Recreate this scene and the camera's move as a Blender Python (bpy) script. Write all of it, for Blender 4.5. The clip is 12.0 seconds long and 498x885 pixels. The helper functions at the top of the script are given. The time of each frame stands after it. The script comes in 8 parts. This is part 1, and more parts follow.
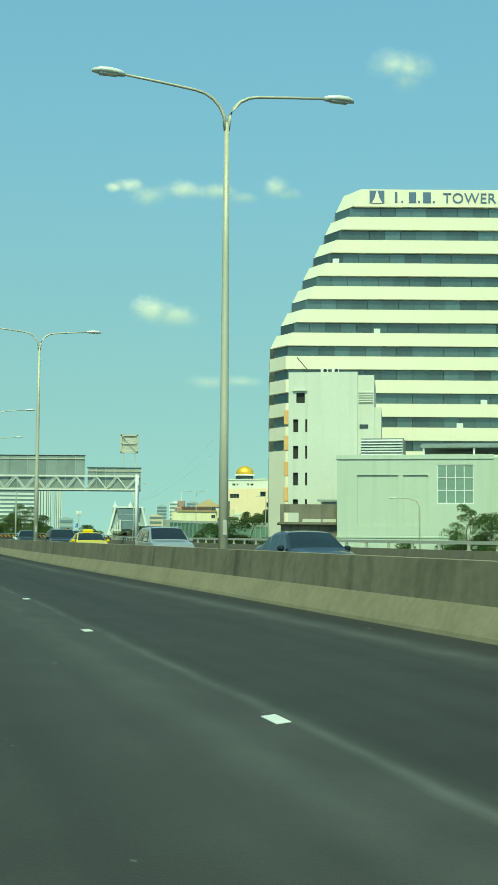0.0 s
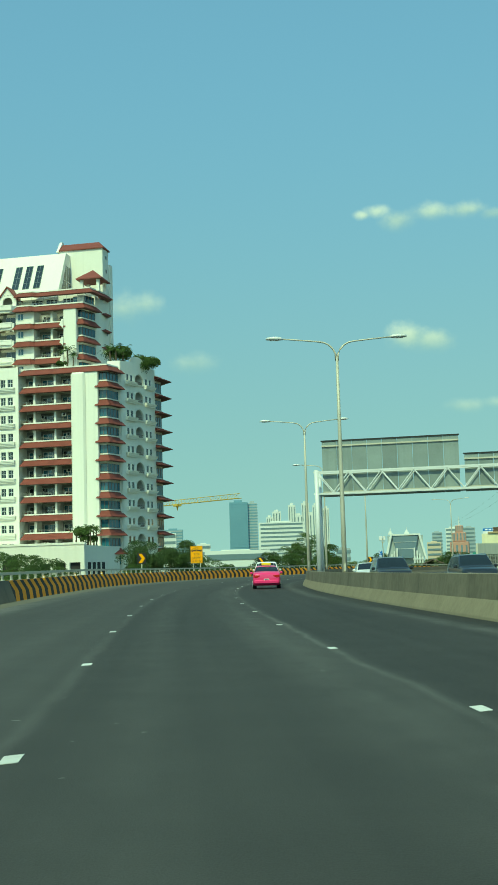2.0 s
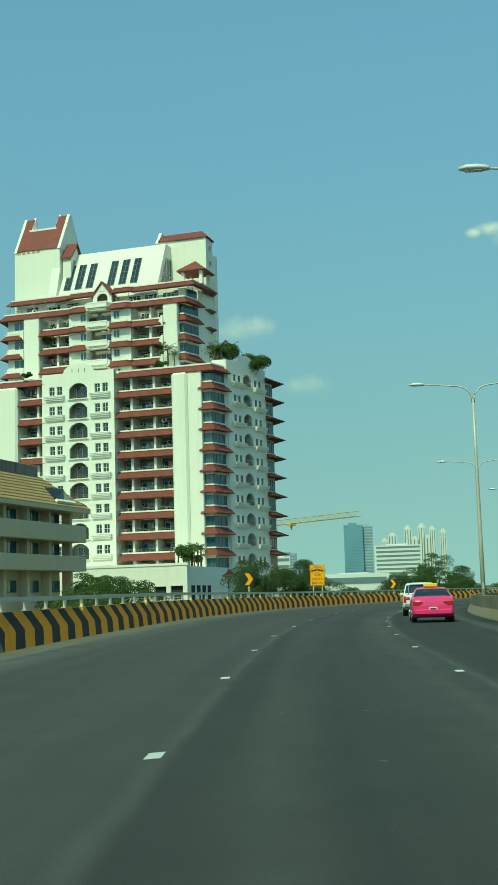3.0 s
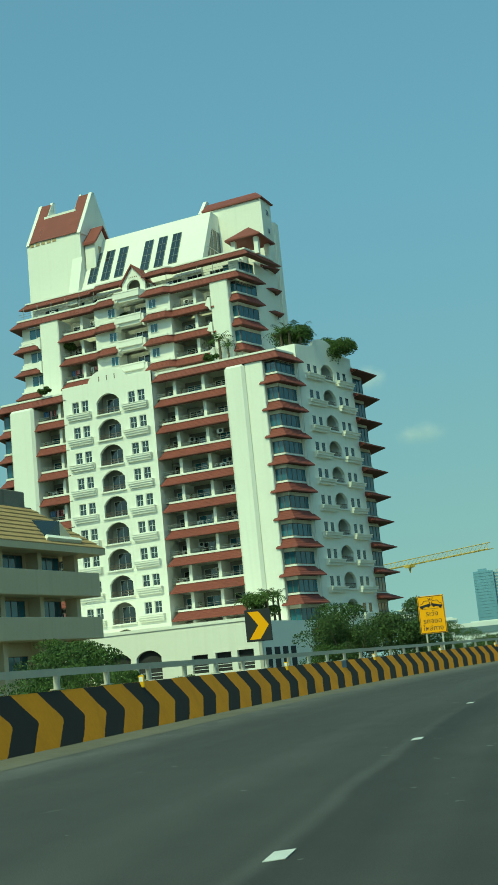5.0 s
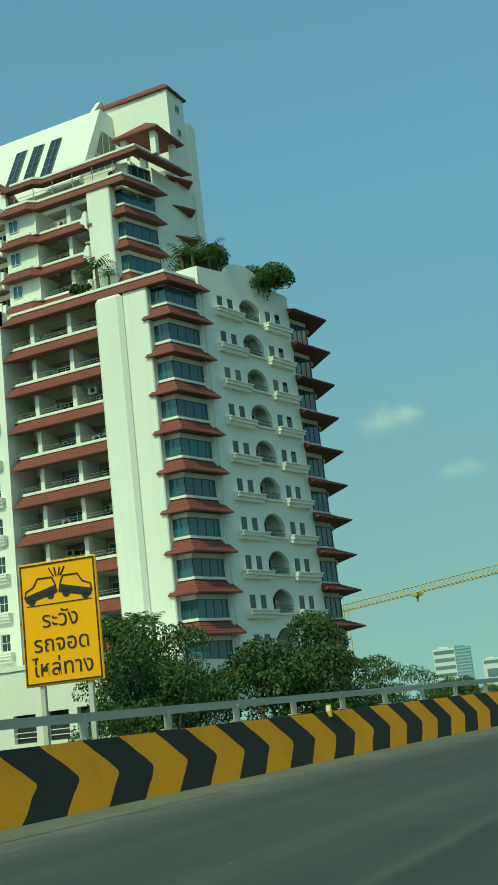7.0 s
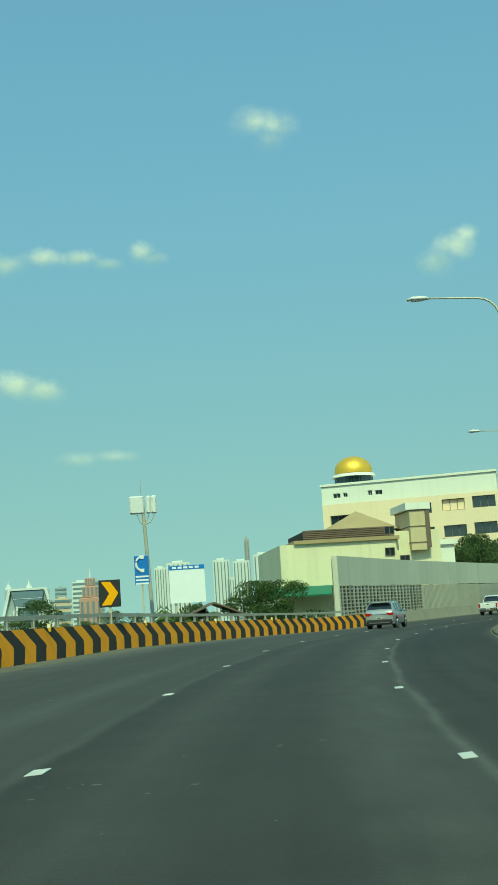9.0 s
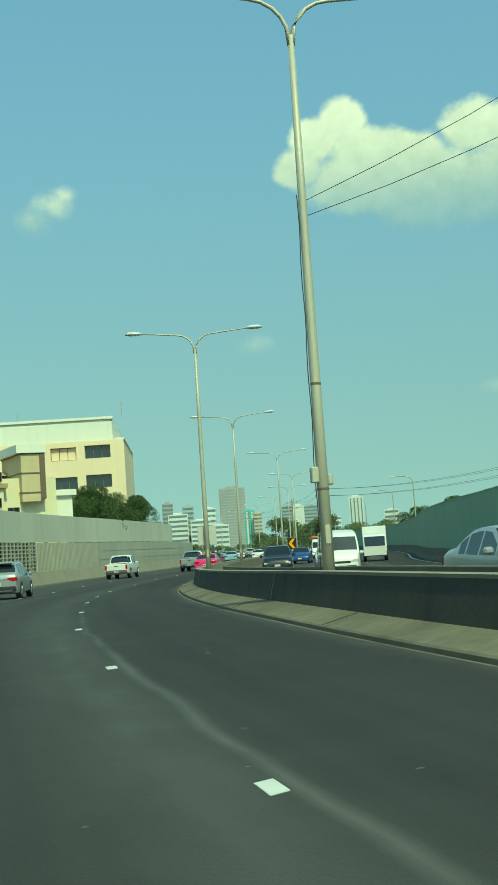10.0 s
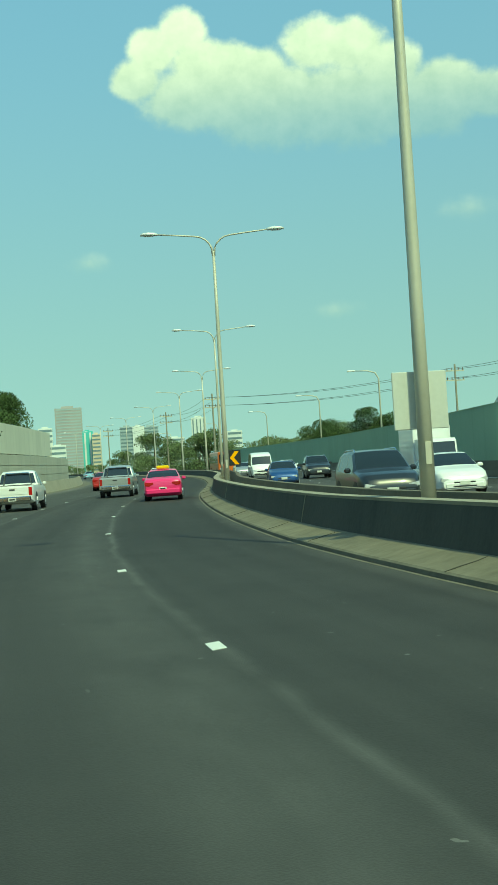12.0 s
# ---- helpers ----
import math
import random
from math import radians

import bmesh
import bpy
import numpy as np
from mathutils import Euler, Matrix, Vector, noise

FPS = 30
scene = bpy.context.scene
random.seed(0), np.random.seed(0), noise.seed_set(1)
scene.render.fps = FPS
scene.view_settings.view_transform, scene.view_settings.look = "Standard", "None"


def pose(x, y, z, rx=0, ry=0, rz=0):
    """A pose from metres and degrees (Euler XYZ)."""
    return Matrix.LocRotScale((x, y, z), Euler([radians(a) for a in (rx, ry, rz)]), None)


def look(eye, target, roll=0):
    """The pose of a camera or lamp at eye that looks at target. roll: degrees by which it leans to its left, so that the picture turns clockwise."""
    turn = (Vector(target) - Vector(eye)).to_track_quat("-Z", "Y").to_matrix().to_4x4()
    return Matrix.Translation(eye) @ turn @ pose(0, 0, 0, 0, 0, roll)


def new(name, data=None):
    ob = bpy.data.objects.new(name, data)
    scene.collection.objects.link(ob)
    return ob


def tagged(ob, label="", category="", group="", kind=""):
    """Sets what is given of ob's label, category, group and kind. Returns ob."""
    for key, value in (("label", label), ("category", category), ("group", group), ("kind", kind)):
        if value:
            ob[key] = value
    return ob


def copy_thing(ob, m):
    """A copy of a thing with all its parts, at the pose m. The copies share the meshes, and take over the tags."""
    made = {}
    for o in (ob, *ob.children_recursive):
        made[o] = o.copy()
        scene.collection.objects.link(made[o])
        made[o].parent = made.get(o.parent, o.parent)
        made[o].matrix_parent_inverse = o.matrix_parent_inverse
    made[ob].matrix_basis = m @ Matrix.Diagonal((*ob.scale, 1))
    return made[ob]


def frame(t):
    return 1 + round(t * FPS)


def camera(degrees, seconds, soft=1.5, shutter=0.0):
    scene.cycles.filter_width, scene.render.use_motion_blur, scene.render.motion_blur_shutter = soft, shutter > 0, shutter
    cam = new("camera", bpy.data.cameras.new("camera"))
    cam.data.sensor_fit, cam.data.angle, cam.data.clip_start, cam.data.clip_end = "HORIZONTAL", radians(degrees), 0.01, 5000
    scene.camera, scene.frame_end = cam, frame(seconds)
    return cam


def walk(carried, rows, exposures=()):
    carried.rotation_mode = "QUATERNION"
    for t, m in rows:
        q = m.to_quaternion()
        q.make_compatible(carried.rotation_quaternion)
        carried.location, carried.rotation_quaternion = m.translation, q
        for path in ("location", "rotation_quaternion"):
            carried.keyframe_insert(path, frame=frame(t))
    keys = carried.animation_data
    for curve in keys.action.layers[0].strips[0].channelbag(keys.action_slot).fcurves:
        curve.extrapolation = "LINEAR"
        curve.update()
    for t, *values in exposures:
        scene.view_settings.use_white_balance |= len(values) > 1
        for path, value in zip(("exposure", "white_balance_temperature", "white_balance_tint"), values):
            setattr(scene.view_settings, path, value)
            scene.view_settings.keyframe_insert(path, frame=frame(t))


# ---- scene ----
cam = camera(23.62, 12.0)
# seconds, x, y, z, yaw, pitch, roll
PATH = [
    (0.0, -0.00, 0.00, 1.30, 0.00, 4.50, -0.40),
    (0.5, -3.19, 11.30, 1.29, 2.25, 4.62, -0.17),
    (1.0, -6.61, 22.49, 1.28, 4.56, 4.96, 0.06),
    (1.5, -10.06, 33.79, 1.28, 8.52, 5.38, 0.81),
    (2.0, -13.73, 45.53, 1.26, 12.63, 6.07, 1.66),
    (2.5, -17.43, 57.57, 1.26, 15.70, 6.86, 1.79),
    (3.0, -20.93, 69.60, 1.27, 18.07, 7.39, 1.70),
    (5.0, -32.58, 117.22, 1.28, 24.41, 10.71, 5.55),
    (5.5, -34.67, 128.80, 1.28, 25.85, 10.80, 6.19),
    (6.0, -36.44, 140.32, 1.27, 27.80, 11.53, 6.53),
    (6.5, -37.81, 151.92, 1.28, 28.33, 12.34, 6.68),
    (7.0, -38.69, 163.61, 1.28, 26.66, 12.98, 6.31),
    (8.8, -38.57, 204.65, 1.27, -0.46, 9.72, 4.09),
    (9.0, -38.18, 208.98, 1.27, -6.09, 8.16, 3.60),
    (9.5, -36.95, 219.55, 1.28, -19.13, 5.82, 4.06),
    (10.0, -35.29, 229.61, 1.31, -25.82, 5.12, 3.81),
    (10.5, -33.29, 239.27, 1.33, -30.17, 3.82, 4.02),
    (11.0, -30.78, 248.57, 1.33, -33.26, 3.59, 4.15),
    (11.5, -28.01, 257.86, 1.32, -36.18, 3.30, 4.24),
    (12.0, -25.02, 267.43, 1.30, -33.91, 0.89, 3.59),
]
EXPO = 0.0
walk(cam, [(t, pose(x, y, z, 90 + p, r, w)) for t, x, y, z, w, p, r in PATH],
     [(0.0, EXPO + 0.18, 8700, -46), (1.5, EXPO + 0.12, 8600, -46), (2.5, EXPO - 0.03, 8300, -46), (5.0, EXPO - 0.15, 8300, -46), (6.5, EXPO - 0.2, 8300, -46), (7.5, EXPO - 0.15, 8300, -46), (9.0, EXPO, 8400, -46), (10.0, EXPO + 0.03, 8900, -46), (12.0, EXPO + 0.2, 9200, -46)])

# ---- sky and sun ----
SUN_EL, SUN_ROT = 50.0, 186.0
world = bpy.data.worlds.new("world")
scene.world = world
world.use_nodes = True
wn = world.node_tree
sky = wn.nodes.new("ShaderNodeTexSky")
sky.sky_type, sky.sun_disc = "NISHITA", False
sky.sun_elevation, sky.sun_rotation = radians(SUN_EL), radians(SUN_ROT)
sky.air_density, sky.dust_density, sky.ozone_density = 1.0, 0.4, 1.6
# the haze over the city keeps the sky even down to the roofs
geo = wn.nodes.new("ShaderNodeTexCoord")
lift = wn.nodes.new("ShaderNodeMapping")
lift.inputs["Location"].default_value, lift.inputs["Scale"].default_value = (0, 0, 0.28), (1, 1, 0.48)
wn.links.new(geo.outputs["Generated"], lift.inputs[0])
wn.links.new(lift.outputs[0], sky.inputs[0])
# city haze: the air turns dull and warm towards the horizon
up = wn.nodes.new("ShaderNodeSeparateXYZ")
wn.links.new(geo.outputs["Generated"], up.inputs[0])
rise = wn.nodes.new("ShaderNodeMapRange")
rise.interpolation_type = "SMOOTHSTEP"
rise.inputs[1].default_value, rise.inputs[2].default_value = -0.05, 0.46
wn.links.new(up.outputs[2], rise.inputs[0])
haze = wn.nodes.new("ShaderNodeMix")
haze.data_type = "RGBA"
haze.inputs[6].default_value, haze.inputs[7].default_value = (0.97, 0.87, 0.70, 1), (0.93, 1.02, 1.17, 1)
wn.links.new(rise.outputs[0], haze.inputs[0])
air = wn.nodes.new("ShaderNodeVectorMath")
air.operation = "MULTIPLY"
wn.links.new(sky.outputs[0], air.inputs[0])
wn.links.new(haze.outputs[2], air.inputs[1])
wn.links.new(air.outputs[0], wn.nodes["Background"].inputs[0])
wn.nodes["Background"].inputs[1].default_value = 0.207
sun = new("sun", bpy.data.lights.new("sun", "SUN"))
sun.data.energy, sun.data.angle, sun.data.color = 3.15, radians(0.6), (1.0, 0.93, 0.80)
_d = Vector((math.sin(radians(SUN_ROT)) * math.cos(radians(SUN_EL)), math.cos(radians(SUN_ROT)) * math.cos(radians(SUN_EL)), math.sin(radians(SUN_EL))))
sun.matrix_world = look(_d * 100, (0, 0, 0))


# ---- materials ----
def mat(name, col, rough=0.8, metal=0.0, var=0.12, scale=0.6, fine=14.0, bump=0.0, spec=0.4, streak=0.0, rnd=0.0, coat=0.0):
    """A painted, stony or metal surface: base colour with stains at two scales, optional vertical streaks, relief and piece-to-piece change."""
    m = bpy.data.materials.new(name)
    m.use_nodes = True
    nt = m.node_tree
    b = nt.nodes["Principled BSDF"]
    b.inputs["Roughness"].default_value, b.inputs["Metallic"].default_value = rough, metal
    b.inputs["Specular IOR Level"].default_value = spec
    b.inputs["Coat Weight"].default_value = coat
    tc = nt.nodes.new("ShaderNodeTexCoord")
    def noise_at(sc, vec, detail=4):
        n = nt.nodes.new("ShaderNodeTexNoise")
        n.inputs["Scale"].default_value, n.inputs["Detail"].default_value = sc, detail
        nt.links.new(vec, n.inputs["Vector"])
        return n.outputs[0]
    def math_node(op, a, c):
        n = nt.nodes.new("ShaderNodeMath")
        n.operation = op
        for k, v in ((0, a), (1, c)):
            if isinstance(v, (int, float)):
                n.inputs[k].default_value = v
            else:
                nt.links.new(v, n.inputs[k])
        return n.outputs[0]
    geo = nt.nodes.new("ShaderNodeNewGeometry").outputs["Position"]
    big, small = noise_at(scale, geo), noise_at(fine, geo, 3)
    f = math_node("ADD", math_node("MULTIPLY", math_node("SUBTRACT", big, 0.5), 2.0 * var), math_node("MULTIPLY", math_node("SUBTRACT", small, 0.5), 1.2 * var))
    if streak:
        mp = nt.nodes.new("ShaderNodeMapping")
        mp.inputs["Scale"].default_value = (1.6, 1.6, 0.07)
        nt.links.new(geo, mp.inputs[0])
        st = noise_at(1.0, mp.outputs[0], 5)
        f = math_node("SUBTRACT", f, math_node("MULTIPLY", math_node("MAXIMUM", math_node("SUBTRACT", st, 0.52), 0.0), 4.0 * streak))
    if rnd:
        oi = nt.nodes.new("ShaderNodeObjectInfo").outputs["Random"]
        f = math_node("ADD", f, math_node("MULTIPLY", math_node("SUBTRACT", oi, 0.5), 2.0 * rnd))
    f = math_node("ADD", f, 1.0)
    mul = nt.nodes.new("ShaderNodeVectorMath")
    mul.operation = "SCALE"
    mul.inputs[0].default_value = col[:3]
    nt.links.new(f, mul.inputs["Scale"])
    nt.links.new(mul.outputs[0], b.inputs["Base Color"])
    if bump:
        bp = nt.nodes.new("ShaderNodeBump")
        bp.inputs["Strength"].default_value, bp.inputs["Distance"].default_value = bump, 0.02
        nt.links.new(small, bp.inputs["Height"])
        nt.links.new(bp.outputs[0], b.inputs["Normal"])
    return m


def glass_mat(name, col, rough=0.06, rnd=0.3):
    """Dark window glass over an unlit room: a dark coat that mirrors the sky, uneven from pane to pane."""
    m = mat(name, col, rough, 0.0, 0.25, 0.35, 3.0, 0.0, 0.9, 0.0, rnd)
    return m


M_WHITE = mat("white_render", (0.80, 0.78, 0.695), 0.85, var=0.05, scale=0.12, fine=3.0, streak=0.05)
M_WHITE2 = mat("old_white_render", (0.62, 0.62, 0.56), 0.9, var=0.08, scale=0.15, fine=3.0, streak=0.10)
M_BAND = mat("cream_cladding", (0.82, 0.75, 0.60), 0.6, var=0.04, scale=0.2, fine=2.0, streak=0.04)
M_CREAM = mat("cream_render", (0.88, 0.70, 0.47), 0.85, var=0.06, scale=0.2, fine=4.0, streak=0.06)
M_ANNEX = mat("warm_cream_render", (0.78, 0.71, 0.48), 0.85, var=0.08, scale=0.2, fine=4.0, streak=0.10)
M_PALE = mat("pale_render", (0.80, 0.79, 0.68), 0.85, var=0.06, scale=0.2, fine=4.0, streak=0.06)
M_REDTILE = mat("red_roof_tile", (0.20, 0.052, 0.04), 0.7, var=0.22, scale=0.5, fine=9.0, bump=0.4)
M_SOFFIT = mat("red_brown_soffit", (0.13, 0.055, 0.042), 0.8, var=0.12)
M_BROWNTILE = mat("brown_roof_tile", (0.37, 0.245, 0.11), 0.8, var=0.2, scale=0.6, fine=8.0, bump=0.4, rnd=0.12)
M_BROWNWALL = mat("taupe_render", (0.57, 0.465, 0.315), 0.85, var=0.08, scale=0.3, fine=4.0, streak=0.08)
M_TAN = mat("tan_roof", (0.40, 0.30, 0.165), 0.85, var=0.16, scale=0.5, fine=6.0, bump=0.2)
M_DKBROWN = mat("dark_brown_louvre", (0.16, 0.115, 0.085), 0.7, var=0.12)
M_GLASS = glass_mat("window_glass", (0.018, 0.03, 0.036))
M_GLASSB = glass_mat("blue_window_glass", (0.025, 0.10, 0.14))
M_GLASST = mat("coated_tower_glass", (0.085, 0.125, 0.125), 0.14, 0.35, 0.3, 0.12, 3.0, 0.0, 0.9, 0.0, 0.4)
M_FRAME = mat("white_frame", (0.7, 0.7, 0.68), 0.5, var=0.04)
M_TRIMDARK = mat("grey_glazing_bar", (0.16, 0.18, 0.18), 0.5, var=0.05)
# near-black for fan grilles, and for solids that stand in for unlit depth
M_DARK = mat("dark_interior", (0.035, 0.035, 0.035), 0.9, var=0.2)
# darker grey puts the recess shade of balconies and loggias into the colour
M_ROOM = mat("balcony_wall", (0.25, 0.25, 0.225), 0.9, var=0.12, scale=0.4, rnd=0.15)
M_CONC = mat("concrete", (0.29, 0.265, 0.20), 0.9, var=0.18, scale=0.7, fine=11.0, bump=0.35, streak=0.18)
M_CONCD = mat("dirty_concrete", (0.135, 0.118, 0.085), 0.9, var=0.28, scale=0.5, fine=9.0, bump=0.35, streak=0.25)
M_OLDCONC = mat("weathered_concrete", (0.20, 0.185, 0.15), 0.95, var=0.3, scale=0.6, fine=6.0, bump=0.3, streak=0.5)
M_GALV = mat("galvanised_steel", (0.52, 0.49, 0.40), 0.55, 0.25, var=0.12, scale=0.5, fine=10.0, streak=0.1)
M_STEEL = mat("pale_painted_steel", (0.66, 0.67, 0.65), 0.5, 0.1, var=0.07)
M_PANELBK = mat("sign_back_metal", (0.235, 0.275, 0.265), 0.6, 0.2, var=0.22, scale=0.8, streak=0.30, rnd=0.16)
M_BLACK = mat("black_paint", (0.02, 0.02, 0.02), 0.5, var=0.2)
M_YELLOW = mat("yellow_sign_sheet", (0.90, 0.39, 0.003), 0.55, var=0.05, scale=1.5)
M_YELLOWP = mat("yellow_plastic", (0.75, 0.42, 0.02), 0.5, var=0.1)
M_SIGNBLUE = mat("blue_sign_sheet", (0.02, 0.16, 0.52), 0.5, var=0.05)
M_SIGNWHITE = mat("white_sign_sheet", (0.8, 0.8, 0.8), 0.5, var=0.03)
M_GOLD = mat("gold_leaf", (0.92, 0.56, 0.09), 0.45, 0.6, var=0.08, scale=1.2)
M_NOISEGREEN = mat("green_noise_panel", (0.30, 0.405, 0.285), 0.8, var=0.10, scale=0.3, streak=0.08, rnd=0.03)
M_ROOFGREEN = mat("green_roof_sheet", (0.02, 0.42, 0.24), 0.5, var=0.08)
M_RUBBER = mat("rubber", (0.02, 0.02, 0.02), 0.8, var=0.1)
M_CHROME = mat("chrome", (0.6, 0.6, 0.6), 0.15, 1.0, var=0.02)
M_RIM = mat("alloy_rim", (0.45, 0.45, 0.46), 0.35, 0.8, var=0.04)
M_BARK = mat("bark", (0.13, 0.10, 0.07), 0.95, var=0.25, fine=20.0, bump=0.5)
M_MARK = mat("thermoplastic_marking", (0.62, 0.62, 0.58), 0.7, var=0.15, scale=3.0, fine=30.0, rnd=0.12)


def leaf_mat(name, col):
    m = mat(name, col, 0.65, 0.0, 0.25, 0.5, 6.0, 0.0, 0.18)
    nt = m.node_tree
    b = nt.nodes["Principled BSDF"]
    src = b.inputs["Base Color"].links[0].from_socket
    g = nt.nodes.new("ShaderNodeNewGeometry")
    mr = nt.nodes.new("ShaderNodeMapRange")
    mr.inputs[3].default_value, mr.inputs[4].default_value = 0.5, 1.55
    nt.links.new(g.outputs["Random Per Island"], mr.inputs[0])
    sc = nt.nodes.new("ShaderNodeVectorMath")
    sc.operation = "SCALE"
    nt.links.new(src, sc.inputs[0])
    nt.links.new(mr.outputs[0], sc.inputs["Scale"])
    nt.links.new(sc.outputs[0], b.inputs["Base Color"])
    b.inputs["Transmission Weight"].default_value = 0.0
    return m


M_LEAF = leaf_mat("broad_leaves", (0.050, 0.084, 0.022))
M_LEAFL = leaf_mat("light_leaves", (0.064, 0.102, 0.026))
# paler green: the haze over the far trees is put into the leaf colour
M_LEAFHAZE = leaf_mat("far_leaves", (0.13, 0.165, 0.075))
M_HALLGLASS = glass_mat("greenish_hall_glass", (0.19, 0.27, 0.22), 0.3)
M_LEAFD = leaf_mat("dark_leaves", (0.055, 0.086, 0.028))


# ---- mesh helpers ----
def part(name, bm, material, parent=None, label="", smooth=False):
    """Links a bmesh as one mesh object, under a thing or a part if one is given."""
    me = bpy.data.meshes.new(name)
    bm.to_mesh(me)
    bm.free()
    for mt in material if isinstance(material, (list, tuple)) else (material,):
        me.materials.append(mt)
    if smooth:
        me.polygons.foreach_set("use_smooth", [True] * len(me.polygons))
    ob = new(name, me)
    ob.parent = parent
    if label:
        ob["label"] = label
    return ob


def same(ob, loc=(0, 0, 0), rz=0.0, parent=None):
    """Another object on the mesh of ob (and of its parts)."""
    o = new(ob.name.split(".")[0], ob.data)
    o.parent = parent if parent is not None else ob.parent
    o.matrix_basis = pose(*loc, 0, 0, rz)
    for c in ob.children:
        k = same(c, (0, 0, 0), 0, o)
        k.matrix_basis = c.matrix_basis.copy()
    if ob.get("label"):
        o["label"] = ob["label"]
    return o


def thing(name, label, category, loc=(0, 0, 0), rz=0.0, group="", kind=""):
    e = new(name)
    e.matrix_basis = pose(*loc, 0, 0, rz)
    return tagged(e, label, category, group, kind)


def box(bm, x0, x1, y0, y1, z0, z1, bevel=0.0, mi=0):
    vs = [bm.verts.new((x, y, z)) for z in (z0, z1) for y in (y0, y1) for x in (x0, x1)]
    fs = [bm.faces.new([vs[i] for i in f]) for f in ((0, 2, 3, 1), (4, 5, 7, 6), (0, 1, 5, 4), (2, 6, 7, 3), (0, 4, 6, 2), (1, 3, 7, 5))]
    for f in fs:
        f.material_index = mi
    if bevel:
        bmesh.ops.bevel(bm, geom=list({e for f in fs for e in f.edges}), offset=bevel, segments=1, affect="EDGES")
    return fs


def prism(bm, pts, axis, a, b, mi=0):
    """A solid whose outline pts lies across the axis (0, 1 or 2), from a to b."""
    def put(p, v):
        q = list(p)
        q.insert(axis, v)
        return bm.verts.new(q)
    A, B = [put(p, a) for p in pts], [put(p, b) for p in pts]
    n = len(pts)
    fs = [bm.faces.new(A), bm.faces.new(B[::-1])]
    for i in range(n):
        fs.append(bm.faces.new((A[i], B[i], B[(i + 1) % n], A[(i + 1) % n])))
    for f in fs:
        f.material_index = mi
    bmesh.ops.recalc_face_normals(bm, faces=fs)
    return fs


def tube(bm, pts, r0, r1=None, n=8, cap=True):
    """A tapered round bar along a line of points."""
    pts = [Vector(p) for p in pts]
    r1 = r0 if r1 is None else r1
    rings = []
    for i, p in enumerate(pts):
        d = (pts[min(i + 1, len(pts) - 1)] - pts[max(i - 1, 0)]).normalized()
        u = d.cross(Vector((0, 0, 1)) if abs(d.z) < 0.95 else Vector((1, 0, 0))).normalized()
        v = d.cross(u)
        r = r0 + (r1 - r0) * i / max(1, len(pts) - 1)
        rings.append([bm.verts.new(p + r * (math.cos(2 * math.pi * k / n) * u + math.sin(2 * math.pi * k / n) * v)) for k in range(n)])
    fs = []
    for a, b in zip(rings, rings[1:]):
        for k in range(n):
            fs.append(bm.faces.new((a[k], a[(k + 1) % n], b[(k + 1) % n], b[k])))
    if cap:
        fs += [bm.faces.new(rings[0][::-1]), bm.faces.new(rings[-1])]
    bmesh.ops.recalc_face_normals(bm, faces=fs)
    return fs


def B():
    return bmesh.new()


# ---- the line of the expressway: the dashed line between the two right-hand lanes ----
WAY = [(48, -150), (17.2, -49), (0.2, 8.6), (-4.8, 25.1), (-12.4, 49.6), (-19.0, 72), (-23.7, 88.8), (-28.6, 108.2), (-35.6, 143.9), (-37.8, 163.1),
       (-38.3, 190), (-35.4, 218.9), (-32.3, 235.6), (-27.8, 253.4), (-23.1, 267.7), (-17.2, 282.4), (-11.5, 294.1), (0.3, 315.3), (21.2, 348.2),
       (41.5, 383), (58, 416), (95, 510), (125, 620), (140, 760), (150, 1000)]


def _spline(pts, step=1.0):
    P = np.array(pts, float)
    T = np.r_[0, np.cumsum(np.hypot(*np.diff(P, axis=0).T))]
    m = np.gradient(P, T, axis=0)
    out = []
    for i in range(len(P) - 1):
        h = T[i + 1] - T[i]
        for u in np.arange(0, 1, step / h):
            out.append((2 * u**3 - 3 * u * u + 1) * P[i] + (u**3 - 2 * u * u + u) * h * m[i] + (3 * u * u - 2 * u**3) * P[i + 1] + (u**3 - u * u) * h * m[i + 1])
    return np.array(out)


_L = _spline(WAY)
for _ in range(30):
    _L[1:-1] = 0.5 * _L[1:-1] + 0.25 * (_L[2:] + _L[:-2])
_S = np.r_[0, np.cumsum(np.hypot(*np.diff(_L, axis=0).T))]
_TG = np.gradient(_L, _S, axis=0)
_TG /= np.hypot(*_TG.T)[:, None]


def s_of(x, y):
    """How far along the expressway a place lies."""
    i = int(np.hypot(*(_L - (x, y)).T).argmin())
    return float(_S[i] + np.dot(_TG[i], np.array((x, y)) - _L[i]))


_SB = [s_of(-19, 72), s_of(-32, 127), s_of(-28.5, 250), s_of(-15, 288)]


def bank(s):
    return float(np.interp(s, _SB, (0.0, 0.03, 0.03, 0.0)))


def dip(s):
    """The road falls a little towards the far end."""
    return float(np.interp(s, _SB[2:], (0.0, -0.28)))


def at(s, off, z=0.0):
    """The place at s metres along, off metres to the right of the dashed line and z above the road surface."""
    x, y = np.interp(s, _S, _L[:, 0]), np.interp(s, _S, _L[:, 1])
    tx, ty = np.interp(s, _S, _TG[:, 0]), np.interp(s, _S, _TG[:, 1])
    return Vector((x + ty * off, y - tx * off, z + dip(s) + (bank(s) * -off if off < 0 else 0.0)))


def heading(s):
    """Degrees to the left of +y."""
    return math.degrees(math.atan2(-np.interp(s, _S, _TG[:, 0]), np.interp(s, _S, _TG[:, 1])))


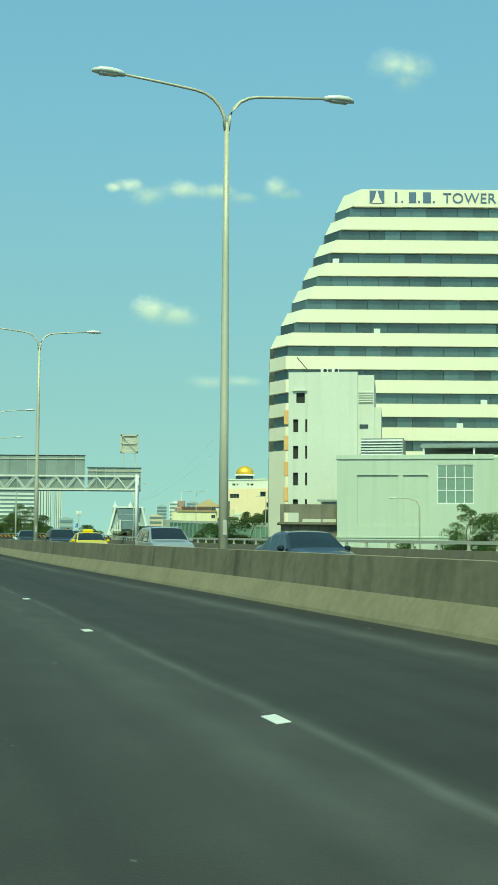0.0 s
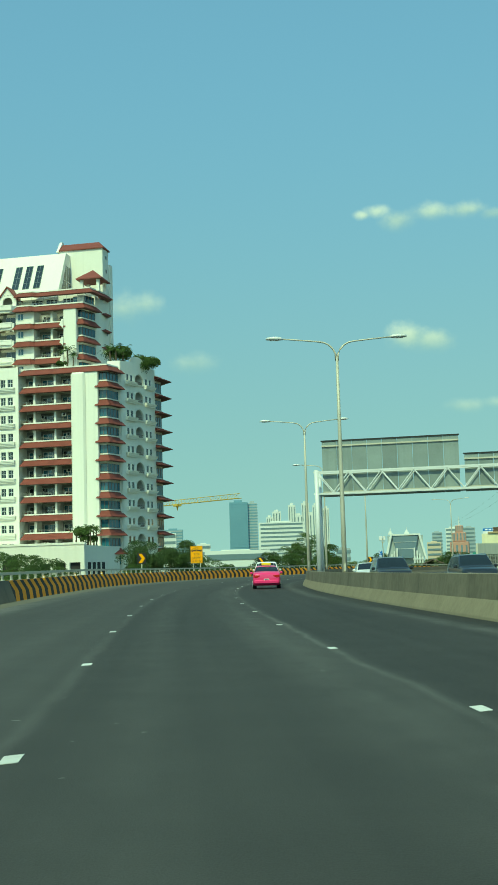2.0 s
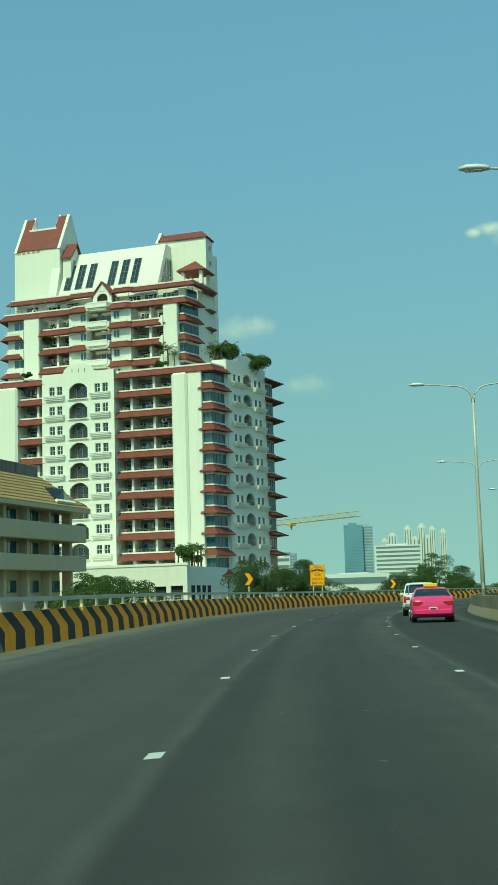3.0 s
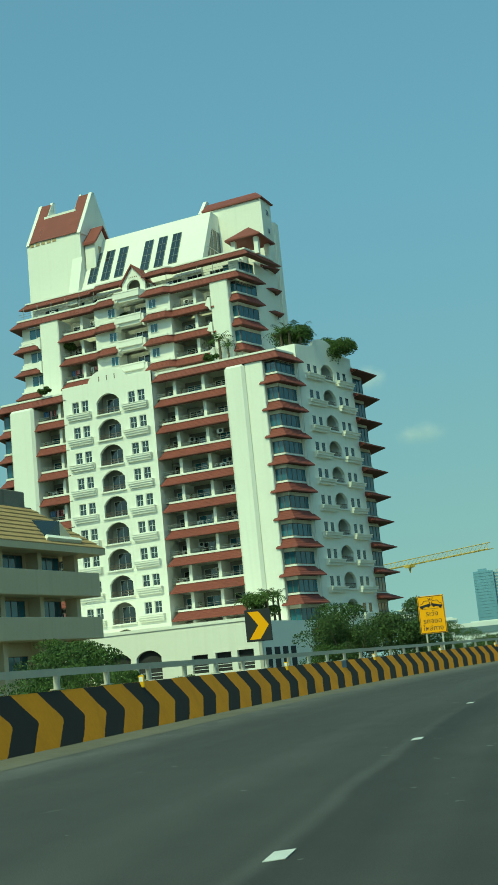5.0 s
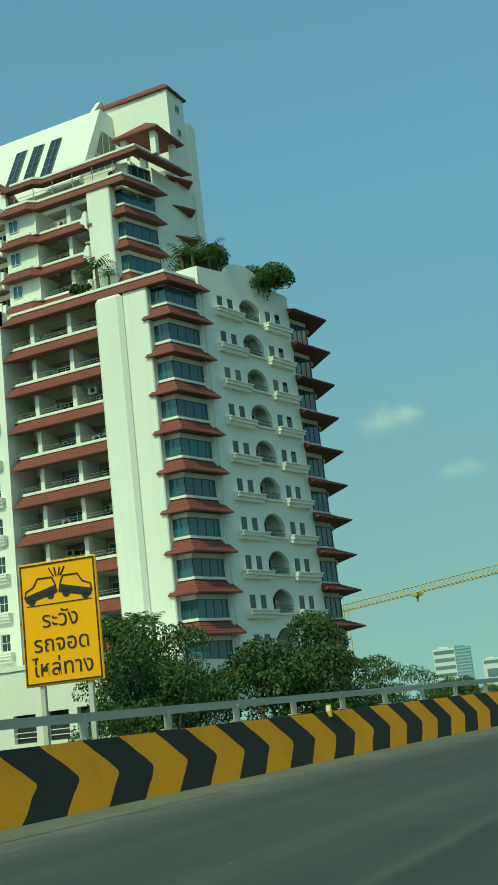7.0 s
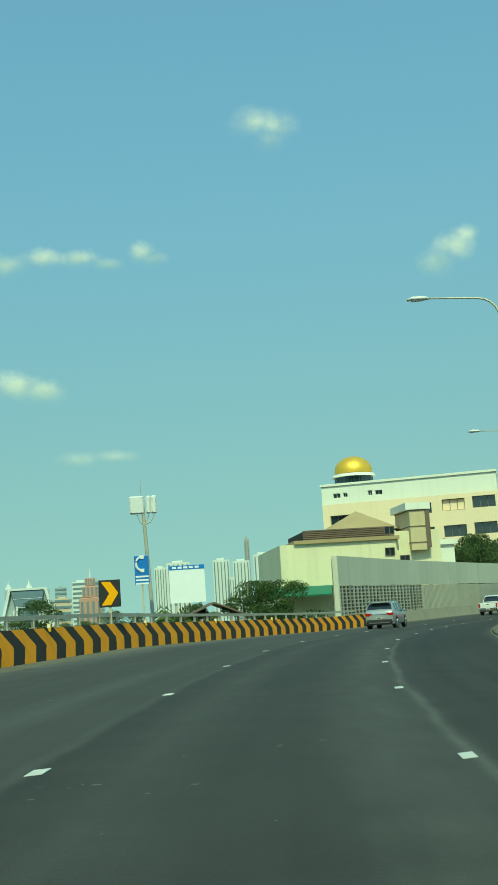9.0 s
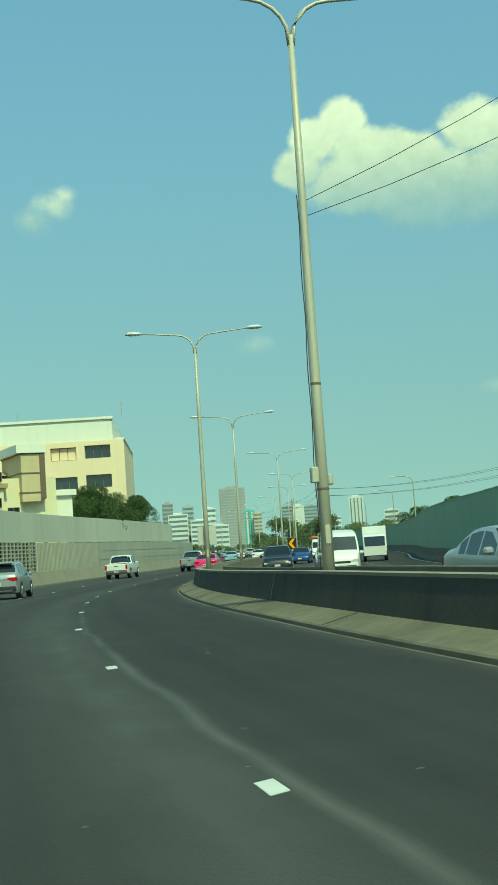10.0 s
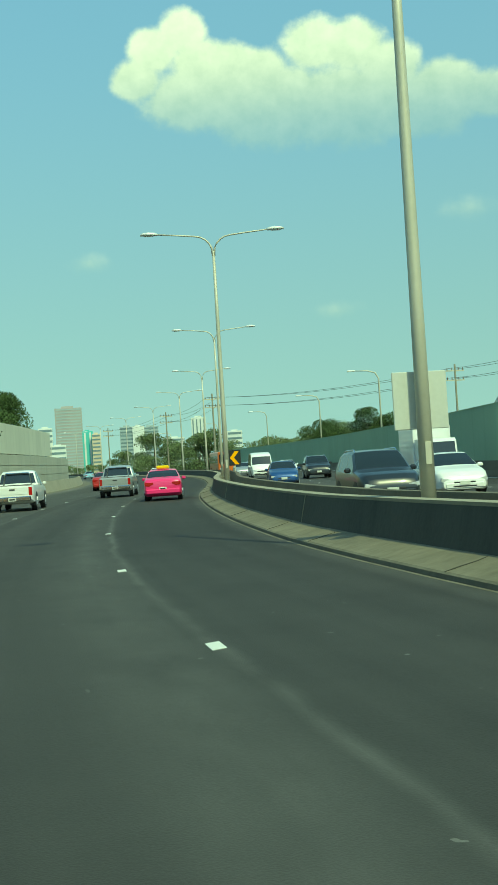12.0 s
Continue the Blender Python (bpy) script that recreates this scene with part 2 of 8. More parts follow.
def ribbon(name, s0, s1, prof, material, step=3.0, closed=False, parent=None, label="", zref=None):
    """A profile of (off, z) swept along the expressway, with a map of metres along and round it."""
    bm = B()
    uv = bm.loops.layers.uv.new("UVMap")
    n = max(2, int((s1 - s0) / step))
    prof = list(prof) + ([prof[0]] if closed else [])
    lens = np.r_[0, np.cumsum([math.hypot(b[0] - a[0], b[1] - a[1]) for a, b in zip(prof, prof[1:])])]
    rows = []
    for i in range(n + 1):
        s = s0 + (s1 - s0) * i / n
        if zref is None:
            rows.append((s, [bm.verts.new(at(s, o, z)) for o, z in prof]))
        else:
            h = at(s, zref).z
            rows.append((s, [bm.verts.new((*at(s, o).xy, h + z)) for o, z in prof]))
    for (sa, a), (sb, b) in zip(rows, rows[1:]):
        for k in range(len(prof) - 1):
            f = bm.faces.new((a[k], b[k], b[k + 1], a[k + 1]))
            for lp, c in zip(f.loops, ((sa, lens[k]), (sb, lens[k]), (sb, lens[k + 1]), (sa, lens[k + 1]))):
                lp[uv].uv = c
    if closed:
        bm.faces.new([v for v in rows[0][1][:-1]])
        bm.faces.new([v for v in rows[-1][1][:-1]][::-1])
    bmesh.ops.recalc_face_normals(bm, faces=bm.faces[:])
    return part(name, bm, material, parent, label)

# ---- ground and expressway ----
S0, S1 = s_of(26, -80), s_of(148, 960)


def asphalt():
    """Dark asphalt, with dust bleached along the lane lines and the wheels' polished tracks, by the road's own map."""
    m = bpy.data.materials.new("asphalt")
    m.use_nodes = True
    nt = m.node_tree
    b = nt.nodes["Principled BSDF"]
    uv = nt.nodes.new("ShaderNodeUVMap").outputs[0]
    pos = nt.nodes.new("ShaderNodeNewGeometry").outputs["Position"]
    def nz(sc, vec, det=5, stretch=None):
        if stretch:
            mp = nt.nodes.new("ShaderNodeMapping")
            mp.inputs["Scale"].default_value = stretch
            nt.links.new(vec, mp.inputs[0])
            vec = mp.outputs[0]
        n = nt.nodes.new("ShaderNodeTexNoise")
        n.inputs["Scale"].default_value, n.inputs["Detail"].default_value = sc, det
        nt.links.new(vec, n.inputs["Vector"])
        return n.outputs[0]
    def mth(op, *a):
        n = nt.nodes.new("ShaderNodeMath")
        n.operation = op
        for k, v in enumerate(a):
            if isinstance(v, (int, float)):
                n.inputs[k].default_value = v
            else:
                nt.links.new(v, n.inputs[k])
        return n.outputs[0]
    sp = nt.nodes.new("ShaderNodeSeparateXYZ")
    nt.links.new(uv, sp.inputs[0])
    v = sp.outputs[1]
    wob = mth("MULTIPLY", mth("SUBTRACT", nz(0.35, uv, 4), 0.5), 0.35)
    v = mth("ADD", v, wob)
    def near(c, w):
        return mth("MAXIMUM", mth("SUBTRACT", 1.0, mth("DIVIDE", mth("ABSOLUTE", mth("SUBTRACT", v, c)), w)), 0.0)
    def step(c, w=0.05):
        n = nt.nodes.new("ShaderNodeMapRange")
        n.inputs[1].default_value, n.inputs[2].default_value = c - w, c + w
        nt.links.new(v, n.inputs[0])
        return n.outputs[0]
    streaks = nz(1.0, uv, 6, (0.035, 2.2, 1.0))
    blotch = nz(0.5, uv, 5, (0.10, 0.9, 1.0))
    ragged = nz(1.6, uv, 8, (0.55, 1.3, 1.0))
    # three strips laid at different times: old grey, worn, new black
    tone = mth("ADD", 0.055, mth("MULTIPLY", step(LANE_UV[1] + 0.12), -0.014))
    tone = mth("ADD", tone, mth("MULTIPLY", step(LANE_UV[0] + 0.22, 0.12), -0.006))
    # dust left along the lines, thin and broken, and thick at the kerbs
    dust = mth("ADD", mth("MULTIPLY", near(LANE_UV[0] + 0.10, 0.11), 0.8), mth("MULTIPLY", near(LANE_UV[1], 0.12), 0.4))
    dust = mth("ADD", dust, mth("ADD", mth("MULTIPLY", near(LANE_UV[2] + 0.6, 1.3), 1.6), mth("MULTIPLY", near(LANE_UV[3], 0.45), 0.9)))
    film = mth("ADD", mth("MULTIPLY", near(LANE_UV[0] - 0.5, 0.9), 0.55), mth("MULTIPLY", near(LANE_UV[0] - 2.7, 0.55), 0.30))
    film = mth("ADD", film, mth("MULTIPLY", near(LANE_UV[1] - 1.3, 0.6), 0.25))
    dust = mth("MULTIPLY", mth("ADD", dust, film), mth("ADD", 0.1, mth("MULTIPLY", mth("MAXIMUM", mth("SUBTRACT", mth("ADD", mth("MULTIPLY", blotch, 0.55), mth("MULTIPLY", ragged, 0.45)), 0.34), 0.0), 5.0)))
    base = mth("ADD", tone, mth("MULTIPLY", mth("SUBTRACT", streaks, 0.47), 0.028))
    base = mth("ADD", base, mth("MULTIPLY", dust, 0.042))
    base = mth("ADD", base, mth("MULTIPLY", mth("SUBTRACT", nz(0.06, pos), 0.5), 0.022))
    base = mth("ADD", base, mth("MULTIPLY", mth("SUBTRACT", nz(0.9, pos, 6), 0.5), 0.02))
    # scattered pale grit and chipped scars
    grit = mth("MULTIPLY", mth("GREATER_THAN", nz(5.0, pos, 2), 0.735), mth("GREATER_THAN", nz(0.35, pos, 3), 0.50))
    scar = mth("MULTIPLY", mth("GREATER_THAN", nz(2.4, uv, 3, (0.5, 1.6, 1.0)), 0.745), 0.035)
    base = mth("ADD", base, mth("ADD", mth("MULTIPLY", grit, 0.09), scar))
    grain = nz(70.0, pos, 2)
    base = mth("MULTIPLY", base, mth("ADD", 0.75, mth("MULTIPLY", grain, 0.5)))
    col = nt.nodes.new("ShaderNodeVectorMath")
    col.operation = "SCALE"
    col.inputs[0].default_value = (1.0, 0.985, 0.915)
    nt.links.new(base, col.inputs["Scale"])
    nt.links.new(col.outputs[0], b.inputs["Base Color"])
    b.inputs["Roughness"].default_value = 0.82
    b.inputs["Specular IOR Level"].default_value = 0.3
    bp = nt.nodes.new("ShaderNodeBump")
    bp.inputs["Strength"].default_value, bp.inputs["Distance"].default_value = 0.5, 0.01
    nt.links.new(grain, bp.inputs["Height"])
    nt.links.new(bp.outputs[0], b.inputs["Normal"])
    return m


LEFT, CURB, OPP0, OPP1 = -9.75, 3.41, 6.1, 18.6
LANE_UV = (-LEFT, -LEFT - 3.65, 0.3, CURB - LEFT)
M_ASPHALT = asphalt()


def chevron_paint():
    """Black and yellow chevrons painted along the parapet, by its own map, worn and dusty."""
    m = mat("chevron_paint", (0.5, 0.5, 0.5), 0.88, var=0.18, scale=0.9, fine=12.0, streak=0.15)
    nt = m.node_tree
    b = nt.nodes["Principled BSDF"]
    src = b.inputs["Base Color"].links[0].from_socket
    uv = nt.nodes.new("ShaderNodeUVMap").outputs[0]
    sp = nt.nodes.new("ShaderNodeSeparateXYZ")
    nt.links.new(uv, sp.inputs[0])
    def mth(op, *a):
        n = nt.nodes.new("ShaderNodeMath")
        n.operation = op
        for k, v in enumerate(a):
            if isinstance(v, (int, float)):
                n.inputs[k].default_value = v
            else:
                nt.links.new(v, n.inputs[k])
        return n.outputs[0]
    # hand-painted edges waver a little, and the point of each chevron is blunt
    wav = nt.nodes.new("ShaderNodeTexNoise")
    wav.inputs["Scale"].default_value, wav.inputs["Detail"].default_value = 2.2, 2
    nt.links.new(uv, wav.inputs["Vector"])
    kink = mth("SMOOTH_MAX", mth("ABSOLUTE", mth("SUBTRACT", sp.outputs[1], 0.475)), 0.03, 0.05)
    run = mth("ADD", mth("SUBTRACT", sp.outputs[0], 308.0), mth("MULTIPLY", mth("SUBTRACT", wav.outputs[0], 0.5), 0.12))
    ph = mth("FRACT", mth("DIVIDE", mth("ADD", run, mth("MULTIPLY", kink, 1.25)), 1.92))
    k = mth("GREATER_THAN", ph, 0.49)
    mx = nt.nodes.new("ShaderNodeMix")
    mx.data_type = "RGBA"
    mx.inputs[6].default_value, mx.inputs[7].default_value = (0.017, 0.017, 0.016, 1), (0.66, 0.265, 0.012, 1)
    nt.links.new(k, mx.inputs[0])
    ml = nt.nodes.new("ShaderNodeVectorMath")
    ml.operation = "MULTIPLY"
    nt.links.new(mx.outputs[2], ml.inputs[0])
    dbl = nt.nodes.new("ShaderNodeVectorMath")
    dbl.operation = "SCALE"
    dbl.inputs["Scale"].default_value = 2.0
    nt.links.new(src, dbl.inputs[0])
    nt.links.new(dbl.outputs[0], ml.inputs[1])
    nt.links.new(ml.outputs[0], b.inputs["Base Color"])
    return m


M_CHEV = chevron_paint()
M_MEDIAN = mat("dusty_tan_concrete", (0.24, 0.205, 0.135), 0.95, var=0.30, scale=0.8, fine=7.0, bump=0.4, streak=0.12)
M_GROUND = mat("city_ground", (0.12, 0.125, 0.085), 0.95, var=0.45, scale=0.02, fine=0.3)
GROUND_Z = -8.0
bm = B()
bmesh.ops.create_grid(bm, x_segments=24, y_segments=24, size=4500)
g = part("ground", bm, M_GROUND)
g.location = (0, 300, GROUND_Z)
tagged(g, "flat city ground of grass and grey pavement", "ground", kind="structure")

tagged(ribbon("road_deck", S0, S1, [(LEFT - 0.9, -0.08), (-3.65, -0.08), (0, -0.08), (CURB, -0.08), (OPP1 + 0.9, -0.08), (OPP1 + 0.9, -0.9), (OPP1 - 3, -1.6), (LEFT + 3, -1.6), (LEFT - 0.9, -0.9)], M_CONC, 6.0, True),
              "concrete deck of the elevated expressway", "bridge deck", kind="structure")
road = tagged(ribbon("road", S0, S1, [(LEFT, 0), (-3.65, 0), (0, 0), (4.58, 0)], M_ASPHALT, 3.0), "dark worn asphalt carriageway with dusty lane lines", "road", kind="structure")
road_b = tagged(ribbon("road", S0, S1, [(5.33, 0), (OPP1, 0)], M_ASPHALT, 3.0), "dark asphalt carriageway for oncoming traffic", "road", kind="structure")

M_GUTTER = mat("dusty_gutter", (0.135, 0.125, 0.092), 0.95, var=0.35, scale=0.7, fine=5.0, bump=0.4)
SA, SB = s_of(-26.0, 97.5), s_of(-9.5, 298.0)
PAR = [(LEFT, 0), (LEFT - 0.075, 0.20), (LEFT - 0.34, 0.92), (LEFT - 0.58, 0.92), (LEFT - 0.66, -0.6)]
tagged(ribbon("parapet", S0, SA, PAR, M_CONCD, 3.0, zref=LEFT), "weathered bare concrete parapet beside the road", "barrier", kind="structure")
tagged(ribbon("parapet", SA, SB, PAR, M_CHEV, 2.0, zref=LEFT), "concrete parapet painted in black and yellow chevrons", "barrier", kind="structure")
tagged(ribbon("parapet", SB, S1, PAR, M_CONC, 3.0, zref=LEFT), "pale concrete parapet along the noise wall", "barrier", kind="structure")
tagged(ribbon("road_edge", S0, S1, [(LEFT + 0.02, 0.004), (LEFT + 0.95, 0.004)], M_GUTTER, 3.0), "dusty pale gutter strip along the parapet", "gutter", kind="structure")

SM = s_of(-35.4, 218.9)
M_DKCONC = mat("soot_dark_concrete", (0.062, 0.060, 0.048), 0.9, var=0.30, scale=0.5, fine=9.0, bump=0.35, streak=0.30)
M_FOOT = mat("stained_grey_concrete", (0.165, 0.148, 0.105), 0.95, var=0.55, scale=0.6, fine=4.5, bump=0.7, streak=0.04)
MEDB = [(OPP0, -0.02), (OPP0 - 0.3, 0.33), (OPP0 - 0.45, 0.84), (OPP0 - 0.68, 0.84), (OPP0 - 0.74, 0.0)]
M_MEDFACE = mat("stained_tan_concrete", (0.175, 0.152, 0.105), 0.95, var=0.45, scale=0.55, fine=5.0, bump=0.4, streak=0.45)
med = thing("median_barrier", "tan concrete median barrier, stained face on a sloped foot", "barrier", kind="structure")
ribbon("foot", S0, SM, [(4.44, -0.02), (4.46, 0.06), (4.66, 0.43)], M_MEDIAN, 3.0, False, med)
ribbon("face", S0, SM, [(4.66, 0.43), (4.73, 1.0)], M_MEDFACE, 3.0, False, med, "rain-stained concrete face")
ribbon("coping", S0, SM, [(4.73, 1.0), (5.02, 1.0)], M_MEDIAN, 3.0, False, med)
ribbon("back", S0, SM, [(5.02, 1.0), (5.12, 0.40), (5.38, -0.02)], M_MEDFACE, 3.0, False, med)
TOE = [(CURB, 0.06), (CURB + 0.03, 0.085), (CURB + 0.13, 0.105), (CURB + 0.62, 0.23)]
med2 = thing("median_barrier", "concrete median barrier, dark streaked face and dusty sloped foot", "barrier", kind="structure")
ribbon("curb_face", SM, S1, [(CURB - 0.015, -0.02), (CURB, 0.06)], M_CONCD, 3.0, False, med2)
ribbon("dust_line", SM, S1, [(CURB - 0.085, 0.004), (CURB - 0.03, 0.004)], M_FOOT, 3.0, False, med2, "pale dust gathered along the curb")
ribbon("foot", SM, S1, TOE, M_FOOT, 3.0, False, med2)
ribbon("face", SM, S1, [(CURB + 0.62, 0.23), (CURB + 0.74, 0.79)], M_DKCONC, 3.0, False, med2, "dark streaked concrete face")
ribbon("coping", SM, S1, [(CURB + 0.74, 0.79), (CURB + 0.725, 0.84), (CURB + 1.02, 0.84), (CURB + 1.06, 0.0)], M_CONC, 3.0, False, med2)
tagged(ribbon("median_barrier", SM, S1, MEDB, M_CONCD, 3.0), "dark concrete barrier facing the oncoming lanes", "barrier", kind="structure")
tagged(ribbon("median_strip", SM, S1, [(CURB + 1.06, 0.02), (OPP0 - 0.74, 0.02)], M_CONC, 6.0), "bare concrete strip between the median barriers", "median", kind="structure")
for k in range(7):
    bm = B()
    s = SM + 16 + k * 19.3
    p = at(s, CURB + 0.69, 0.24)
    prism(bm, [(-0.075, 0.0), (0.045, 0.55), (0.03, 0.55), (-0.09, 0.0)], 1, -0.008, 0.008)
    o = part("joint", bm, M_CONC, med2, "pale mortar joint")
    o.matrix_basis = pose(p.x, p.y, p.z, 0, 0, heading(s))
# broken edges and cracks across the foot
r = random.Random(8)
for k in range(16):
    s = SM + 4 + k * 8.1 + r.uniform(-2.5, 2.5)
    p = at(s, CURB + 0.02, 0.078)
    bm = B()
    pts = [(0.0, r.uniform(-0.04, 0.04)), (0.2, r.uniform(-0.05, 0.05)), (0.42, r.uniform(-0.06, 0.06)), (0.58, r.uniform(-0.05, 0.05))]
    w = r.uniform(0.004, 0.014)
    prism(bm, [(x, y - w) for x, y in pts] + [(x, y + w * r.uniform(0.4, 1.4)) for x, y in pts[::-1]], 2, 0.0, 0.012)
    o = part("crack", bm, M_DKCONC, med2, "dark crack across the foot")
    o.matrix_basis = pose(p.x, p.y, p.z, 0, -13.5, heading(s))
PARR = [(OPP1, 0), (OPP1 + 0.22, 0.30), (OPP1 + 0.36, 0.80), (OPP1 + 0.58, 0.80), (OPP1 + 0.66, -0.6)]
tagged(ribbon("parapet", S0, S1, PARR, M_CONCD, 3.0), "dark concrete parapet beyond the oncoming lanes", "barrier", kind="structure")

# lane dashes
bm = B()
prism(bm, [(-0.066, -0.22), (0.066, -0.15), (0.066, 0.22), (-0.066, 0.15)], 2, 0.0, 0.005)
dash0 = part("lane_mark", bm, M_MARK, road)
RIGHT_MARKS = [((0.2, 8.6), 1), ((-2.2, 16.4), 1), ((-4.5, 24.3), 1), ((-6.6, 31.3), 1), ((-9.0, 39.5), 1), ((-11.7, 48.4), 1), ((-14.1, 56.2), 1), ((-16.6, 64.1), 1), ((-19.0, 72.0), 3), ((-26.0, 97.5), 14), ((-35.4, 218.8), 2), ((-32.35, 235.6), 1), ((-30.55, 243.4), 1), ((-28.25, 251.9), 1), ((-25.4, 260.6), 1), ((-22.6, 268.7), 1), ((-19.9, 275.7), 1), ((-16.6, 283.6), 1), ((-11.6, 293.8), 6), ((21.2, 348.2), 26), ((125, 620), 1)]
LEFT_MARKS = [((14.5, -53), 7), ((-3.5, 8.0), 6), ((-17.2, 53.35), 1), ((-19.65, 61.45), 1), ((-22.3, 70.2), 4), ((-31.6, 104.6), 2), ((-35.75, 124.4), 2), ((-39.0, 142.4), 2), ((-41.1, 162.0), 7), ((-38.9, 219.0), 3), ((-33.9, 245.1), 12), ((17.7, 349.5), 26), ((121, 620), 1)]


def sideways(p, o):
    """How far a mark was painted off its lane line."""
    s = s_of(*p)
    a, b = at(s, 0.0), at(s, 1.0)
    d = (p[0] - a.x) * (b.x - a.x) + (p[1] - a.y) * (b.y - a.y) - o
    return d if abs(d) < 0.5 else 0.0


first = True
for o, marks in ((0.0, [((13.0, -35), 5)] + RIGHT_MARKS), (-3.65, LEFT_MARKS)):
    for (pa, n), (pb, _) in zip(marks, marks[1:]):
        sa, sb = s_of(*pa), s_of(*pb)
        for i in range(n):
            s = sa + (sb - sa) * i / n
            side = sideways(pa, o) * (1 - i / n) + sideways(pb, o) * i / n
            p = at(s, o + side, 0.002)
            ob = dash0 if first else same(dash0, (0, 0, 0), 0, road)
            first = False
            ob.matrix_basis = pose(p.x, p.y, p.z, 0, 0, heading(s))
for k, o in enumerate((10.4, 14.3)):
    for i in range(40):
        s = s_of(0.2, 8.6) + i * 8.85
        p = at(s, o, 0.002)
        ob = same(dash0, (0, 0, 0), 0, road_b)
        ob.matrix_basis = pose(p.x, p.y, p.z, 0, 0, heading(s))
tagged(ribbon("edge_line", s_of(-20, 276), S1, [(OPP1 - 0.75, 0.004), (OPP1 - 0.6, 0.004)], M_MARK, 3.0), "white painted edge line on the asphalt", "road marking", kind="structure")


# steel rail on the painted parapet
def parapet_rail(off, s0, s1, zc, gap):
    r = thing("parapet_rail", "grey galvanised pipe rail on short posts along the parapet", "railing", kind="structure")
    ribbon("rail", s0, s1, [(off - 0.035, zc + 0.24), (off + 0.035, zc + 0.24), (off + 0.035, zc + 0.37), (off - 0.035, zc + 0.37)], M_GALV, 3.0, True, r)
    bm = B()
    box(bm, -0.05, 0.05, -0.05, 0.05, 0, 0.30, 0.012)
    box(bm, -0.09, 0.09, -0.10, 0.10, 0, 0.02)
    p0 = part("post", bm, M_GALV, r)
    for i in range(int((s1 - s0) / gap)):
        s = s0 + i * gap
        p = at(s, off, zc)
        o = p0 if i == 0 else same(p0)
        o.matrix_basis = pose(p.x, p.y, p.z, 0, 0, heading(s))
    return r


parapet_rail(LEFT - 0.46, 296.55 - 25 * 2.3, s_of(-11.5, 294.1), 0.92, 2.3)
parapet_rail(OPP1 + 0.47, s_of(17, -30), s_of(-32.3, 235), 0.80, 2.6)


# lamp posts
def lamp_post(s, first=None, off=4.6, sunk=0.0):
    p, h = at(s, off), heading(s)
    if first:
        return copy_thing(first, pose(p.x, p.y, p.z + 0.02 + sunk, 0, 0, h))
    e = thing("street_lamp", "tall tapered steel lamp post with two curved arms", "street lamp", (p.x, p.y, p.z + 0.02), h, "lamp posts on the median")
    bm = B()
    tube(bm, [(0, 0, 0), (0, 0, 4), (0, 0, 8), (0, 0, 11.2)], 0.126, 0.062, 12)
    part("pole", bm, M_GALV, e, smooth=True)
    bm = B()
    box(bm, -0.19, 0.19, -0.19, 0.19, 0.4, 0.43, 0.01)
    box(bm, -0.11, 0.11, -0.11, 0.11, 0.0, 0.4)
    part("plinth", bm, M_CONC, e)
    bm = B()
    box(bm, -0.05, 0.05, -0.135, -0.115, 1.3, 1.65, 0.005)
    part("hatch", bm, M_GALV, e)
    for sx in (-1, 1):
        bm = B()
        pts = [(sx * 0.03, 0, 11.0)] + [(sx * (0.85 - 0.82 * math.cos(a)), 0, 11.12 + 0.8 * math.sin(a)) for a in (0.3, 0.6, 0.9, 1.2, 1.5)] + [(sx * 1.6, 0, 12.0), (sx * 2.6, 0, 12.09)]
        tube(bm, pts, 0.05, 0.032, 8)
        part("arm", bm, M_GALV, e, smooth=True)
        bm = B()
        rings = []
        for x, w, h2, dz in ((2.5, 0.05, 0.05, 0), (2.62, 0.12, 0.09, 0), (2.85, 0.17, 0.12, 0.0), (3.1, 0.16, 0.10, 0.01), (3.28, 0.05, 0.03, 0.02)):
            rings.append([bm.verts.new((sx * x, w * math.cos(a), 12.09 + dz + (h2 if math.sin(a) > 0 else 0.06) * math.sin(a))) for a in np.linspace(0, 2 * math.pi, 11)[:-1]])
        for a, b in zip(rings, rings[1:]):
            for k in range(10):
                bm.faces.new((a[k], a[(k + 1) % 10], b[(k + 1) % 10], b[k]))
        bm.faces.new(rings[0])
        bm.faces.new(rings[-1])
        bmesh.ops.recalc_face_normals(bm, faces=bm.faces[:])
        lh = part("lamp_head", bm, M_STEEL, e, "pale oval lamp head", True)
        bm = B()
        box(bm, min(sx * 2.68, sx * 3.12), max(sx * 2.68, sx * 3.12), -0.09, 0.09, 12.022, 12.045, 0.01)
        part("lens", bm, M_SIGNWHITE, lh)
    return e


LAMPS = [s_of(17.0, -42) , s_of(8.6, -6), 184.4, s_of(-11.4, 62.8), s_of(-21.4, 99.7), s_of(-28.3, 132.0), s_of(-33.2, 170), s_of(-33.0, 200.5), s_of(-24.3, 249.2),
         s_of(-12.5, 281.1), s_of(4.4, 312.9), s_of(25.3, 345.8), s_of(45, 381), s_of(61, 414)]
post0 = lamp_post(LAMPS[0])
POSTS = [post0] + [lamp_post(s, post0, {2: 4.86, 3: 4.9, 4: 4.97, 9: 4.74, 10: 4.66}.get(k + 1, 4.93 if k < 7 else 4.6), {3: 0.1, 4: -0.28}.get(k + 1, 0.0)) for k, s in enumerate(LAMPS[1:])]
for k in range(5):
    lamp_post(LAMPS[-1] + 38 * (k + 1), post0)

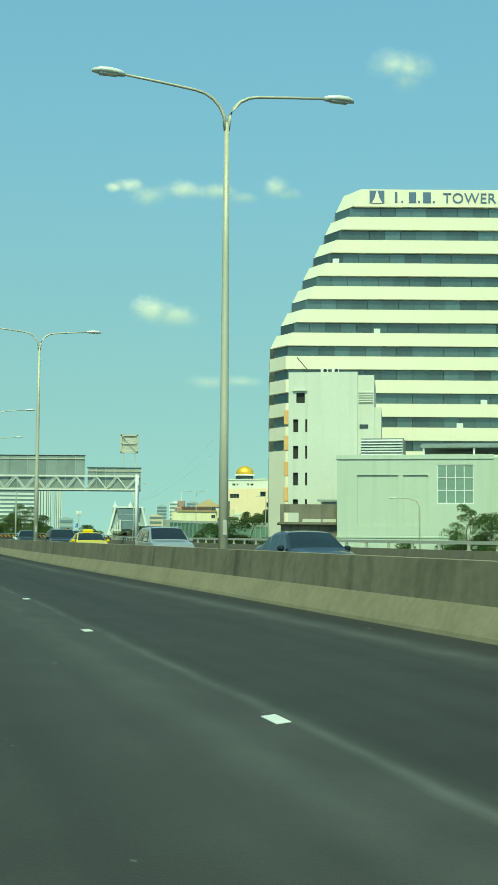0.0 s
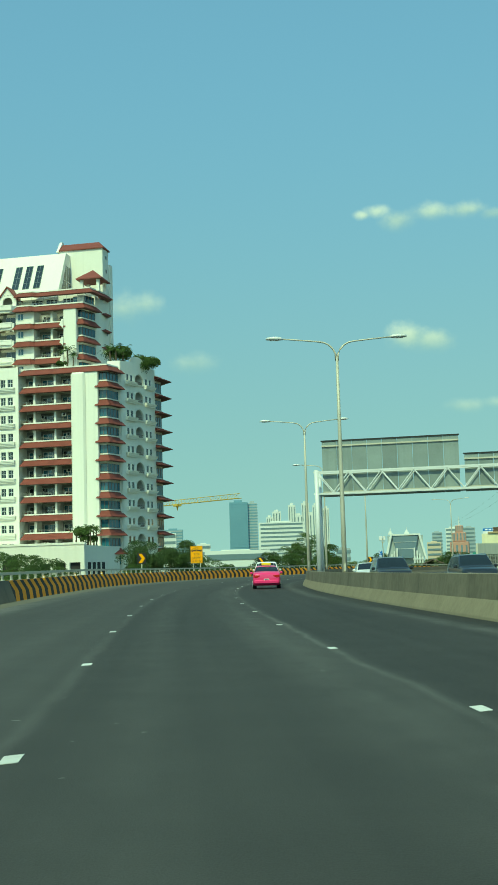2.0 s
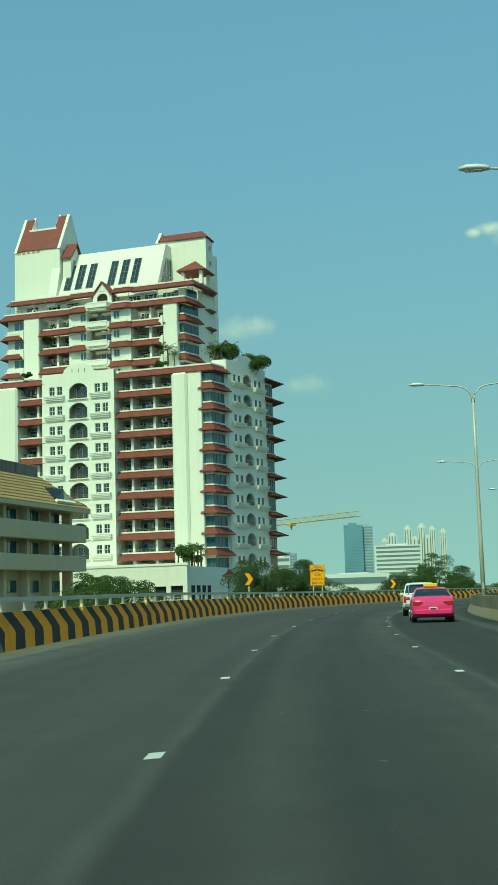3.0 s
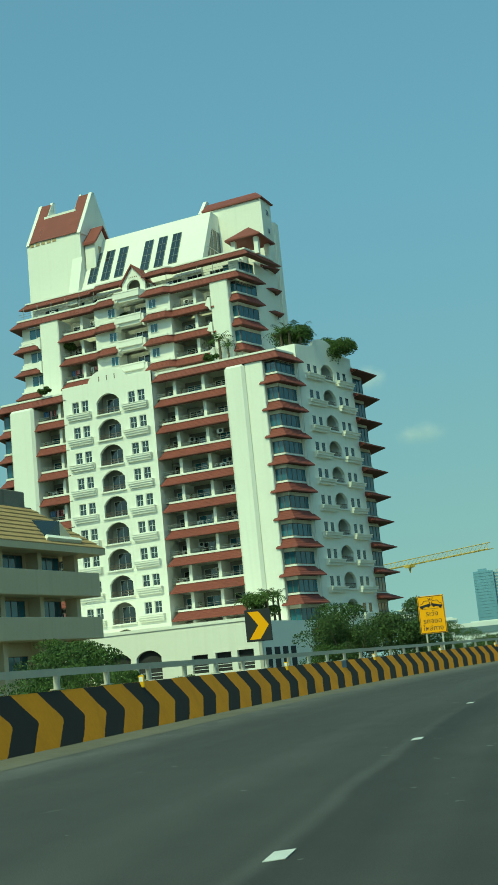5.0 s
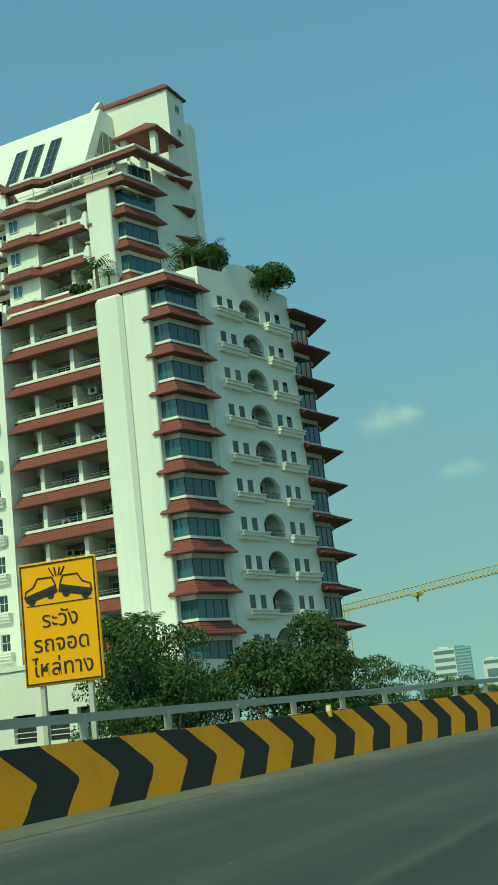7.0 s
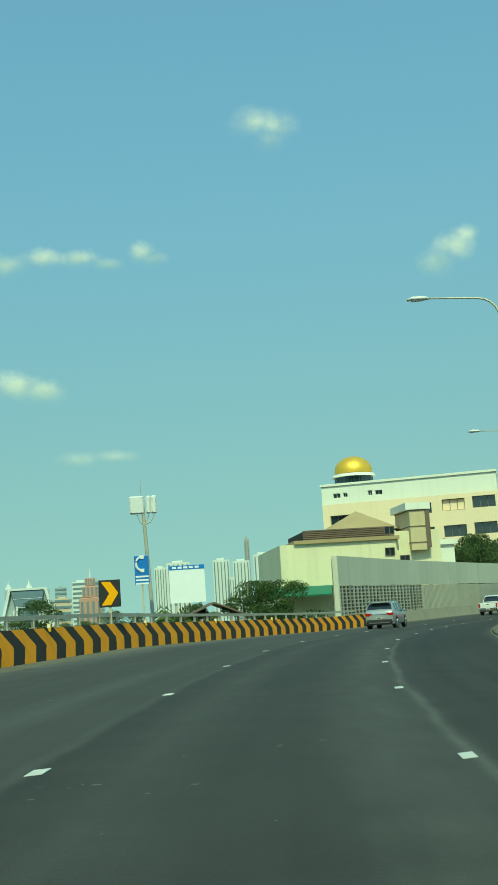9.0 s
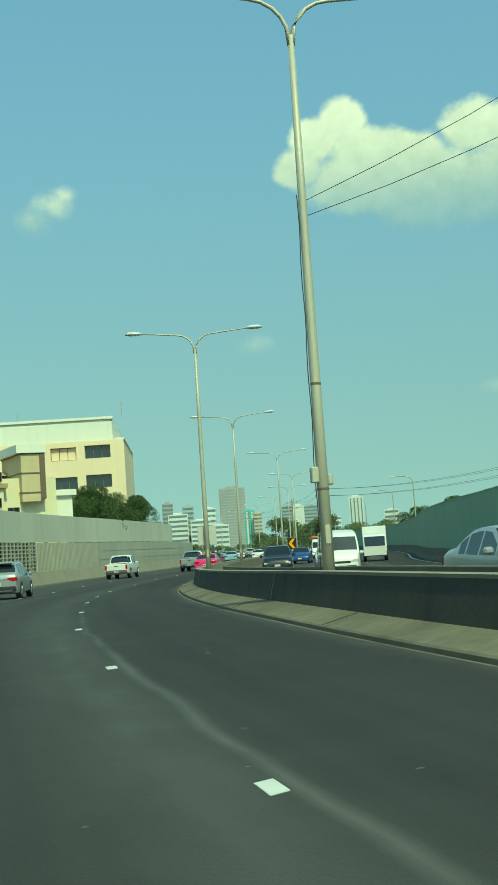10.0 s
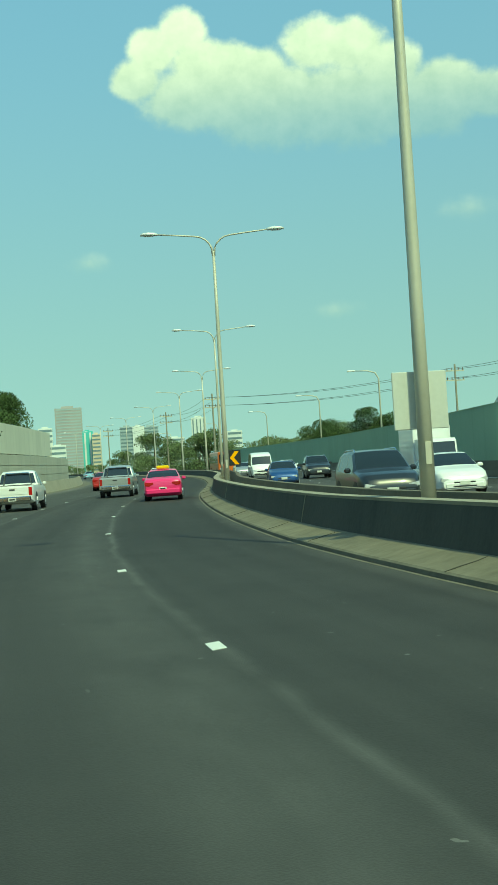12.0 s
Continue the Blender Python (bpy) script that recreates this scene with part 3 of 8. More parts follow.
# ---- building helpers ----
def wall_with_holes(bm, x0, x1, z0, z1, holes, depth=0.35, mi=0):
    """A wall front in the plane y = 0 that faces -y. Holes (x0, x1, z0, z1, rise) go through it, with reveals depth deep; a rise makes the head an arch."""
    fs = []
    def q(*ps):
        fs.append(bm.faces.new([bm.verts.new(p) for p in ps]))
    cur = x0
    for hx0, hx1, hz0, hz1, rise in sorted(holes):
        if hx0 > cur:
            q((cur, 0, z0), (hx0, 0, z0), (hx0, 0, z1), (cur, 0, z1))
        if hz0 > z0:
            q((hx0, 0, z0), (hx1, 0, z0), (hx1, 0, hz0), (hx0, 0, hz0))
        n = 8 if rise else 1
        top = [(hx0 + (hx1 - hx0) * i / n, hz1 + rise * (math.sin(math.pi * i / n) ** 0.7 if 0 < i < n else 0)) for i in range(n + 1)]
        for (xa, za), (xb, zb) in zip(top, top[1:]):
            if z1 > max(za, zb):
                q((xa, 0, za), (xb, 0, zb), (xb, 0, z1), (xa, 0, z1))
            q((xa, 0, za), (xa, depth, za), (xb, depth, zb), (xb, 0, zb))
        q((hx0, 0, hz0), (hx0, depth, hz0), (hx0, depth, hz1), (hx0, 0, hz1))
        q((hx1, 0, hz0), (hx1, 0, hz1), (hx1, depth, hz1), (hx1, depth, hz0))
        q((hx0, 0, hz0), (hx1, 0, hz0), (hx1, depth, hz0), (hx0, depth, hz0))
        cur = hx1
    if cur < x1:
        q((cur, 0, z0), (x1, 0, z0), (x1, 0, z1), (cur, 0, z1))
    for f in fs:
        f.material_index = mi
    return fs


def window(parent, w, h, nx, nz, pane=M_GLASS, bar=0.06, frame_mat=M_FRAME, open_leaf=0.0):
    """A window in the plane y = 0 with its lower left corner at the origin: frame with bars, and its pane."""
    bm = B()
    xs = sorted({v for i in range(nx + 1) for v in ((w - bar) * i / nx, (w - bar) * i / nx + bar)})
    zs = sorted({v for i in range(nz + 1) for v in ((h - bar) * i / nz, (h - bar) * i / nz + bar)})
    V = {(i, k, y): bm.verts.new((x, y, z)) for i, x in enumerate(xs) for k, z in enumerate(zs) for y in (-0.04, 0.04)}
    for i in range(len(xs) - 1):
        for k in range(len(zs) - 1):
            if i % 2 and k % 2:
                for a, b in (((i, k), (i + 1, k)), ((i + 1, k), (i + 1, k + 1)), ((i + 1, k + 1), (i, k + 1)), ((i, k + 1), (i, k))):
                    bm.faces.new((V[(*a, -0.04)], V[(*b, -0.04)], V[(*b, 0.04)], V[(*a, 0.04)]))
            else:
                bm.faces.new([V[(a, b, -0.04)] for a, b in ((i, k), (i + 1, k), (i + 1, k + 1), (i, k + 1))])
    wd = part("window", bm, frame_mat, parent)
    bm = B()
    box(bm, 0.02, w - 0.02, 0.0, 0.02, 0.02, h - 0.02)
    part("pane", bm, pane, wd)
    return wd


def eave_skirt(parent, line, drop, out, coping=0.25, cap_mat=M_WHITE):
    """A tiled skirt roof along a line of (x, y) wall points, sticking out to the right of its run: tiles, a gutter edge and the white coping above."""
    n = len(line)
    P = [Vector(p) for p in line]
    nor = []
    for i in range(n):
        a = (P[i] - P[i - 1]).normalized() if i else None
        b = (P[i + 1] - P[i]).normalized() if i < n - 1 else None
        na = Vector((a.y, -a.x)) if a else None
        nb = Vector((b.y, -b.x)) if b else None
        if na and nb:
            m = (na + nb).normalized()
            nor.append(m / max(0.4, m.dot(na)))
        else:
            nor.append(na or nb)
    # ends drawn back for the hips
    O = [P[i] + nor[i] * out for i in range(n)]
    O[0] = O[0] - (P[1] - P[0]).normalized() * out * 0.55
    O[-1] = O[-1] + (P[-1] - P[-2]).normalized() * out * 0.55
    bm = B()
    rows = 5
    for i in range(n - 1):
        for r in range(rows):
            t0, t1 = r / rows, (r + 1) / rows
            a0, b0 = O[i].lerp(P[i], t0), O[i + 1].lerp(P[i + 1], t0)
            a1, b1 = O[i].lerp(P[i], t1), O[i + 1].lerp(P[i + 1], t1)
            z0, z1 = drop * t0, drop * t1
            v = [bm.verts.new((*a0, z0 + 0.05)), bm.verts.new((*b0, z0 + 0.05)), bm.verts.new((*b1, z1)), bm.verts.new((*a1, z1))]
            bm.faces.new(v)
            w = [bm.verts.new((*a0, z0 - (0.0 if r else 0.08))), bm.verts.new((*b0, z0 - (0.0 if r else 0.08)))]
            bm.faces.new((w[0], w[1], v[1], v[0]))
    for e, j in ((0, 0), (-1, -1)):
        v = [bm.verts.new((*O[j], 0.05)), bm.verts.new((*P[j], drop)), bm.verts.new((*P[j], -0.05))]
        bm.faces.new(v)
    bmesh.ops.remove_doubles(bm, verts=bm.verts[:], dist=0.002)
    bmesh.ops.recalc_face_normals(bm, faces=bm.faces[:])
    sk = part("eave", bm, M_REDTILE, parent, "red clay tile skirt roof")
    bm = B()
    for i in range(n - 1):
        prism_pts = [P[i], P[i + 1], P[i + 1] + nor[i + 1] * 0.16, P[i] + nor[i] * 0.16]
        lo = [bm.verts.new((*p, drop)) for p in prism_pts]
        hi = [bm.verts.new((*p, drop + coping)) for p in prism_pts]
        bm.faces.new(hi)
        for k in range(4):
            bm.faces.new((lo[k], lo[(k + 1) % 4], hi[(k + 1) % 4], hi[k]))
    bmesh.ops.remove_doubles(bm, verts=bm.verts[:], dist=0.002)
    bmesh.ops.recalc_face_normals(bm, faces=bm.faces[:])
    part("coping", bm, cap_mat, sk)
    bm = B()
    for i in range(n - 1):
        bm.faces.new([bm.verts.new((*p, z)) for p, z in ((O[i], -0.08), (O[i + 1], -0.08), (P[i + 1], -0.05), (P[i], -0.05))])
    bmesh.ops.remove_doubles(bm, verts=bm.verts[:], dist=0.002)
    part("soffit", bm, M_SOFFIT, sk)
    return sk


M_RAILGREY = mat("grey_rail_paint", (0.30, 0.31, 0.30), 0.5, var=0.06)
M_CLOTHS = [mat(n, c, 0.95, var=0.1) for n, c in (("white_cloth", (0.7, 0.7, 0.68)), ("red_cloth", (0.42, 0.06, 0.06)), ("blue_cloth", (0.08, 0.16, 0.34)), ("dark_cloth", (0.04, 0.04, 0.05)), ("pink_cloth", (0.6, 0.3, 0.32)))]


def pipe(a, b, r):
    bm = B()
    tube(bm, [a, b], r, None, 8)
    return bm


def balcony_room(parent, x0, x1, y, h, depth, cols, panes, seed):
    """One storey of open balconies between x0 and x1: slab, back wall, dividing piers, glazed doors and a pipe rail. Its floor lies at z = 0."""
    rng = random.Random(seed)
    bm = B()
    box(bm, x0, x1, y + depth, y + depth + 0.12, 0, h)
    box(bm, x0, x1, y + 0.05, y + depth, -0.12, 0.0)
    r = part("balcony", bm, M_ROOM, parent, "recessed balcony with shade-grey walls")
    for c in cols:
        bm = B()
        box(bm, c - 0.22, c + 0.22, y + 0.02, y + depth, 0, h, 0.03)
        part("pier", bm, M_WHITE, r)
    for a, b in panes:
        w = window(r, b - a, h - 0.55, max(2, int((b - a) / 0.9)), 1, M_GLASSB if rng.random() < 0.35 else M_GLASS)
        w.location = (a, y + depth - 0.05, 0.05)
    bm = B()
    for z in (0.3, 0.52):
        tube(bm, [(x0, y + 0.1, z), (x1, y + 0.1, z)], 0.02, None, 6)
    x = x0 + 0.1
    while x < x1:
        tube(bm, [(x, y + 0.1, 0), (x, y + 0.1, 0.52)], 0.012, None, 4, False)
        x += 0.9
    part("rail", bm, M_RAILGREY, r, "thin grey pipe rail")
    # what the tenants keep out there
    for a, b in panes:
        if rng.random() < 0.55:
            o = ac_unit(r, (rng.uniform(a, b), y + depth - 0.35, rng.choice((0.1, 0.9))))
        if rng.random() < 0.5:
            x = rng.uniform(a, b - 0.4)
            bm = B()
            box(bm, x, x + 0.7, y + 1.0, y + 1.6, 0.42, 0.48, 0.01)
            for lx, ly in ((0.04, 1.04), (0.66, 1.04), (0.04, 1.56), (0.66, 1.56)):
                box(bm, x + lx - 0.02, x + lx + 0.02, y + ly - 0.02, y + ly + 0.02, 0.0, 0.42)
            part("balcony_table", bm, M_DKBROWN, r)
        if rng.random() < 0.16 and b - a > 1.5:
            ln = part("clothes_line", pipe((a, y + 0.7, 1.45), (b, y + 0.7, 1.45), 0.01), M_RAILGREY, r)
            x = a + 0.2
            while x < b - 0.35:
                bm = B()
                wd = rng.uniform(0.16, 0.34)
                box(bm, x, x + wd, y + 0.68, y + 0.72, 1.44 - rng.uniform(0.5, 0.85), 1.44, 0.008)
                part("garment", bm, rng.choice(M_CLOTHS), ln)
                x += wd + rng.uniform(0.03, 0.12)
        if rng.random() < 0.4:
            x = rng.uniform(a, b)
            pot = part("pot", pipe((x, y + 0.35, 0.0), (x, y + 0.35, 0.3), 0.16), M_SOFFIT, r)
            bm = B()
            for i in range(9):
                q, l = i * 0.7, rng.uniform(0.2, 0.45)
                tube(bm, [(x, y + 0.35, 0.3), (x + 0.5 * l * math.cos(q), y + 0.35 + 0.5 * l * math.sin(q), 0.3 + l), (x + l * math.cos(q), y + 0.35 + l * math.sin(q), 0.25 + l)], 0.035, 0.008, 4)
            part("foliage", bm, M_LEAF, pot)
    return r


def ac_unit(parent, loc):
    bm = B()
    box(bm, -0.42, 0.42, -0.16, 0.16, 0, 0.6, 0.03)
    o = part("air_conditioner", bm, M_FRAME, parent)
    o.location = loc
    bm = B()
    tube(bm, [(0.1, -0.165, 0.3), (0.1, -0.185, 0.3)], 0.23, None, 14)
    part("fan_grille", bm, M_DARK, o)
    return o


# ---- the apartment building with red skirt roofs ----
apt = thing("apartment_building", "white apartment high-rise with red tile skirt roofs and balconies", "apartment building")
FH, NF = 3.33, 11
rng = random.Random(5)


def chunk(name, x0, x1, y0, y1, z0, z1, m=M_WHITE, bevel=0.0, label=""):
    bm = B()
    box(bm, x0, x1, y0, y1, z0, z1, bevel)
    return part(name, bm, m, apt, label)


chunk("core", -123.5, -84.6, 250.3, 270, 2, 38.6)
# front: the proud block with arched loggias
BX0, BX1, BY, BZ = -114.0, -100.85, 246.3, 37.7


def arch_block(width, spec, nfl, z_top, foot):
    bm = B()
    for k in range(nfl):
        zb = z_top - FH * (k + 1)
        wall_with_holes(bm, 0, width, zb, zb + FH, [(a, b, zb + c, zb + d, r) for a, b, c, d, r in spec], 0.4)
    wall_with_holes(bm, 0, width, foot, z_top - FH * nfl, [], 0.1)
    return bm


FWIN = (1.35, 2.75, 9.65, 11.05)
FSPEC = [(x, x + 0.98, 1.18, 2.62, 0) for x in FWIN] + [(5.0, 8.3, 0.34, 2.0, 0.98)]
W = BX1 - BX0
bm = arch_block(W, FSPEC, NF, BZ, 2.0)
# parapet with a curved crest, and the two ends of the block
crest = [(0, BZ), (W, BZ), (W, 39.15), (9.6, 39.15)] + [(6.75 + 2.75 * math.cos(a), 39.2 + 1.4 * math.sin(a)) for a in np.linspace(0.12, math.pi - 0.12, 13)] + [(3.9, 39.15), (0, 39.15)]
prism(bm, crest, 1, 0.0, 0.35)
for x in (0, W):
    bm.faces.new([bm.verts.new(p) for p in ((x, 0, 2), (x, 4, 2), (x, 4, 39.15), (x, 0, 39.15))])
blkA = part("wall", bm, M_WHITE, apt)
blkA.location = (BX0, BY, 0)
for x in (5.6, 6.75, 7.9):
    bm = B()
    box(bm, x - 0.06, x + 0.06, -0.03, 0.0, 39.1, 39.75)
    part("weep_slot", bm, M_DKBROWN, blkA)
win0 = window(apt, 0.98, 1.44, 2, 2, bar=0.045)
win0.location = (BX0 + FWIN[0], BY + 0.2, BZ - FH + 1.18)
bm = B()
for z0, z1, o in ((0, 0.26, 0.3), (0.26, 0.5, 0.46), (0.5, 0.72, 0.58), (0.72, 0.8, 0.64)):
    box(bm, -0.05 - o * 0.3, 3.15 + o * 0.3, -o, 0.0, z0, z1)
planter0 = part("planter", bm, M_WHITE, apt, "stepped white planter ledge")
PX = (0.85, 9.15)
planter0.location = (BX0 + PX[0], BY, BZ - FH + 0.22)


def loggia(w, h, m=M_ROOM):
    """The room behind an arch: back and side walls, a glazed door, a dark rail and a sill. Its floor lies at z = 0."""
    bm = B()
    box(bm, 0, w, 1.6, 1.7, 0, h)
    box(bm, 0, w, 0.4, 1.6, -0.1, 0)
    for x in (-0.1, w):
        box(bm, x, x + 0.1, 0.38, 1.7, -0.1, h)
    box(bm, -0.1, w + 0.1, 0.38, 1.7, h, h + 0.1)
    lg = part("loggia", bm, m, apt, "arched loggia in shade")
    wd = window(lg, w * 0.6, h * 0.72, 2, 1)
    wd.location = (w * 0.2, 1.52, 0.05)
    bm = B()
    for z in (0.32, 0.66):
        tube(bm, [(0, 0.15, z), (w, 0.15, z)], 0.03, None, 6)
    n = int(w / 0.2)
    for i in range(n):
        tube(bm, [(0.1 + i * 0.2, 0.15, 0), (0.1 + i * 0.2, 0.15, 0.66)], 0.016, None, 4, False)
    part("rail", bm, M_DKBROWN, lg)
    bm = B()
    box(bm, -0.18, w + 0.18, -0.28, 0.0, -0.16, 0.0)
    part("sill", bm, M_WHITE, lg)
    return lg


logg0 = loggia(3.3, 2.9)
logg0.location = (BX0 + 5.0, BY, BZ - FH + 0.34)
for k in range(NF):
    zb = BZ - FH * (k + 1)
    for i, x in enumerate(FWIN):
        if k or i:
            same(win0, (BX0 + x, BY + 0.2, zb + 1.18))
    for i, x in enumerate(PX):
        if k or i:
            same(planter0, (BX0 + x, BY, zb + 0.22))
    if k:
        same(logg0, (BX0 + 5.0, BY, zb + 0.34))

# front: balcony bays beside the arched block
ZB = 37.62
DROP, COPE = 1.05, 0.24
OPEN = FH - DROP - COPE - 0.08
for bx0, bx1, cols, panes in ((-100.85, -90.7, (-98.2, -94.2), ((-100.4, -98.7), (-97.6, -94.8), (-93.7, -91.0))), (-118.6, -114.0, (-115.3,), ((-118.3, -115.8), (-114.9, -114.2)))):
    sk0 = None
    for k in range(1, NF):
        z = ZB - FH * k
        if sk0 is None:
            sk0 = eave_skirt(apt, [(bx0 + (0.6 if bx0 > -110 else 0.0), 247.3), (bx1 - 0.1, 247.3)], DROP, 1.0, COPE)
            sk0.location.z = z
        else:
            same(sk0, (0, 0, z))
    BAL = []
    for k in range(NF):
        z = ZB - FH * (k + 1) + DROP + COPE - 0.02
        if k < 4:
            BAL.append(balcony_room(apt, bx0, bx1, 247.3, OPEN, 2.7, cols, panes, k * 7 + int(bx1)))
            BAL[-1].location.z = z
        else:
            same(BAL[(k * 3) % 4], (0, 0, z))
        if k % 3 != 1:
            ac_unit(apt, (rng.choice(panes)[0] + 0.9, 249.2 - rng.uniform(0, 1.2), z + rng.choice((0.0, 0.0, 1.0))))
# the long skirt over bays and slab, wrapped round the corner, and its run to the other end
eave_skirt(apt, [(-100.3, 247.3), (-84.25, 247.3), (-83.3, 251.3)], DROP, 1.0, COPE).location.z = 37.58
eave_skirt(apt, [(-125.0, 250.3), (-124.2, 247.3), (-114.1, 247.3)], DROP, 1.0, COPE).location.z = 37.58
chunk("terrace_floor", -124.0, -84.2, 247.35, 252.6, 38.5, 38.85)
# black block in place of rooms: their darkness is in its colour
chunk("bay_core", -124.3, -122.4, 248.3, 252.0, 2, 37.5, M_DARK, label="black block standing in for unlit rooms behind the glass")
for k in range(1, NF):
    z = 37.58 - FH * k
    eave_skirt(apt, [(-125.0, 250.3), (-124.2, 247.5), (-122.45, 247.5)], DROP, 0.9, COPE).location.z = z
    for xa, ya, xb, yb in ((-125.0, 250.3, -124.2, 247.6), (-124.2, 247.6, -122.45, 247.6)):
        w = window(apt, math.hypot(xb - xa, yb - ya), FH - DROP - COPE - 0.2, 2, 1, M_GLASSB, 0.06, M_DKBROWN)
        w.matrix_basis = pose(xa, ya, z + DROP + COPE, 0, 0, math.degrees(math.atan2(yb - ya, xb - xa)))
# blank white slabs: a proud part and a set-back strip
chunk("slab", -90.72, -88.0, 246.0, 250.3, 2, 37.52, bevel=0.35, label="tall blank white wall slab")
chunk("slab", -88.1, -85.7, 246.5, 250.3, 2, 37.56, bevel=0.1, label="tall blank white wall slab")
chunk("slab", -122.4, -118.62, 246.0, 250.3, 2, 37.52, bevel=0.35, label="tall blank white wall slab")


# corner bays with wrapped skirts
def corner_bay(line, levels, out, parent, drop=1.12, cope=0.22, inset=0.9):
    """Stacked glazed corner bays: a skirt, a white rail wall and a band of blue glass on each storey."""
    first = None
    for k, z in enumerate(levels):
        if first is None:
            sk = eave_skirt(parent, line, drop, out, cope)
            sk.location.z = z
            gl = []
            for (xa, ya), (xb, yb) in zip(line, line[1:]):
                d = math.hypot(xb - xa, yb - ya)
                if d > 0.6:
                    w = window(parent, d, FH - drop - cope - 0.5, max(1, round(d / 0.95)), 1, M_GLASSB, 0.06, M_DKBROWN)
                    w.matrix_basis = pose(xa, ya, z - FH + drop + cope + 0.02, 0, 0, math.degrees(math.atan2(yb - ya, xb - xa)))
                    gl.append(w)
            bm = B()
            pts = list(line) + [(line[-1][0] - 2.5, line[-1][1]), (line[0][0], line[-1][1])]
            prism(bm, pts, 2, -0.46, drop + cope - 0.01)
            sl = part("bay_wall", bm, M_WHITE, parent)
            sl.location.z = z
            # black block set back from the glass, coloured as an unlit room
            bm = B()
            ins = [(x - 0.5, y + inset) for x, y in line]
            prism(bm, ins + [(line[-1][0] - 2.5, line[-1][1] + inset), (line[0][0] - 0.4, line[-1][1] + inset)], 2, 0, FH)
            cr0 = part("bay_core", bm, M_DARK, parent, "black block standing in for the unlit room behind the glass")
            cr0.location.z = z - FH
            first = (sk, gl, sl, cr0)
        else:
            sk, gl, sl, cr0 = first
            dz = z - levels[0]
            for o in (sk, sl, cr0):
                n = same(o)
                n.location.z = o.location.z + dz
            for o in gl:
                n = same(o)
                n.matrix_basis = Matrix.Translation((0, 0, dz)) @ o.matrix_basis


def glass_storey(line, z, h, parent):
    """A lone band of blue corner glass under the topmost skirt."""
    for (xa, ya), (xb, yb) in zip(line, line[1:]):
        d = math.hypot(xb - xa, yb - ya)
        w = window(parent, d, h, max(1, round(d / 0.95)), 1, M_GLASSB, 0.06, M_DKBROWN)
        w.matrix_basis = pose(xa, ya, z, 0, 0, math.degrees(math.atan2(yb - ya, xb - xa)))


CB = [(-85.7, 247.3), (-84.25, 247.3), (-83.3, 251.3)]
CZ = 37.95
corner_bay(CB, [CZ - FH * k for k in range(1, NF)], 1.0, apt)
glass_storey(CB, CZ - FH + 1.36, FH - 1.85, apt)
bm = B()
prism(bm, CB + [(-85.7, 251.3)], 2, CZ - 0.75, CZ - 0.3)
part("bay_wall", bm, M_WHITE, apt)
# same black stand-in for the unlit top room
bm = B()
prism(bm, [(-85.9, 248.2), (-84.9, 248.2), (-83.9, 251.3), (-85.9, 251.3)], 2, CZ - FH, CZ)
part("bay_core", bm, M_DARK, apt, "black block standing in for the unlit room behind the glass")
chunk("corner_pier", -85.4, -82.95, 251.0, 252.4, 2, 40.0)
# the shaded side with arched loggias, and the far corner's skirts
SW, SZ = 13.3, 38.5
SIDE = pose(-82.9, 251.3, 0, 0, 0, 79.2)
SWIN = (2.1, 3.6, 9.3, 10.8)
SSPEC = [(x, x + 0.9, 1.45, 2.72, 0) for x in SWIN] + [(5.4, 8.45, 1.12, 2.35, 0.88)]
bm = arch_block(SW, SSPEC, NF, SZ, 2.0)
prism(bm, [(0, SZ), (SW, SZ), (SW, 40.1), (9.6, 40.3)] + [(6.5 + 2.8 * math.cos(a), 40.3 + 1.35 * math.sin(a)) for a in np.linspace(0.1, math.pi - 0.1, 13)] + [(3.5, 40.3), (0, 40.0)], 1, 0.0, 0.35)
bm.faces.new([bm.verts.new(p) for p in ((SW, 0, 2), (SW, 3, 2), (SW, 3, 40.1), (SW, 0, 40.1))])
part("wall", bm, M_WHITE, apt).matrix_basis = SIDE
sw0 = window(apt, 0.9, 1.27, 1, 1, bar=0.05)
bm = B()
for z0, z1, o in ((0, 0.3, 0.4), (0.3, 0.6, 0.58), (0.6, 0.7, 0.7)):
    box(bm, -0.1 - o * 0.3, 3.4 + o * 0.3, -o, 0.0, z0, z1)
sp0 = part("planter", bm, M_WHITE, apt, "stepped white planter ledge")
lg0 = loggia(3.05, 2.2, M_WHITE2)
bm = B()
box(bm, 0.3, SW - 0.2, 1.72, 2.2, 2, 39.2)
part("side_core", bm, M_ROOM, apt, "plain shade-grey wall behind the loggias").matrix_basis = SIDE
for k in range(NF):
    zb = SZ - FH * (k + 1)
    for src, places in ((sw0, [(x, 0.05, zb + 1.45) for x in SWIN]), (sp0, [(1.75, 0, zb + 0.66), (9.2, 0, zb + 0.66)]), (lg0, [(5.4, 0, zb + 1.12)])):
        for i, p in enumerate(places):
            o = src if k == 0 and i == 0 else same(src)
            o.matrix_basis = SIDE @ pose(*p)
corner_bay([(-80.9, 264.6), (-80.3, 268.0), (-82.4, 270.2)], [38.3 - FH * k for k in range(NF)], 1.9, apt, 0.8, 0.15, 0.5)

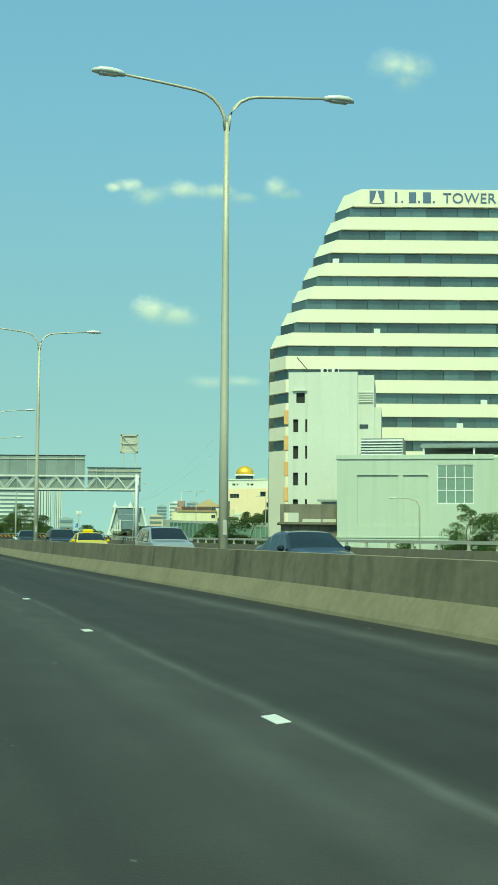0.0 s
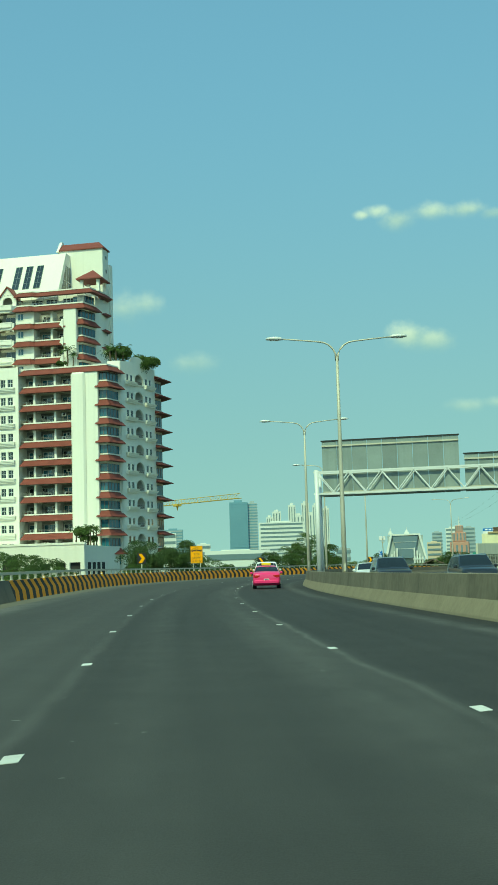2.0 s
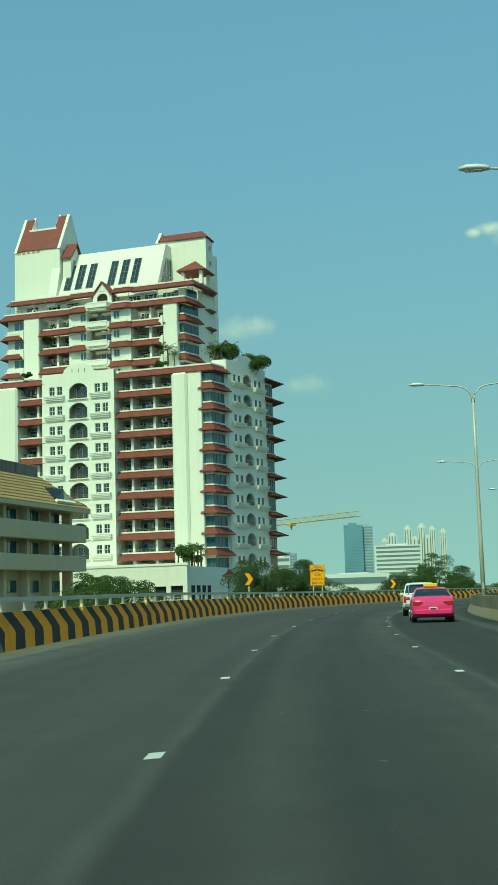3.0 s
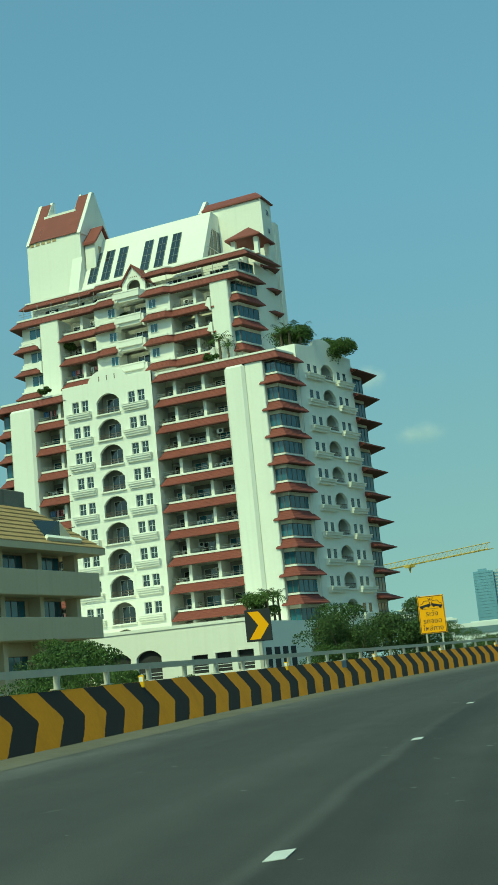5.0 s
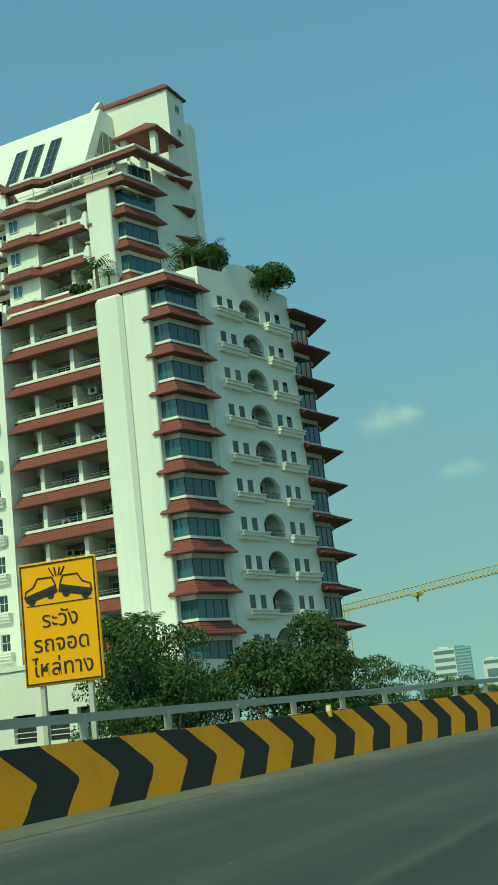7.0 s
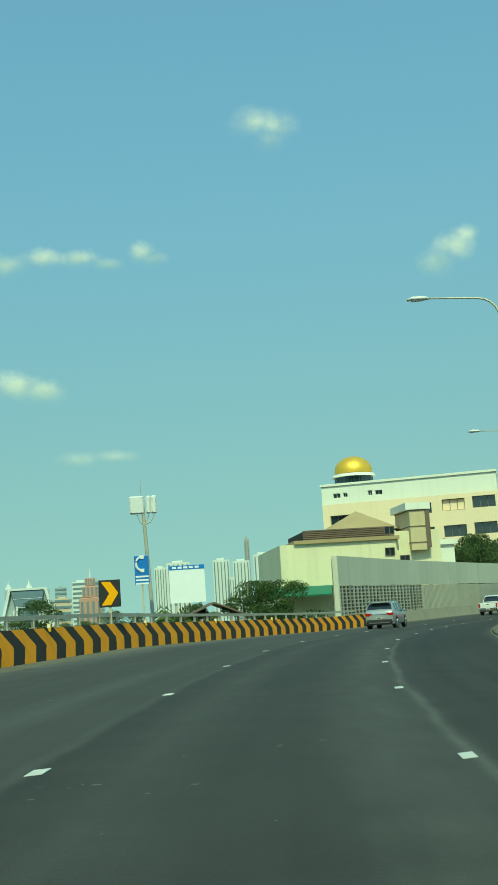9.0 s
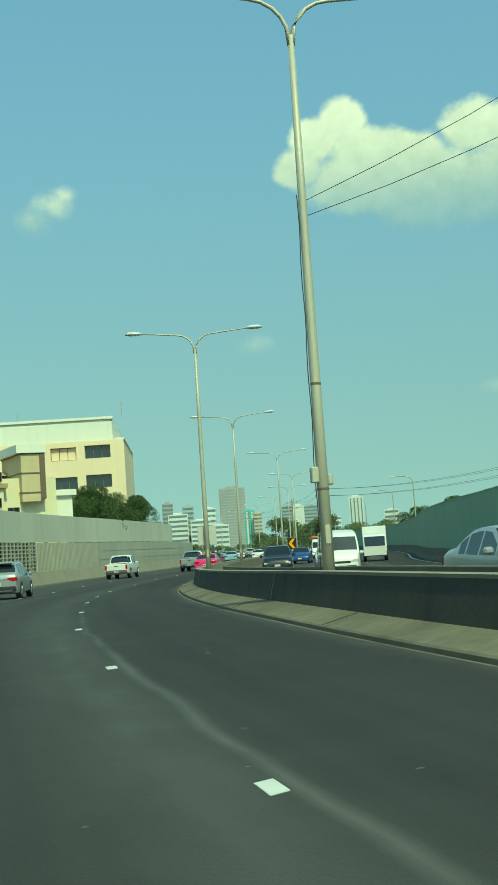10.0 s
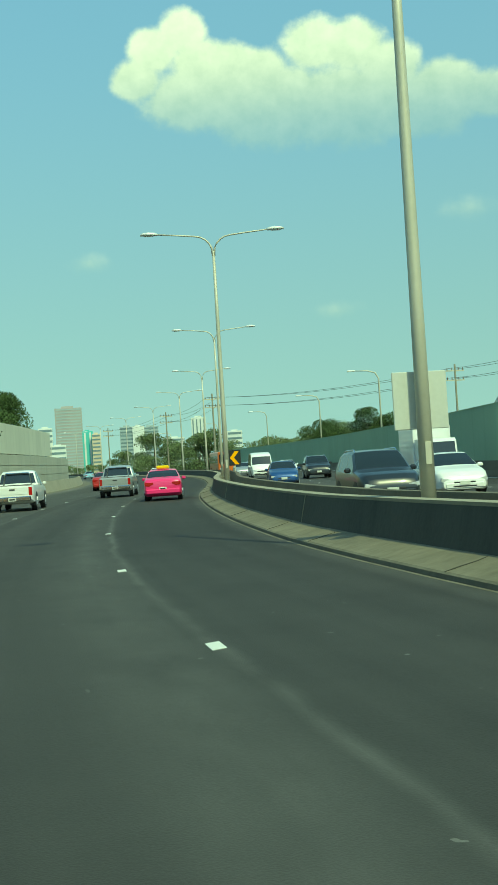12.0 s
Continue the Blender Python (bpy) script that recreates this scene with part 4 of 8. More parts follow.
# upper storeys, set back
U = [50.65, 47.3, 43.95, 40.6]
chunk("upper_core", -123.6, -89.9, 257.1, 264.5, 38.4, 53.7)
chunk("upper_core", -92.2, -90.9, 254.2, 258, 38.4, 53.7)
for k, z in enumerate(U):
    if k:
        eave_skirt(apt, [(-103.5, 251.9), (-100.9, 251.9), (-100.2, 252.6), (-94.2, 252.6)], DROP, 1.0, COPE).location.z = z
        eave_skirt(apt, [(-117.0, 252.6), (-111.6, 252.6), (-110.7, 251.9), (-108.5, 251.9)], DROP, 1.0, COPE).location.z = z
        eave_skirt(apt, [(-124.5, 255.6), (-124.3, 252.7), (-120.6, 252.7)], 0.86, 0.85, COPE).location.z = z - 0.1
    else:
        eave_skirt(apt, [(-103.5, 251.9), (-100.9, 251.9), (-100.2, 252.6), (-90.55, 252.6), (-89.5, 257.0)], DROP, 1.0, COPE).location.z = z
        eave_skirt(apt, [(-124.9, 255.8), (-124.4, 252.6), (-111.6, 252.6), (-110.7, 251.9), (-108.5, 251.9)], DROP, 1.0, COPE).location.z = z
    zf = z - FH + DROP + COPE
    for bx0, bx1, cols, panes in ((-100.1, -94.0, (-96.8,), ((-99.6, -97.3), (-96.2, -94.4))), (-117.4, -111.7, (-114.2,), ((-116.9, -114.6), (-113.8, -112.0)))):
        balcony_room(apt, bx0, bx1, 252.6, OPEN, 2.4, cols, panes, 100 + k + int(bx0)).location.z = zf
        if k != 1:
            ac_unit(apt, (bx0 + 2.2 + 0.6 * k, 253.8, zf))
    # walls with small windows either side of the middle bay
    for x0, x1 in ((-103.7, -100.1), (-111.7, -108.3)):
        chunk("wall", x0, x1, 251.95, 255.4, zf - 0.3, z + 0.1)
        w = window(apt, 1.1, 1.25, 2, 1, M_GLASSB, 0.06)
        w.location = (x0 + (0.45 if x0 > -105 else 2.2), 251.9, zf + 0.45)
    # the middle bay: a boat-shaped balcony front, open above
    bm = B()
    prism(bm, [(-108.45, 252.6), (-108.0, 251.3), (-104.3, 251.3), (-103.85, 252.6)], 2, z + 0.55, z + 1.4)
    prism(bm, [(-108.1, 252.6), (-107.7, 251.6), (-104.6, 251.6), (-104.2, 252.6)], 2, z + 0.1, z + 0.55)
    box(bm, -108.05, -104.2, 251.25, 251.34, z + 1.3, z + 1.5)
    part("bay_front", bm, M_WHITE, apt, "moulded white balcony front")
    if k:
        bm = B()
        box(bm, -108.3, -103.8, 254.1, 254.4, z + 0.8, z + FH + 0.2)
        lgk = part("loggia", bm, M_ROOM, apt, "recessed loggia with a shade-grey wall")
        w = window(lgk, 2.0, 1.6, 2, 1)
        w.location = (-106.6, 254.02, z + 1.4)
    # white corner windows at the end
    chunk("bay_wall", -124.2, -120.3, 252.75, 256.5, zf - 0.4 if k else zf - 0.2, zf + 0.25)
    w = window(apt, 2.2, 1.5, 2, 1, M_GLASSB, 0.07)
    w.location = (-122.8, 252.85, zf + 0.25)
    chunk("bay_core", -124.1, -120.4, 253.0, 257.1, zf + 0.2, z + 0.05)
    # scrolled white ends where the skirts die against the slabs
    for x, sgn in ((-94.1, -1), (-120.3, -1), (-108.4, 1), (-103.9, -1)):
        if k or x < -105 and x > -110:
            bm = B()
            prism(bm, [(x, z + 1.32), (x, z - 0.45), (x + sgn * 0.2, z - 0.3), (x + sgn * 0.32, z + 0.05), (x + sgn * 0.75, z + 0.3), (x + sgn * 0.55, z + 0.75), (x + sgn * 0.3, z + 1.32)], 1, 251.45, 252.7)
            part("bracket", bm, M_WHITE, apt, "scrolled white bracket")
for x0, x1 in ((-120.4, -117.4), (-94.15, -91.6)):
    chunk("slab", x0, x1, 251.75, 257.2, 38.4, 50.7, bevel=0.12, label="blank white wall slab")
# gabled middle bay
GX, GZ = -105.6, 55.95
bm = B()
arch = [(GX + 1.0 * math.cos(a), 53.0 + 0.85 * math.sin(a)) for a in np.linspace(math.pi, 0, 11)]
prism(bm, [(GX - 1.75, 52.0), (GX - 1.0, 52.0)] + arch + [(GX + 1.0, 52.0), (GX + 1.75, 52.0), (GX + 1.75, 53.7), (GX, GZ - 0.2), (GX - 1.75, 53.7)], 1, 252.5, 252.9)
part("gable", bm, M_WHITE, apt, "small white gable with an arch")
bm = B()
for i in range(5):
    box(bm, GX - 0.62 + i * 0.28, GX - 0.5 + i * 0.28, 252.47, 252.5, 54.15, 54.27)
part("gable_vent", bm, M_DKBROWN, apt)
chunk("gable_room", GX - 1.6, GX + 1.6, 253.9, 254.2, 51.9, 54.2, M_ROOM)
bm = B()
for sx in (-1, 1):
    prism(bm, [(GX, GZ + 0.06), (GX, GZ - 0.2), (GX + sx * 2.0, 53.2), (GX + sx * 2.0, 53.5)], 1, 252.2, 257.0)
part("gable_roof", bm, M_REDTILE, apt)
# top terrace: skirts on thin posts, a glazed wall behind
TZ = 53.75
for line in ([(-124.2, 254.4), (-112.6, 254.4), (-112.0, 253.7), (-107.3, 253.7)], [(-103.7, 253.2), (-100.9, 253.2), (-100.2, 253.8), (-89.5, 253.6), (-88.4, 260.4)]):
    sk = eave_skirt(apt, line, 0.9, 1.0, 0.22)
    sk.location.z = TZ
    x = line[0][0] + 0.6
    while x < line[-2][0]:
        part("terrace_post", pipe((x, 252.9, -1.9), (x, 252.9, 0.02), 0.045), M_RAILGREY, sk)
        x += 2.3
bm = B()
for x0, x1 in ((-124.2, -108.4), (-103.4, -90.7)):
    for z in (0.45, 0.8):
        tube(bm, [(x0, 252.4, 51.9 + z), (x1, 252.4, 51.9 + z)], 0.025, None, 5)
part("terrace_rail", bm, M_RAILGREY, apt)
chunk("terrace_wall", -123.6, -91.0, 255.2, 257.3, 51.6, TZ + 0.5)
for x in (-121.5, -117.2, -113.6, -101.8, -98.8, -95.4):
    w = window(apt, 2.3, 1.45, 3, 1, M_GLASS, 0.06)
    w.location = (x, 255.14, 52.0)
for x in (-119.2, -100.6):
    ac_unit(apt, (x, 253.6, 51.95))
UCB = [(-92.0, 252.95), (-90.85, 252.95), (-89.75, 257.0)]
corner_bay(UCB, [47.7, 44.37, 41.04], 0.95, apt)
glass_storey(UCB, 47.7 + 1.36, FH - 1.9, apt)
glass_storey([(-93.2, 254.6), (-90.6, 254.6), (-89.9, 257.0)], 52.0, 1.5, apt)
bm = B()
prism(bm, UCB + [(-92.0, 257.0)], 2, 50.15, 50.75)
prism(bm, [(-93.3, 255.3), (-90.9, 255.3), (-90.2, 257.2), (-93.3, 257.2)], 2, 48.4, 53.8)
part("bay_wall", bm, M_WHITE, apt)
chunk("upper_side", -92, -89.72, 256.95, 262.6, 38.4, TZ + 0.1)
for z in (54.3, 51.2, 47.95, 44.6):
    eave_skirt(apt, [(-90.6, 261.4), (-89.9, 263.0), (-91.2, 264.4)], 0.75, 1.15, 0.15).location.z = z
# sloped white roof with long skylights
SLOPE = 5.1 / 10.0
bm = B()
prism(bm, [(254.4, 53.5), (259.5, 63.5), (261.9, 63.5), (262.2, 53.5)], 0, -116.0, -96.4)
part("roof", bm, M_WHITE, apt, "steep white roof slope")
bm = B()
box(bm, 0, 1.35, -0.05, 0.05, 0, 5.7)
sl0 = part("skylight", bm, M_GLASS, apt, "long dark skylight strip")
bm = B()
for x in (0.0, 0.64, 1.29):
    box(bm, x, x + 0.06, -0.09, 0.0, 0, 5.7)
for z in (0, 1.4, 2.8, 4.2, 5.64):
    box(bm, 0, 1.35, -0.09, 0.0, z, z + 0.06)
part("skylight_bar", bm, M_TRIMDARK, sl0)
for i, x in enumerate((-114.55, -112.4, -110.25, -106.15, -103.95, -101.75)):
    o = sl0 if i == 0 else same(sl0)
    o.matrix_basis = pose(x, 254.4 + (56.0 - 53.5) * SLOPE - 0.02, 56.0, -math.degrees(math.atan(SLOPE)), 0, 0)
# glazing in the roof's end cheek
bm = B()
prism(bm, [(258.0, 58.0), (259.35, 60.95), (261.8, 60.95), (261.8, 55.2), (256.6, 55.2)], 0, -96.39, -96.36)
ck = part("cheek_window", bm, M_GLASS, apt, "slanted glazing in the roof's end")
bm = B()
for y in (258.0, 259.3, 260.55, 261.7):
    box(bm, -96.36, -96.31, y, y + 0.08, 55.2, min(60.9, 58.0 + (y - 258.0) * 2.2))
box(bm, -96.36, -96.31, 257.2, 261.8, 57.8, 57.88)
part("cheek_bar", bm, M_FRAME, ck)
# tower with the notched red roof
bm = B()
prism(bm, [(-124.5, 53), (-115.5, 53), (-115.5, 64.4), (-124.5, 64.4)], 1, 256.2, 265)
part("tower", bm, M_WHITE, apt, "blank white rooftop tower")
for x0, x1 in ((-124.55, -124.0), (-115.9, -115.35)):
    bm = B()
    prism(bm, [(256.0, 64.1), (260.2, 71.6), (260.8, 71.6), (265.2, 64.1)], 0, x0, x1)
    part("gable", bm, M_WHITE, apt)
bm = B()
prism(bm, [(256.2, 53), (253.9, 53), (256.2, 60.5)], 0, -117.0, -115.4)
part("buttress", bm, M_WHITE, apt)
bm = B()
for x0, x1, t in ((-124.0, -122.4, 0.98), (-122.4, -117.6, 0.62), (-117.6, -115.9, 0.98)):
    n = 8
    for r in range(n):
        a, b = t * r / n, t * (r + 1) / n
        v = [bm.verts.new((x, 256.0 + 4.2 * u, 64.25 + 7.3 * u + dz)) for x, u, dz in ((x0, a, 0.12), (x1, a, 0.12), (x1, b, 0.02), (x0, b, 0.02))]
        bm.faces.new(v)
        w = [bm.verts.new((x, 256.0 + 4.2 * a, 64.25 + 7.3 * a)) for x in (x0, x1)]
        bm.faces.new((w[0], w[1], v[1], v[0]))
bmesh.ops.remove_doubles(bm, verts=bm.verts[:], dist=0.13)
part("tower_roof", bm, M_REDTILE, apt, "notched red tile roof")
# white trim round the notch: two raking sides and a sill
bm = B()
for xa, xb, sgn in ((-122.7, -122.3, 1), (-117.7, -117.3, -1)):
    prism(bm, [(258.5, 68.5), (260.5, 71.85), (261.0, 71.85), (261.0, 68.5)], 0, xa, xb)
prism(bm, [(258.5, 68.45), (258.5, 68.95), (261.0, 68.95), (261.0, 68.45)], 0, -122.7, -117.3)
part("notch_trim", bm, M_WHITE, apt)
for i in range(5):
    bm = B()
    box(bm, -123.9 + i * 0.95, -123.3 + i * 0.95, 256.13, 256.2, 63.8, 64.3)
    part("vent", bm, M_TAN, apt)
bm = B()
for sy, yf in ((-1, 256.6), (1, 261.6)):
    prism(bm, [(259.1, 65.55), (259.1, 65.2), (yf, 62.2), (yf, 62.55)], 0, -115.4, -113.3)
part("dormer_roof", bm, M_REDTILE, apt)
bm = B()
prism(bm, [(257.0, 58), (257.0, 62.5), (259.1, 65.1), (261.2, 62.5), (261.2, 58)], 0, -115.3, -113.7)
dm = part("dormer", bm, M_WHITE, apt)
bm = B()
box(bm, -113.72, -113.66, 258.0, 260.0, 61.2, 62.2)
part("dormer_window", bm, M_TAN, dm)
# stair tower with the hipped red roof
bm = B()
box(bm, -98.6, -89.75, 261.8, 265.2, 38.5, 64.6)
box(bm, -90.6, -89.4, 265.2, 266.6, 38.5, 62.0)
part("stair_tower", bm, M_WHITE, apt, "blank white stair tower")
bm = B()
eave = [(-98.7, 261.5), (-89.45, 261.5), (-89.45, 265.5), (-98.7, 265.5)]
lo, up = [bm.verts.new((*p, 64.55)) for p in eave], [bm.verts.new((*p, 64.75)) for p in eave]
r0, r1 = bm.verts.new((-98.7, 263.5, 66.3)), bm.verts.new((-91.0, 263.5, 66.3))
for f in ((up[0], up[1], r1, r0), (up[1], up[2], r1), (up[2], up[3], r0, r1), (up[3], up[0], r0), lo[::-1]):
    bm.faces.new(f)
for i in range(4):
    bm.faces.new((lo[i], lo[(i + 1) % 4], up[(i + 1) % 4], up[i]))
bmesh.ops.recalc_face_normals(bm, faces=bm.faces[:])
part("tower_roof", bm, M_REDTILE, apt, "hipped red tile roof")
bm = B()
prism(bm, [(261.4, 64.4), (263.5, 66.9), (264.1, 66.9), (265.6, 64.4)], 0, -99.2, -98.65)
part("gable", bm, M_WHITE, apt)
for z in (62.6, 59.9, 50.9, 47.4, 43.9):
    w = window(apt, 0.7, 0.8, 1, 1, M_GLASS)
    w.matrix_basis = pose(-89.7, 263.4, z, 0, 0, 90)
# open roof pavilion
for x, y in ((-92.0, 256.2), (-88.7, 256.2), (-88.7, 259.8), (-92.0, 259.8)):
    chunk("pavilion_post", x - 0.3, x + 0.3, y - 0.3, y + 0.3, 54.6, 57.0)
bm = B()
eave = [(-92.9, 255.3), (-87.8, 255.3), (-87.8, 260.6), (-92.9, 260.6)]
a, b = [bm.verts.new((*p, 57.15)) for p in eave], [bm.verts.new((*p, 56.95)) for p in eave]
t = bm.verts.new((-90.35, 257.95, 59.25))
for i in range(4):
    bm.faces.new((a[i], a[(i + 1) % 4], t))
    bm.faces.new((b[i], b[(i + 1) % 4], a[(i + 1) % 4], a[i]))
bm.faces.new(b[::-1])
part("pavilion_roof", bm, M_REDTILE, apt)
# podium with arched openings
bm = B()
wall_with_holes(bm, 0, 19.6, 0, 14.3, [(1.2, 4.2, 9.0, 11.4, 0.7), (4.9, 8.0, 9.0, 11.4, 0.75), (11.65, 13.55, 9.2, 11.1, 0), (14.45, 16.3, 9.2, 11.15, 0), (17.0, 18.9, 9.2, 11.2, 0)], 0.4)
box(bm, 0, 19.6, 0.9, 18, 0, 14.0)
bm.faces.new([bm.verts.new(p) for p in ((19.6, 0, 0), (19.6, 1, 0), (19.6, 1, 14.3), (19.6, 0, 14.3))])
box(bm, -0.1, 19.75, -0.12, 0.35, 14.15, 14.5)
pod = part("podium", bm, M_WHITE, apt, "plain white podium wall")
pod.location = (-102.85, 232.0, -8)
for x, w_, z, h in ((1.2, 3.0, 9, 3.1), (4.9, 3.1, 9, 3.2), (11.65, 1.9, 9.2, 1.9), (14.45, 1.85, 9.2, 1.95), (17.0, 1.9, 9.2, 2.0)):
    # black sheet across the hole, painted as the shade inside
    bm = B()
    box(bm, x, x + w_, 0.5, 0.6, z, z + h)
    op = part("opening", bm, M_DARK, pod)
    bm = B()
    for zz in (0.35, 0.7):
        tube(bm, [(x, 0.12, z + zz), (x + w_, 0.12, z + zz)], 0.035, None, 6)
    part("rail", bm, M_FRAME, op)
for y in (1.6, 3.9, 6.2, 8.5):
    # flat black panel on the wall, drawn as a shaded opening
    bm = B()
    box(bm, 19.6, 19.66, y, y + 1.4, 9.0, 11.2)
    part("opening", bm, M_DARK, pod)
# roof deck behind the podium's edge, with a low glass balustrade
chunk("podium_deck", -121.0, -100.0, 236.0, 247.0, -8, 6.3)

# ---- stepped office tower with white bands ----
tower = thing("office_tower", "stepped office tower of cream bands and dark ribbon windows", "office tower")
FZ = 3.33
TOP, TY, TX1 = 50.6, 166.0, 66.0


def left_end(z):
    """Where the tower's stepped left end lies at a height."""
    return 2.8 if z < 28 else 2.8 + (z - 28) * 0.47


for k in range(11):
    z1 = TOP - k * FZ
    z0 = z1 - (2.5 if k == 0 else 1.85)
    if k:
        z1 = TOP - 2.5 - 1.5 - (k - 1) * FZ
        z0 = z1 - 1.83
    xl, xs = left_end(z0), left_end(z1)
    bm = B()
    c = 2.2
    lo = [(xl, TY + 3.5), (xl + 0.2, TY + 24), (TX1, TY + 24), (TX1, TY), (xl + c, TY)]
    hi = [(xs, TY + 3.5), (xs + 0.2, TY + 24), (TX1, TY + 24), (TX1, TY), (xs + c, TY)]
    a = [bm.verts.new((*p, z0)) for p in lo]
    b = [bm.verts.new((*p, z1)) for p in hi]
    bm.faces.new(a)
    bm.faces.new(b[::-1])
    for i in range(5):
        bm.faces.new((a[i], a[(i + 1) % 5], b[(i + 1) % 5], b[i]))
    bmesh.ops.recalc_face_normals(bm, faces=bm.faces[:])
    part("band", bm, M_BAND, tower, "cream spandrel band")
    # ribbon of glass under the band, pane by pane
    zb = z0 - 1.5
    xl2 = left_end(zb) + 0.25
    # black core: the offices' darkness is put into its colour
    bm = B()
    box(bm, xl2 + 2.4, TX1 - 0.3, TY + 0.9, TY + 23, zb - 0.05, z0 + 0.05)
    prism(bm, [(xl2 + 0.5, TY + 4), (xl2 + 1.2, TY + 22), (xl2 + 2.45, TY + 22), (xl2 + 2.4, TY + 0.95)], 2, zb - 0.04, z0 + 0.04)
    rb = part("ribbon_core", bm, M_DARK, tower, "black core standing in for unlit offices behind the glass")
    x = xl2 + c
    bm = B()
    box(bm, 0.03, 2.17, 0, 0.03, 0, 1.5)
    if k == 0:
        pane0 = part("pane", bm, M_GLASST, rb)
        pane0.location = (x, TY + 0.55, zb)
    else:
        bm.free()
    n = int((TX1 - 0.5 - x) / 2.2)
    for i in range(min(n, 22)):
        if k or i:
            same(pane0, (x + i * 2.2, TY + 0.55, zb), 0, rb)
    d = math.hypot(c, 3.5)
    o = same(pane0, (0, 0, 0), 0, rb)
    o.matrix_basis = pose(xl2 + 0.35, TY + 3.6, zb, 0, 0, -math.degrees(math.atan2(3.0, c - 0.1))) @ Matrix.Diagonal((1.7, 1, 1, 1))
    if k in (2, 5, 8, 9):
        bm = B()
        xx = (9.6, 12.4, 24.4, 20)[(2, 5, 8, 9).index(k)] + k
        box(bm, xx, xx + 0.9, TY + 0.1, TY + 0.5, zb - 0.02, zb + 0.65, 0.03)
        part("air_conditioner", bm, M_FRAME, tower)
bm = B()
prism(bm, [(2.8, TY + 3.5), (3.0, TY + 24), (TX1, TY + 24), (TX1, TY), (5.0, TY)], 2, -8, TOP - 4.0 - 10 * FZ)
part("base", bm, M_BAND, tower, "blank cream wall under the ribbons")
# rooftop sign: emblem, bars for the firm's name, and the word
M_SIGNINK = mat("blue_grey_lettering", (0.10, 0.15, 0.26), 0.6, var=0.05)
bm = B()
box(bm, 16.8, 18.9, TY - 0.09, TY - 0.003, 48.6, 50.4)
sg = part("emblem", bm, M_SIGNINK, tower, "dark square emblem")
bm = B()
prism(bm, [(17.1, 48.6), (18.6, 48.6), (18.2, 49.3), (17.95, 50.3), (17.75, 50.3), (17.5, 49.3)], 1, TY - 0.14, TY - 0.095)
part("emblem_shape", bm, M_BAND, sg)
for x0, x1, z0, z1 in ((20.4, 20.75, 48.7, 50.2), (22.4, 23.4, 48.7, 50.2), (24.4, 25.5, 48.7, 50.2), (21.3, 21.55, 48.7, 48.95), (23.7, 23.95, 48.7, 48.95), (25.8, 26.05, 48.7, 48.95)):
    bm = B()
    box(bm, x0, x1, TY - 0.1, TY - 0.003, z0, z1)
    part("letter_bar", bm, M_SIGNINK, tower)


def lettering(text, size, material, parent, m, depth=0.02, name="lettering", spacing=1.0, align="LEFT"):
    """Raised letters in the built-in font, as one mesh."""
    cu = bpy.data.curves.new(name, "FONT")
    cu.body, cu.size, cu.extrude, cu.space_character = text, size, depth, spacing
    cu.align_x = align
    tmp = bpy.data.objects.new(name, cu)
    me = bpy.data.meshes.new_from_object(tmp)
    bpy.data.objects.remove(tmp)
    me.materials.clear()
    me.materials.append(material)
    o = new(name, me)
    o.parent = parent
    o.matrix_basis = m
    return o


lettering("TOWER", 2.05, M_SIGNINK, tower, pose(27.2, TY - 0.06, 48.7, 90, 0, 0), 0.05, spacing=1.06)
bm = B()
box(bm, 25, 27.2, TY + 6, TY + 8, TOP, TOP + 0.8)
part("roof_hut", bm, M_REDTILE, tower)
bm = B()
tube(bm, [(26.6, TY + 5, TOP), (26.6, TY + 5, TOP + 1.8)], 0.04)
part("mast", bm, M_GALV, tower)

# ---- white stair block before the tower ----
wb = thing("white_building", "plain white concrete building with small dark windows", "building")
bm = B()
holes = [(0.7, 1.55, 24.9, 26.0, 0)]
z = 28.5
bm2 = B()
wall_with_holes(bm2, 0, 8.0, 24.4, 28.4, [(0.9, 1.9, 24.8, 26.0, 0)], 0.3)
zs = [22.9 - 3.1 * i for i in range(5)]
prev = 24.4
for zt in zs:
    wall_with_holes(bm2, 0, 8.0, zt - 2.6, prev, [(0.55, 1.15, zt - 1.5, zt, 0), (1.95, 2.2, zt - 1.5, zt, 0)], 0.3)
    prev = zt - 2.6
wall_with_holes(bm2, 0, 8.0, 0, prev, [], 0.3)
box(bm2, 0, 8.0, 0.31, 22, 0, 28.4)
o = part("wall", bm2, M_WHITE2, wb)
o.location = (4.5, 138, -8)
# black sheet behind the window holes, painted as the shade inside
bm = B()
box(bm, 4.7, 12.4, 138.28, 138.30, 0, 18.4)
part("opening", bm, M_DARK, wb)
bm = B()
box(bm, 5.0, 6.7, 137.7, 138.0, 18.2, 18.32)
part("canopy", bm, M_WHITE2, wb)
bm = B()
box(bm, 12.5, 14.4, 139.5, 152, -8, 20.2)
box(bm, 14.4, 15.2, 140.5, 150, -8, 16.5)
o = part("annex", bm, M_WHITE2, wb)
for i in range(5):
    bm = B()
    box(bm, 12.62, 14.3, 139.3, 139.46, 17.0 + i * 0.28, 17.12 + i * 0.28)
    part("louvre", bm, M_FRAME, wb)
for z in (13.9, 10.4):
    bm = B()
    box(bm, 12.7, 13.7, 139.44, 139.52, z, z + 0.5)
    part("window", bm, M_GLASS, wb)
for i in range(2):
    ac_unit(wb, (8.6 + i * 1.3, 139.2, 20.4))
bm = B()
tube(bm, [(7.0, 139, 20.4), (5.4, 139, 22.3)], 0.05)
